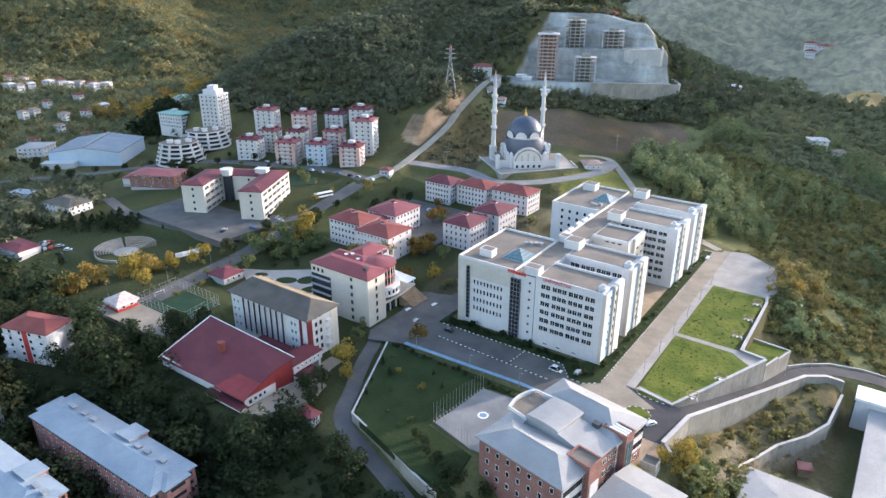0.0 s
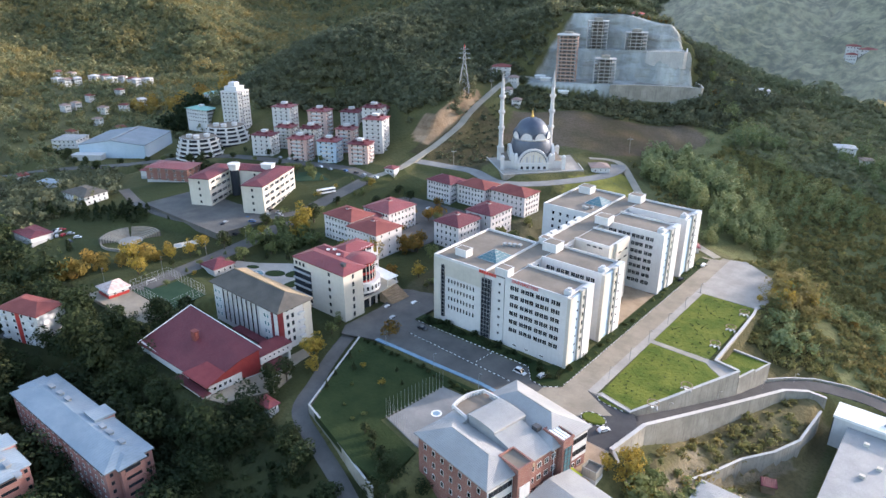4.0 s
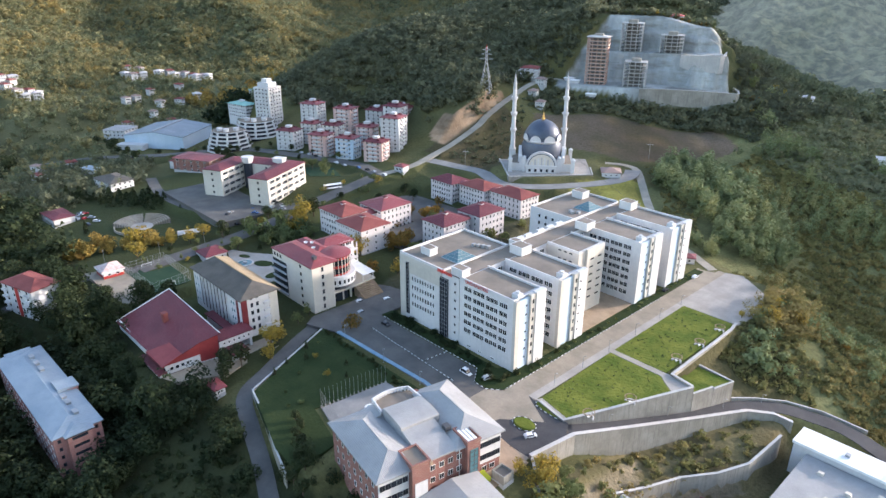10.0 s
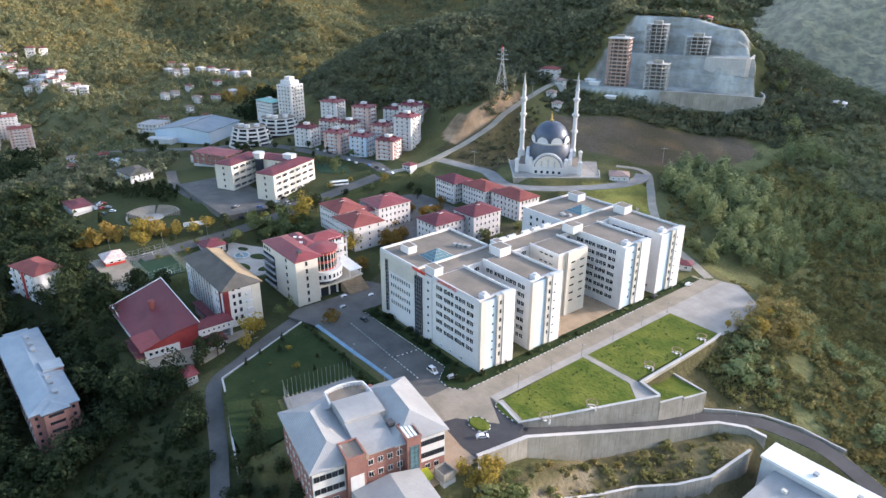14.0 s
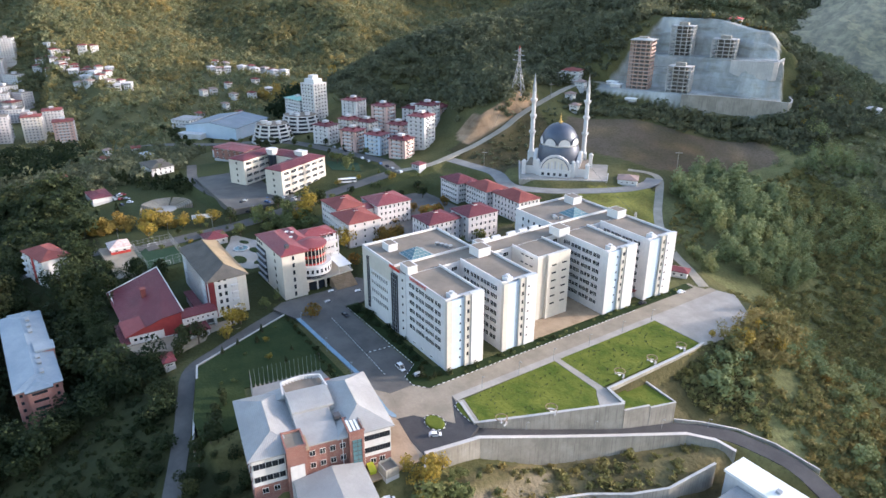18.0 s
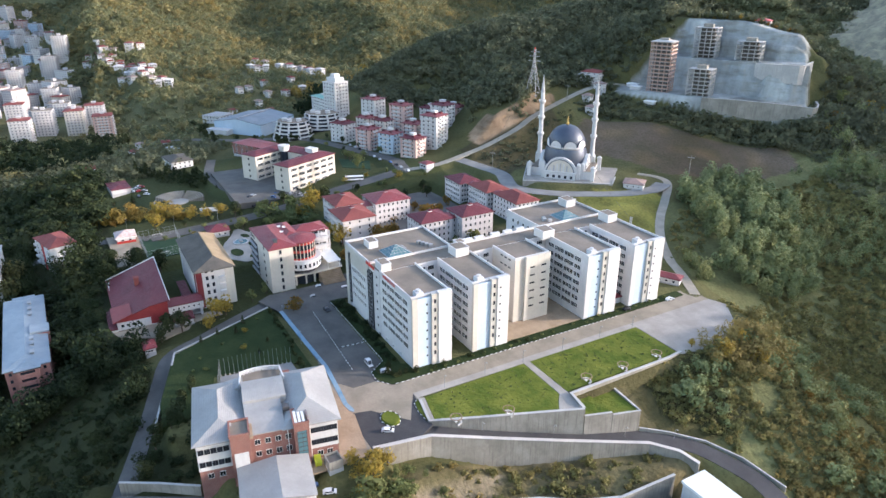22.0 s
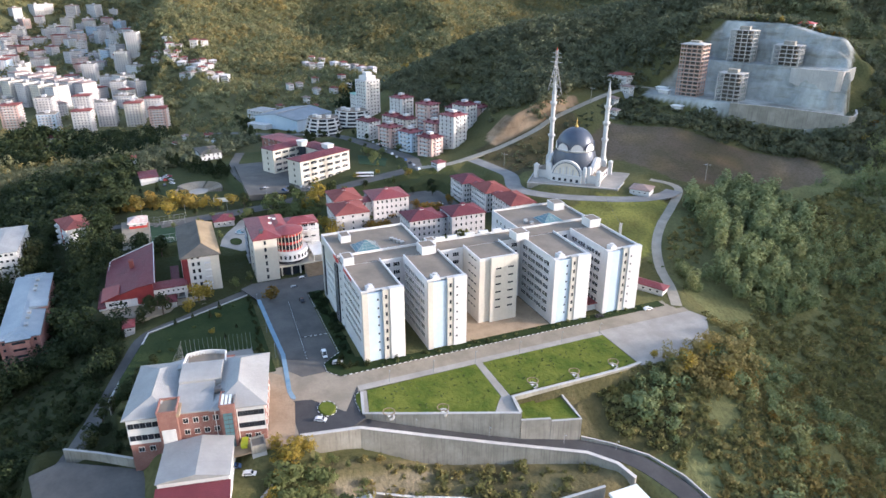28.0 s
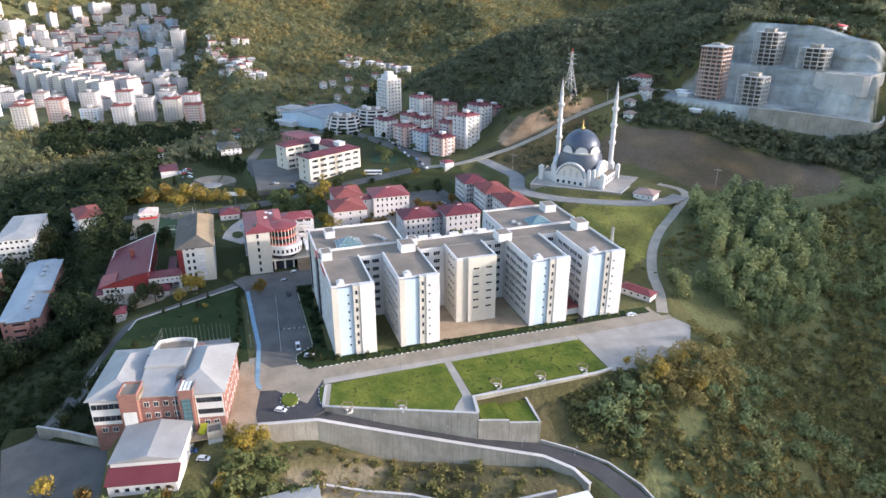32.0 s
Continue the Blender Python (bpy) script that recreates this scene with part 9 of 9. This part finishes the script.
wood("wood_autumn_far", [(-760, 380), (-620, 380), (-600, 420), (-640, 470), (-740, 470)], 12.0, 12.0, (200, 0.2, "round"), "leaf_autumn", "tall ochre trees on the valley floor", 47, 0.7, 0.35, (0.1, 1.0), 1.0)
wood("wood_east_trees", [(-130, 470), (-50, 464), (-20, 440), (60, 430), (120, 470), (60, 560), (-20, 600), (-110, 650), (-165, 640), (-160, 600), (-125, 560), (-150, 530)], 5.5, 8.0, (200, 0.1, "slim"), "leaf_grove", "scattered slender trees on the valley side", 56, 0.85, 0.35, (0.0, 1.0), 1.0, lambda x, y: (blotch(x, y, 0.05, 4.0) > 0.56) | (np.abs(side_of([(-60, 520), (-165, 600)], x, y)) < 9) & (y > 520) & (y < 600))
wood("wood_dark_park", [(-690, 0), (-684, 150), (-640, 172), (-560, 132), (-585, 10)], 7.5, 9.5, (150, 0.22, "round"), "leaf_dark", "dark trees of a park below the town", 57, 0.85, 0.35, (0.1, 0.9), 3.0)
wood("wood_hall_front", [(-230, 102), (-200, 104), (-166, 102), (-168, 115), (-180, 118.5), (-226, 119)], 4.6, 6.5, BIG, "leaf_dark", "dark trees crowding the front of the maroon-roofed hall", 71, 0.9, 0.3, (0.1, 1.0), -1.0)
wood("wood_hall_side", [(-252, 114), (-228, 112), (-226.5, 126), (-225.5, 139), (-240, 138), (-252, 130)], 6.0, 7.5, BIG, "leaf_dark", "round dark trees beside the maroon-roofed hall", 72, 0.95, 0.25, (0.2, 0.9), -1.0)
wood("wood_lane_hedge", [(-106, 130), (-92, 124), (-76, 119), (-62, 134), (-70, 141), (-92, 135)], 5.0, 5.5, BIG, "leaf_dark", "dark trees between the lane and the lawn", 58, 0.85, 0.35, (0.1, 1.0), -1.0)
wood("wood_spur_top", [(-37, 332), (-28, 330), (-14, 344), (-18, 366), (-36, 376), (-48, 374), (-42, 362)], 5.0, 7.5, (420, 0.12, "round"), "leaf_scrub", "green and yellow trees at the spur's edge", 48, 0.9, 0.3, (0.5, 1.0), 1.0)
wood("scrub_dip", [(-68, 378), (-52, 392), (-30, 414), (-14, 440), (80, 432), (50, 404), (-14, 404), (-40, 384), (-50, 366), (-58, 374)], 2.2, 2.2, (50, 0.32, "scrub"), "leaf_scrub", "olive scrub between the spur and the plantation", 49, 0.9, 0.45, (0.0, 0.7), 0.5)
wood("scrub_hollow", [(-64, 410), (-50, 388), (-30, 410), (-10, 404), (60, 404), (112, 422), (20, 436), (-30, 448), (-46, 462), (-70, 472), (-52, 442)], 2.6, 2.8, (50, 0.32, "scrub"), "leaf_scrub", "dark olive scrub below the plantation", 59, 0.9, 0.5, (0.0, 0.7), 0.5)
wood("scrub_track", [(-122, 404), (-108, 394), (-92, 392), (-96, 404), (-116, 424), (-150, 440), (-164, 468), (-176, 470), (-152, 446), (-136, 428)], 3.0, 2.2, (46, 0.33, "scrub"), "leaf_scrub", "weedy bank between the track and the plantation", 60, 0.7, 0.5, (0.1, 0.9), 0.5)
wood("wood_block_rear", [(-473, 372), (-440, 384), (-402, 406), (-366, 417), (-336, 402), (-318, 392), (-316, 412), (-380, 428), (-460, 400)], 5.0, 6.5, (90, 0.27, "round"), "leaf_hill", "trees behind the apartment blocks", 50, 0.9, 0.3, (0.0, 0.8), -1.0)
wood("wood_block_west", [(-167, 238), (-151, 238), (-151, 262), (-162, 300), (-164, 332), (-172, 332), (-172, 262)], 6.5, 5.0, (260, 0.18, "round"), "leaf_mid", "low trees behind the white block", 51, 0.6, 0.35, (0.2, 1.0), -1.0)
wood("wood_yard_edge", [(-96, 112), (-82, 100), (-40, 100), (-24, 112), (-18, 134), (-8, 124), (-30, 88), (-96, 84)], 6.0, 6.0, BIG, "leaf_dark", "dark trees round the lower yard", 52, 0.75, 0.4, (0.1, 1.0), 1.0)

# ---- single trees, hedges and shrubs ----
def make_tree(name, label, height, shape, material, seed, leaves=260, size=0.2, trunk=True, spread_=1.0, category="tree", tint=(0.0, 1.0)):
    """A tree with a tapered trunk, limbs and a loose crown, standing at the origin."""
    r = np.random.default_rng(seed)
    t = thing(name, 0, 0, -80, 0, label, category)
    bole = height * (0.28 if shape == "round" else 0.12)
    if trunk:
        s = Shape()
        s.turn(0, 0, [(0.035 * height, -0.6), (0.026 * height, bole), (0.012 * height, height * 0.75)], 7)
        for k in range(5):
            a = 2 * math.pi * k / 5 + r.random()
            q = height * (0.45 + 0.25 * r.random())
            s.beam((0, 0, bole * (0.9 + 0.25 * k / 5)), (0.24 * height * math.cos(a), 0.24 * height * math.sin(a), q), 0.018 * height)
        part("trunk", s, ["bark"], t)
    c = crown_template(leaves, size, shape, seed)
    hh = (height - bole * 0.7) / 2.1
    c = c * np.array((hh * spread_, hh * spread_, hh)) + np.array((0, 0, bole * 0.7))
    tn = np.clip(tint[0] + (tint[1] - tint[0]) * (0.3 + 0.5 * r.random(len(c))), 0, 1)
    ob = new("crown", leaf_mesh("crown", c, tn, material))
    ob.parent = t
    return t


KINDS = {
    "yellow": [make_tree("yellow_tree", "tree in bright yellow autumn leaf", h, "round", "leaf_yellow", 40 + i, 420, 0.14) for i, h in enumerate((8.5, 10.5, 7.0))],
    "rust": [make_tree("autumn_tree", "tree in rusty orange autumn leaf", h, "round", "leaf_orange", 50 + i, 400, 0.15) for i, h in enumerate((7.0, 9.0))],
    "green": [make_tree("green_tree", "leafy green tree with a round crown", h, "round", "leaf_mid", 60 + i, 420, 0.15) for i, h in enumerate((7.0, 9.0, 5.5))],
    "dark": [make_tree("dark_tree", "dark green broadleaf tree with a dense crown", h, "round", "leaf_dark", 70 + i, 440, 0.15) for i, h in enumerate((9.0, 12.0))],
    "fir": [make_tree("conifer", "dark green pointed conifer", h, "cone", "leaf_dark", 80 + i, 260, 0.17, True, 0.75) for i, h in enumerate((6.5, 9.0))],
    "shrub": [make_tree("shrub", "low rounded green shrub", h, "scrub", "leaf_dark", 90 + i, 120, 0.26, False, 1.1, "shrub", (0.2, 1.0)) for i, h in enumerate((1.8, 2.6))],
    "bush": [make_tree("garden_bush", "olive green garden bush", h, "scrub", "leaf_mid", 95 + i, 120, 0.26, False, 1.1, "shrub") for i, h in enumerate((1.6, 2.4))],
}
tr = random.Random(11)


def plant(kind, x, y, scale=1.0, z=None):
    src = tr.choice(KINDS[kind])
    k = scale * tr.uniform(0.85, 1.15)
    zz = (ground(x, y) if z is None else z) - 0.05
    ob = copy_thing(src, pose(x, y, zz, 0, 0, tr.uniform(0, 360)))
    ob.matrix_basis = pose(x, y, zz, 0, 0, tr.uniform(0, 360)) @ Matrix.Diagonal((k, k, k * tr.uniform(0.9, 1.1), 1))
    return ob


def plant_many(kind, spots, scale=1.0, z=None):
    for x, y in spots:
        plant(kind, x + tr.uniform(-1, 1), y + tr.uniform(-1, 1), scale, z)


plant_many("yellow", [(-164, 164), (-157, 159), (-216, 245), (-258, 238), (-266, 236), (-262, 243), (-270, 243), (-278, 226), (-292, 176), (-285, 156), (-286, 184), (-291, 194), (-304, 160), (-166, 168)], 1.0)
plant_many("yellow", [(-262, 240), (-268, 246)], 1.5)
plant_many("rust", [(-200, 269), (-195, 263), (-219, 309), (-203, 272), (-198, 258), (-221, 281), (-224, 287), (-230, 300), (-229, 321), (-206, 262), (-188, 236), (-150, 196)], 0.95)
plant_many("green", [(-229, 240), (-250, 236), (-254, 232), (-287, 221), (-270, 217), (-262, 224), (-246, 240), (-270, 230), (-276, 215), (-258, 216), (-252, 222), (-168, 240), (-164, 250), (-166, 262), (-172, 182), (-176, 190), (-214, 236), (-225, 270), (-262, 200), (-260, 190), (-236, 180), (-230, 176), (-184, 262), (-158, 300), (-160, 320), (-200, 296), (-212, 298)], 0.85)
plant_many("dark", [(-239, 138), (-253, 127), (-262, 119), (-246, 120), (-232, 118), (-228, 124), (-266, 110), (-232, 140), (-231, 150), (-160, 148), (-162, 142), (-158, 138), (-300, 105), (-250, 112), (-300, 120), (-312, 112), (-280, 200), (-285, 232), (-268, 255)], 1.0)
plant_many("fir", [(-255, 210), (-246, 216), (-330, 140), (-352, 150), (-360, 138), (-372, 190)], 0.8)
plant_many("dark", [(-470 + 12 * i, 300 - 6 * i + 4 * (i % 2)) for i in range(10)] + [(-440 + 10 * i, 276 - 2 * i) for i in range(9)] + [(-590 + 12 * i, 232 + (i % 3) * 3) for i in range(8)], 0.8)
plant_many("green", [(-350 + 9 * i, 300 + (i % 3) * 2) for i in range(5)] + [(-280, 310), (-276, 330), (-274, 300)], 0.8)
plant_many("yellow", [(-206, 239), (-203, 240), (-176, 243), (-224, 238)], 1.0)
plant_many("rust", [(-199, 262), (-197, 268), (-218, 300), (-214, 305)], 1.25)
plant_many("dark", [(-262, 300), (-258, 306), (-264, 322), (-250, 318)], 0.7)
plant_many("green", [(-269.5, 172), (-270, 180), (-270.5, 188), (-271, 196), (-271.5, 204), (-283, 205), (-284, 216), (-286, 236), (-288, 250)], 0.5)
# rim of the quarry and the trees beside its wall
for k in range(20):
    s_, d_ = -4 + 5.4 * k, 67.5 + 2.5 * math.sin(2.1 * k)
    plant("rust" if k in (12, 13, 15, 16) else "yellow" if k in (4, 6, 8) else "green", -270 + 0.9 * s_ - 0.436 * d_, 540 + 0.436 * s_ + 0.9 * d_, 0.65)
plant_many("yellow", [(-173, 628), (-168, 655), (-162, 668), (-157, 592)], 0.8)
plant_many("rust", [(-166, 612), (-164, 618)], 0.8)
plant_many("green", [(-180, 640), (-176, 634), (-184, 652), (-172, 645), (-160, 640), (-152, 650), (-166, 600), (-158, 606)], 1.1)
# spur edge, beside the square
plant_many("yellow", [(-28, 337), (-20, 350)], 0.8)
plant_many("yellow", [(-37, 343), (-33, 354), (-38, 331)], 0.6)
plant_many("rust", [(-24, 330), (-2, 358)], 0.5)
# hedge and bushes round the white block
plant_many("shrub", [(-89, 217), (-87, 213), (-84, 209), (-82, 213), (-80, 217), (-78, 213), (-79, 222), (-77, 228), (-77, 234), (-77.5, 246), (-77, 252), (-77.5, 268), (-77, 274)], 1.2, 0.2)
plant_many("fir", [(-82, 211), (-79, 215), (-85, 214)], 0.5, 0.2)
plant_many("bush", [(-77, 300 + 5 * i) for i in range(12)] + [(-76.5, 222 + 6 * i) for i in range(12)], 0.8, 0.2)
# lawn below the car park
plant_many("shrub", [(-156 + 3.4 * i, 186 - 0.12 * i) for i in range(20)], 0.9, 0.2)
plant_many("fir", [(-146, 160), (-143, 167), (-150, 172), (-129, 177), (-120, 172), (-141, 152)], 0.45, 0.2)
plant_many("yellow", [(-141, 170), (-127, 166)], 0.3, 0.2)
plant_many("dark", [(-112 + 4.5 * i, 143 - 2.6 * i + (i % 2) * 2) for i in range(8)], 0.55, -0.4)
plant_many("bush", [(-150, 178), (-135, 160), (-128, 150), (-120, 146), (-118, 150), (-95, 184), (-100, 185), (-104, 185)], 0.9, 0.2)
# garden tufts
for ring in ([(-61, 218), (-49, 215), (-38, 244), (-38, 259), (-61, 260)], [(-61.5, 266), (-40, 266), (-39.5, 320), (-61.5, 320)]):
    tufts = wood("garden_tufts", ring, 2.1, 0.55, (26, 0.4, "scrub"), "leaf_mid", "rough grass tufts on the garden lawn", 31, 0.75, 0.5, (0.0, 0.7), -60.0)
    tufts.location.z = 0.3
# lower bank
plant_many("yellow", [(-38, 185), (-36, 190), (-40, 180), (-35, 181), (-33, 184), (-30, 178), (-26, 184), (-25, 176), (-20, 180)], 0.75)
plant_many("green", [(-35, 196), (-32, 201), (-34, 190), (-28, 195), (-22, 190), (-26, 205)], 0.6)
plant_many("rust", [(-16, 170), (-20, 160), (-14, 150), (-10, 165), (-18, 140), (-30, 134), (-25, 128)], 0.8)
plant_many("yellow", [(-12, 156), (-16, 134), (-36, 122)], 0.9)
# street trees
for a, b in zip(LINES["campus_road"][2::5], LINES["campus_road"][4::5]):
    e = (b - a).normalized()
    for side_ in (-8.5, 8.5):
        plant(tr.choice(["green", "green", "dark", "yellow"]), a.x - e.y * side_, a.y + e.x * side_, 0.55)
for a, b in zip(LINES["town_road"][20:90:7], LINES["town_road"][22:92:7]):
    e = (b - a).normalized()
    for side_ in (-8.0, 8.0):
        plant(tr.choice(["green", "dark"]), a.x - e.y * side_, a.y + e.x * side_, 0.6)
# mosque meadow and track
plant_many("bush", [(-112, 380), (-116, 376), (-122, 382), (-108, 384), (-130, 384), (-140, 380), (-150, 376), (-104, 388)], 1.0)
plant_many("green", [(-100, 394), (-92, 390), (-84, 385), (-110, 400)], 0.6)
for group_ in KINDS.values():
    for src in group_:
        for o in list(src.children_recursive) + [src]:
            bpy.data.objects.remove(o)
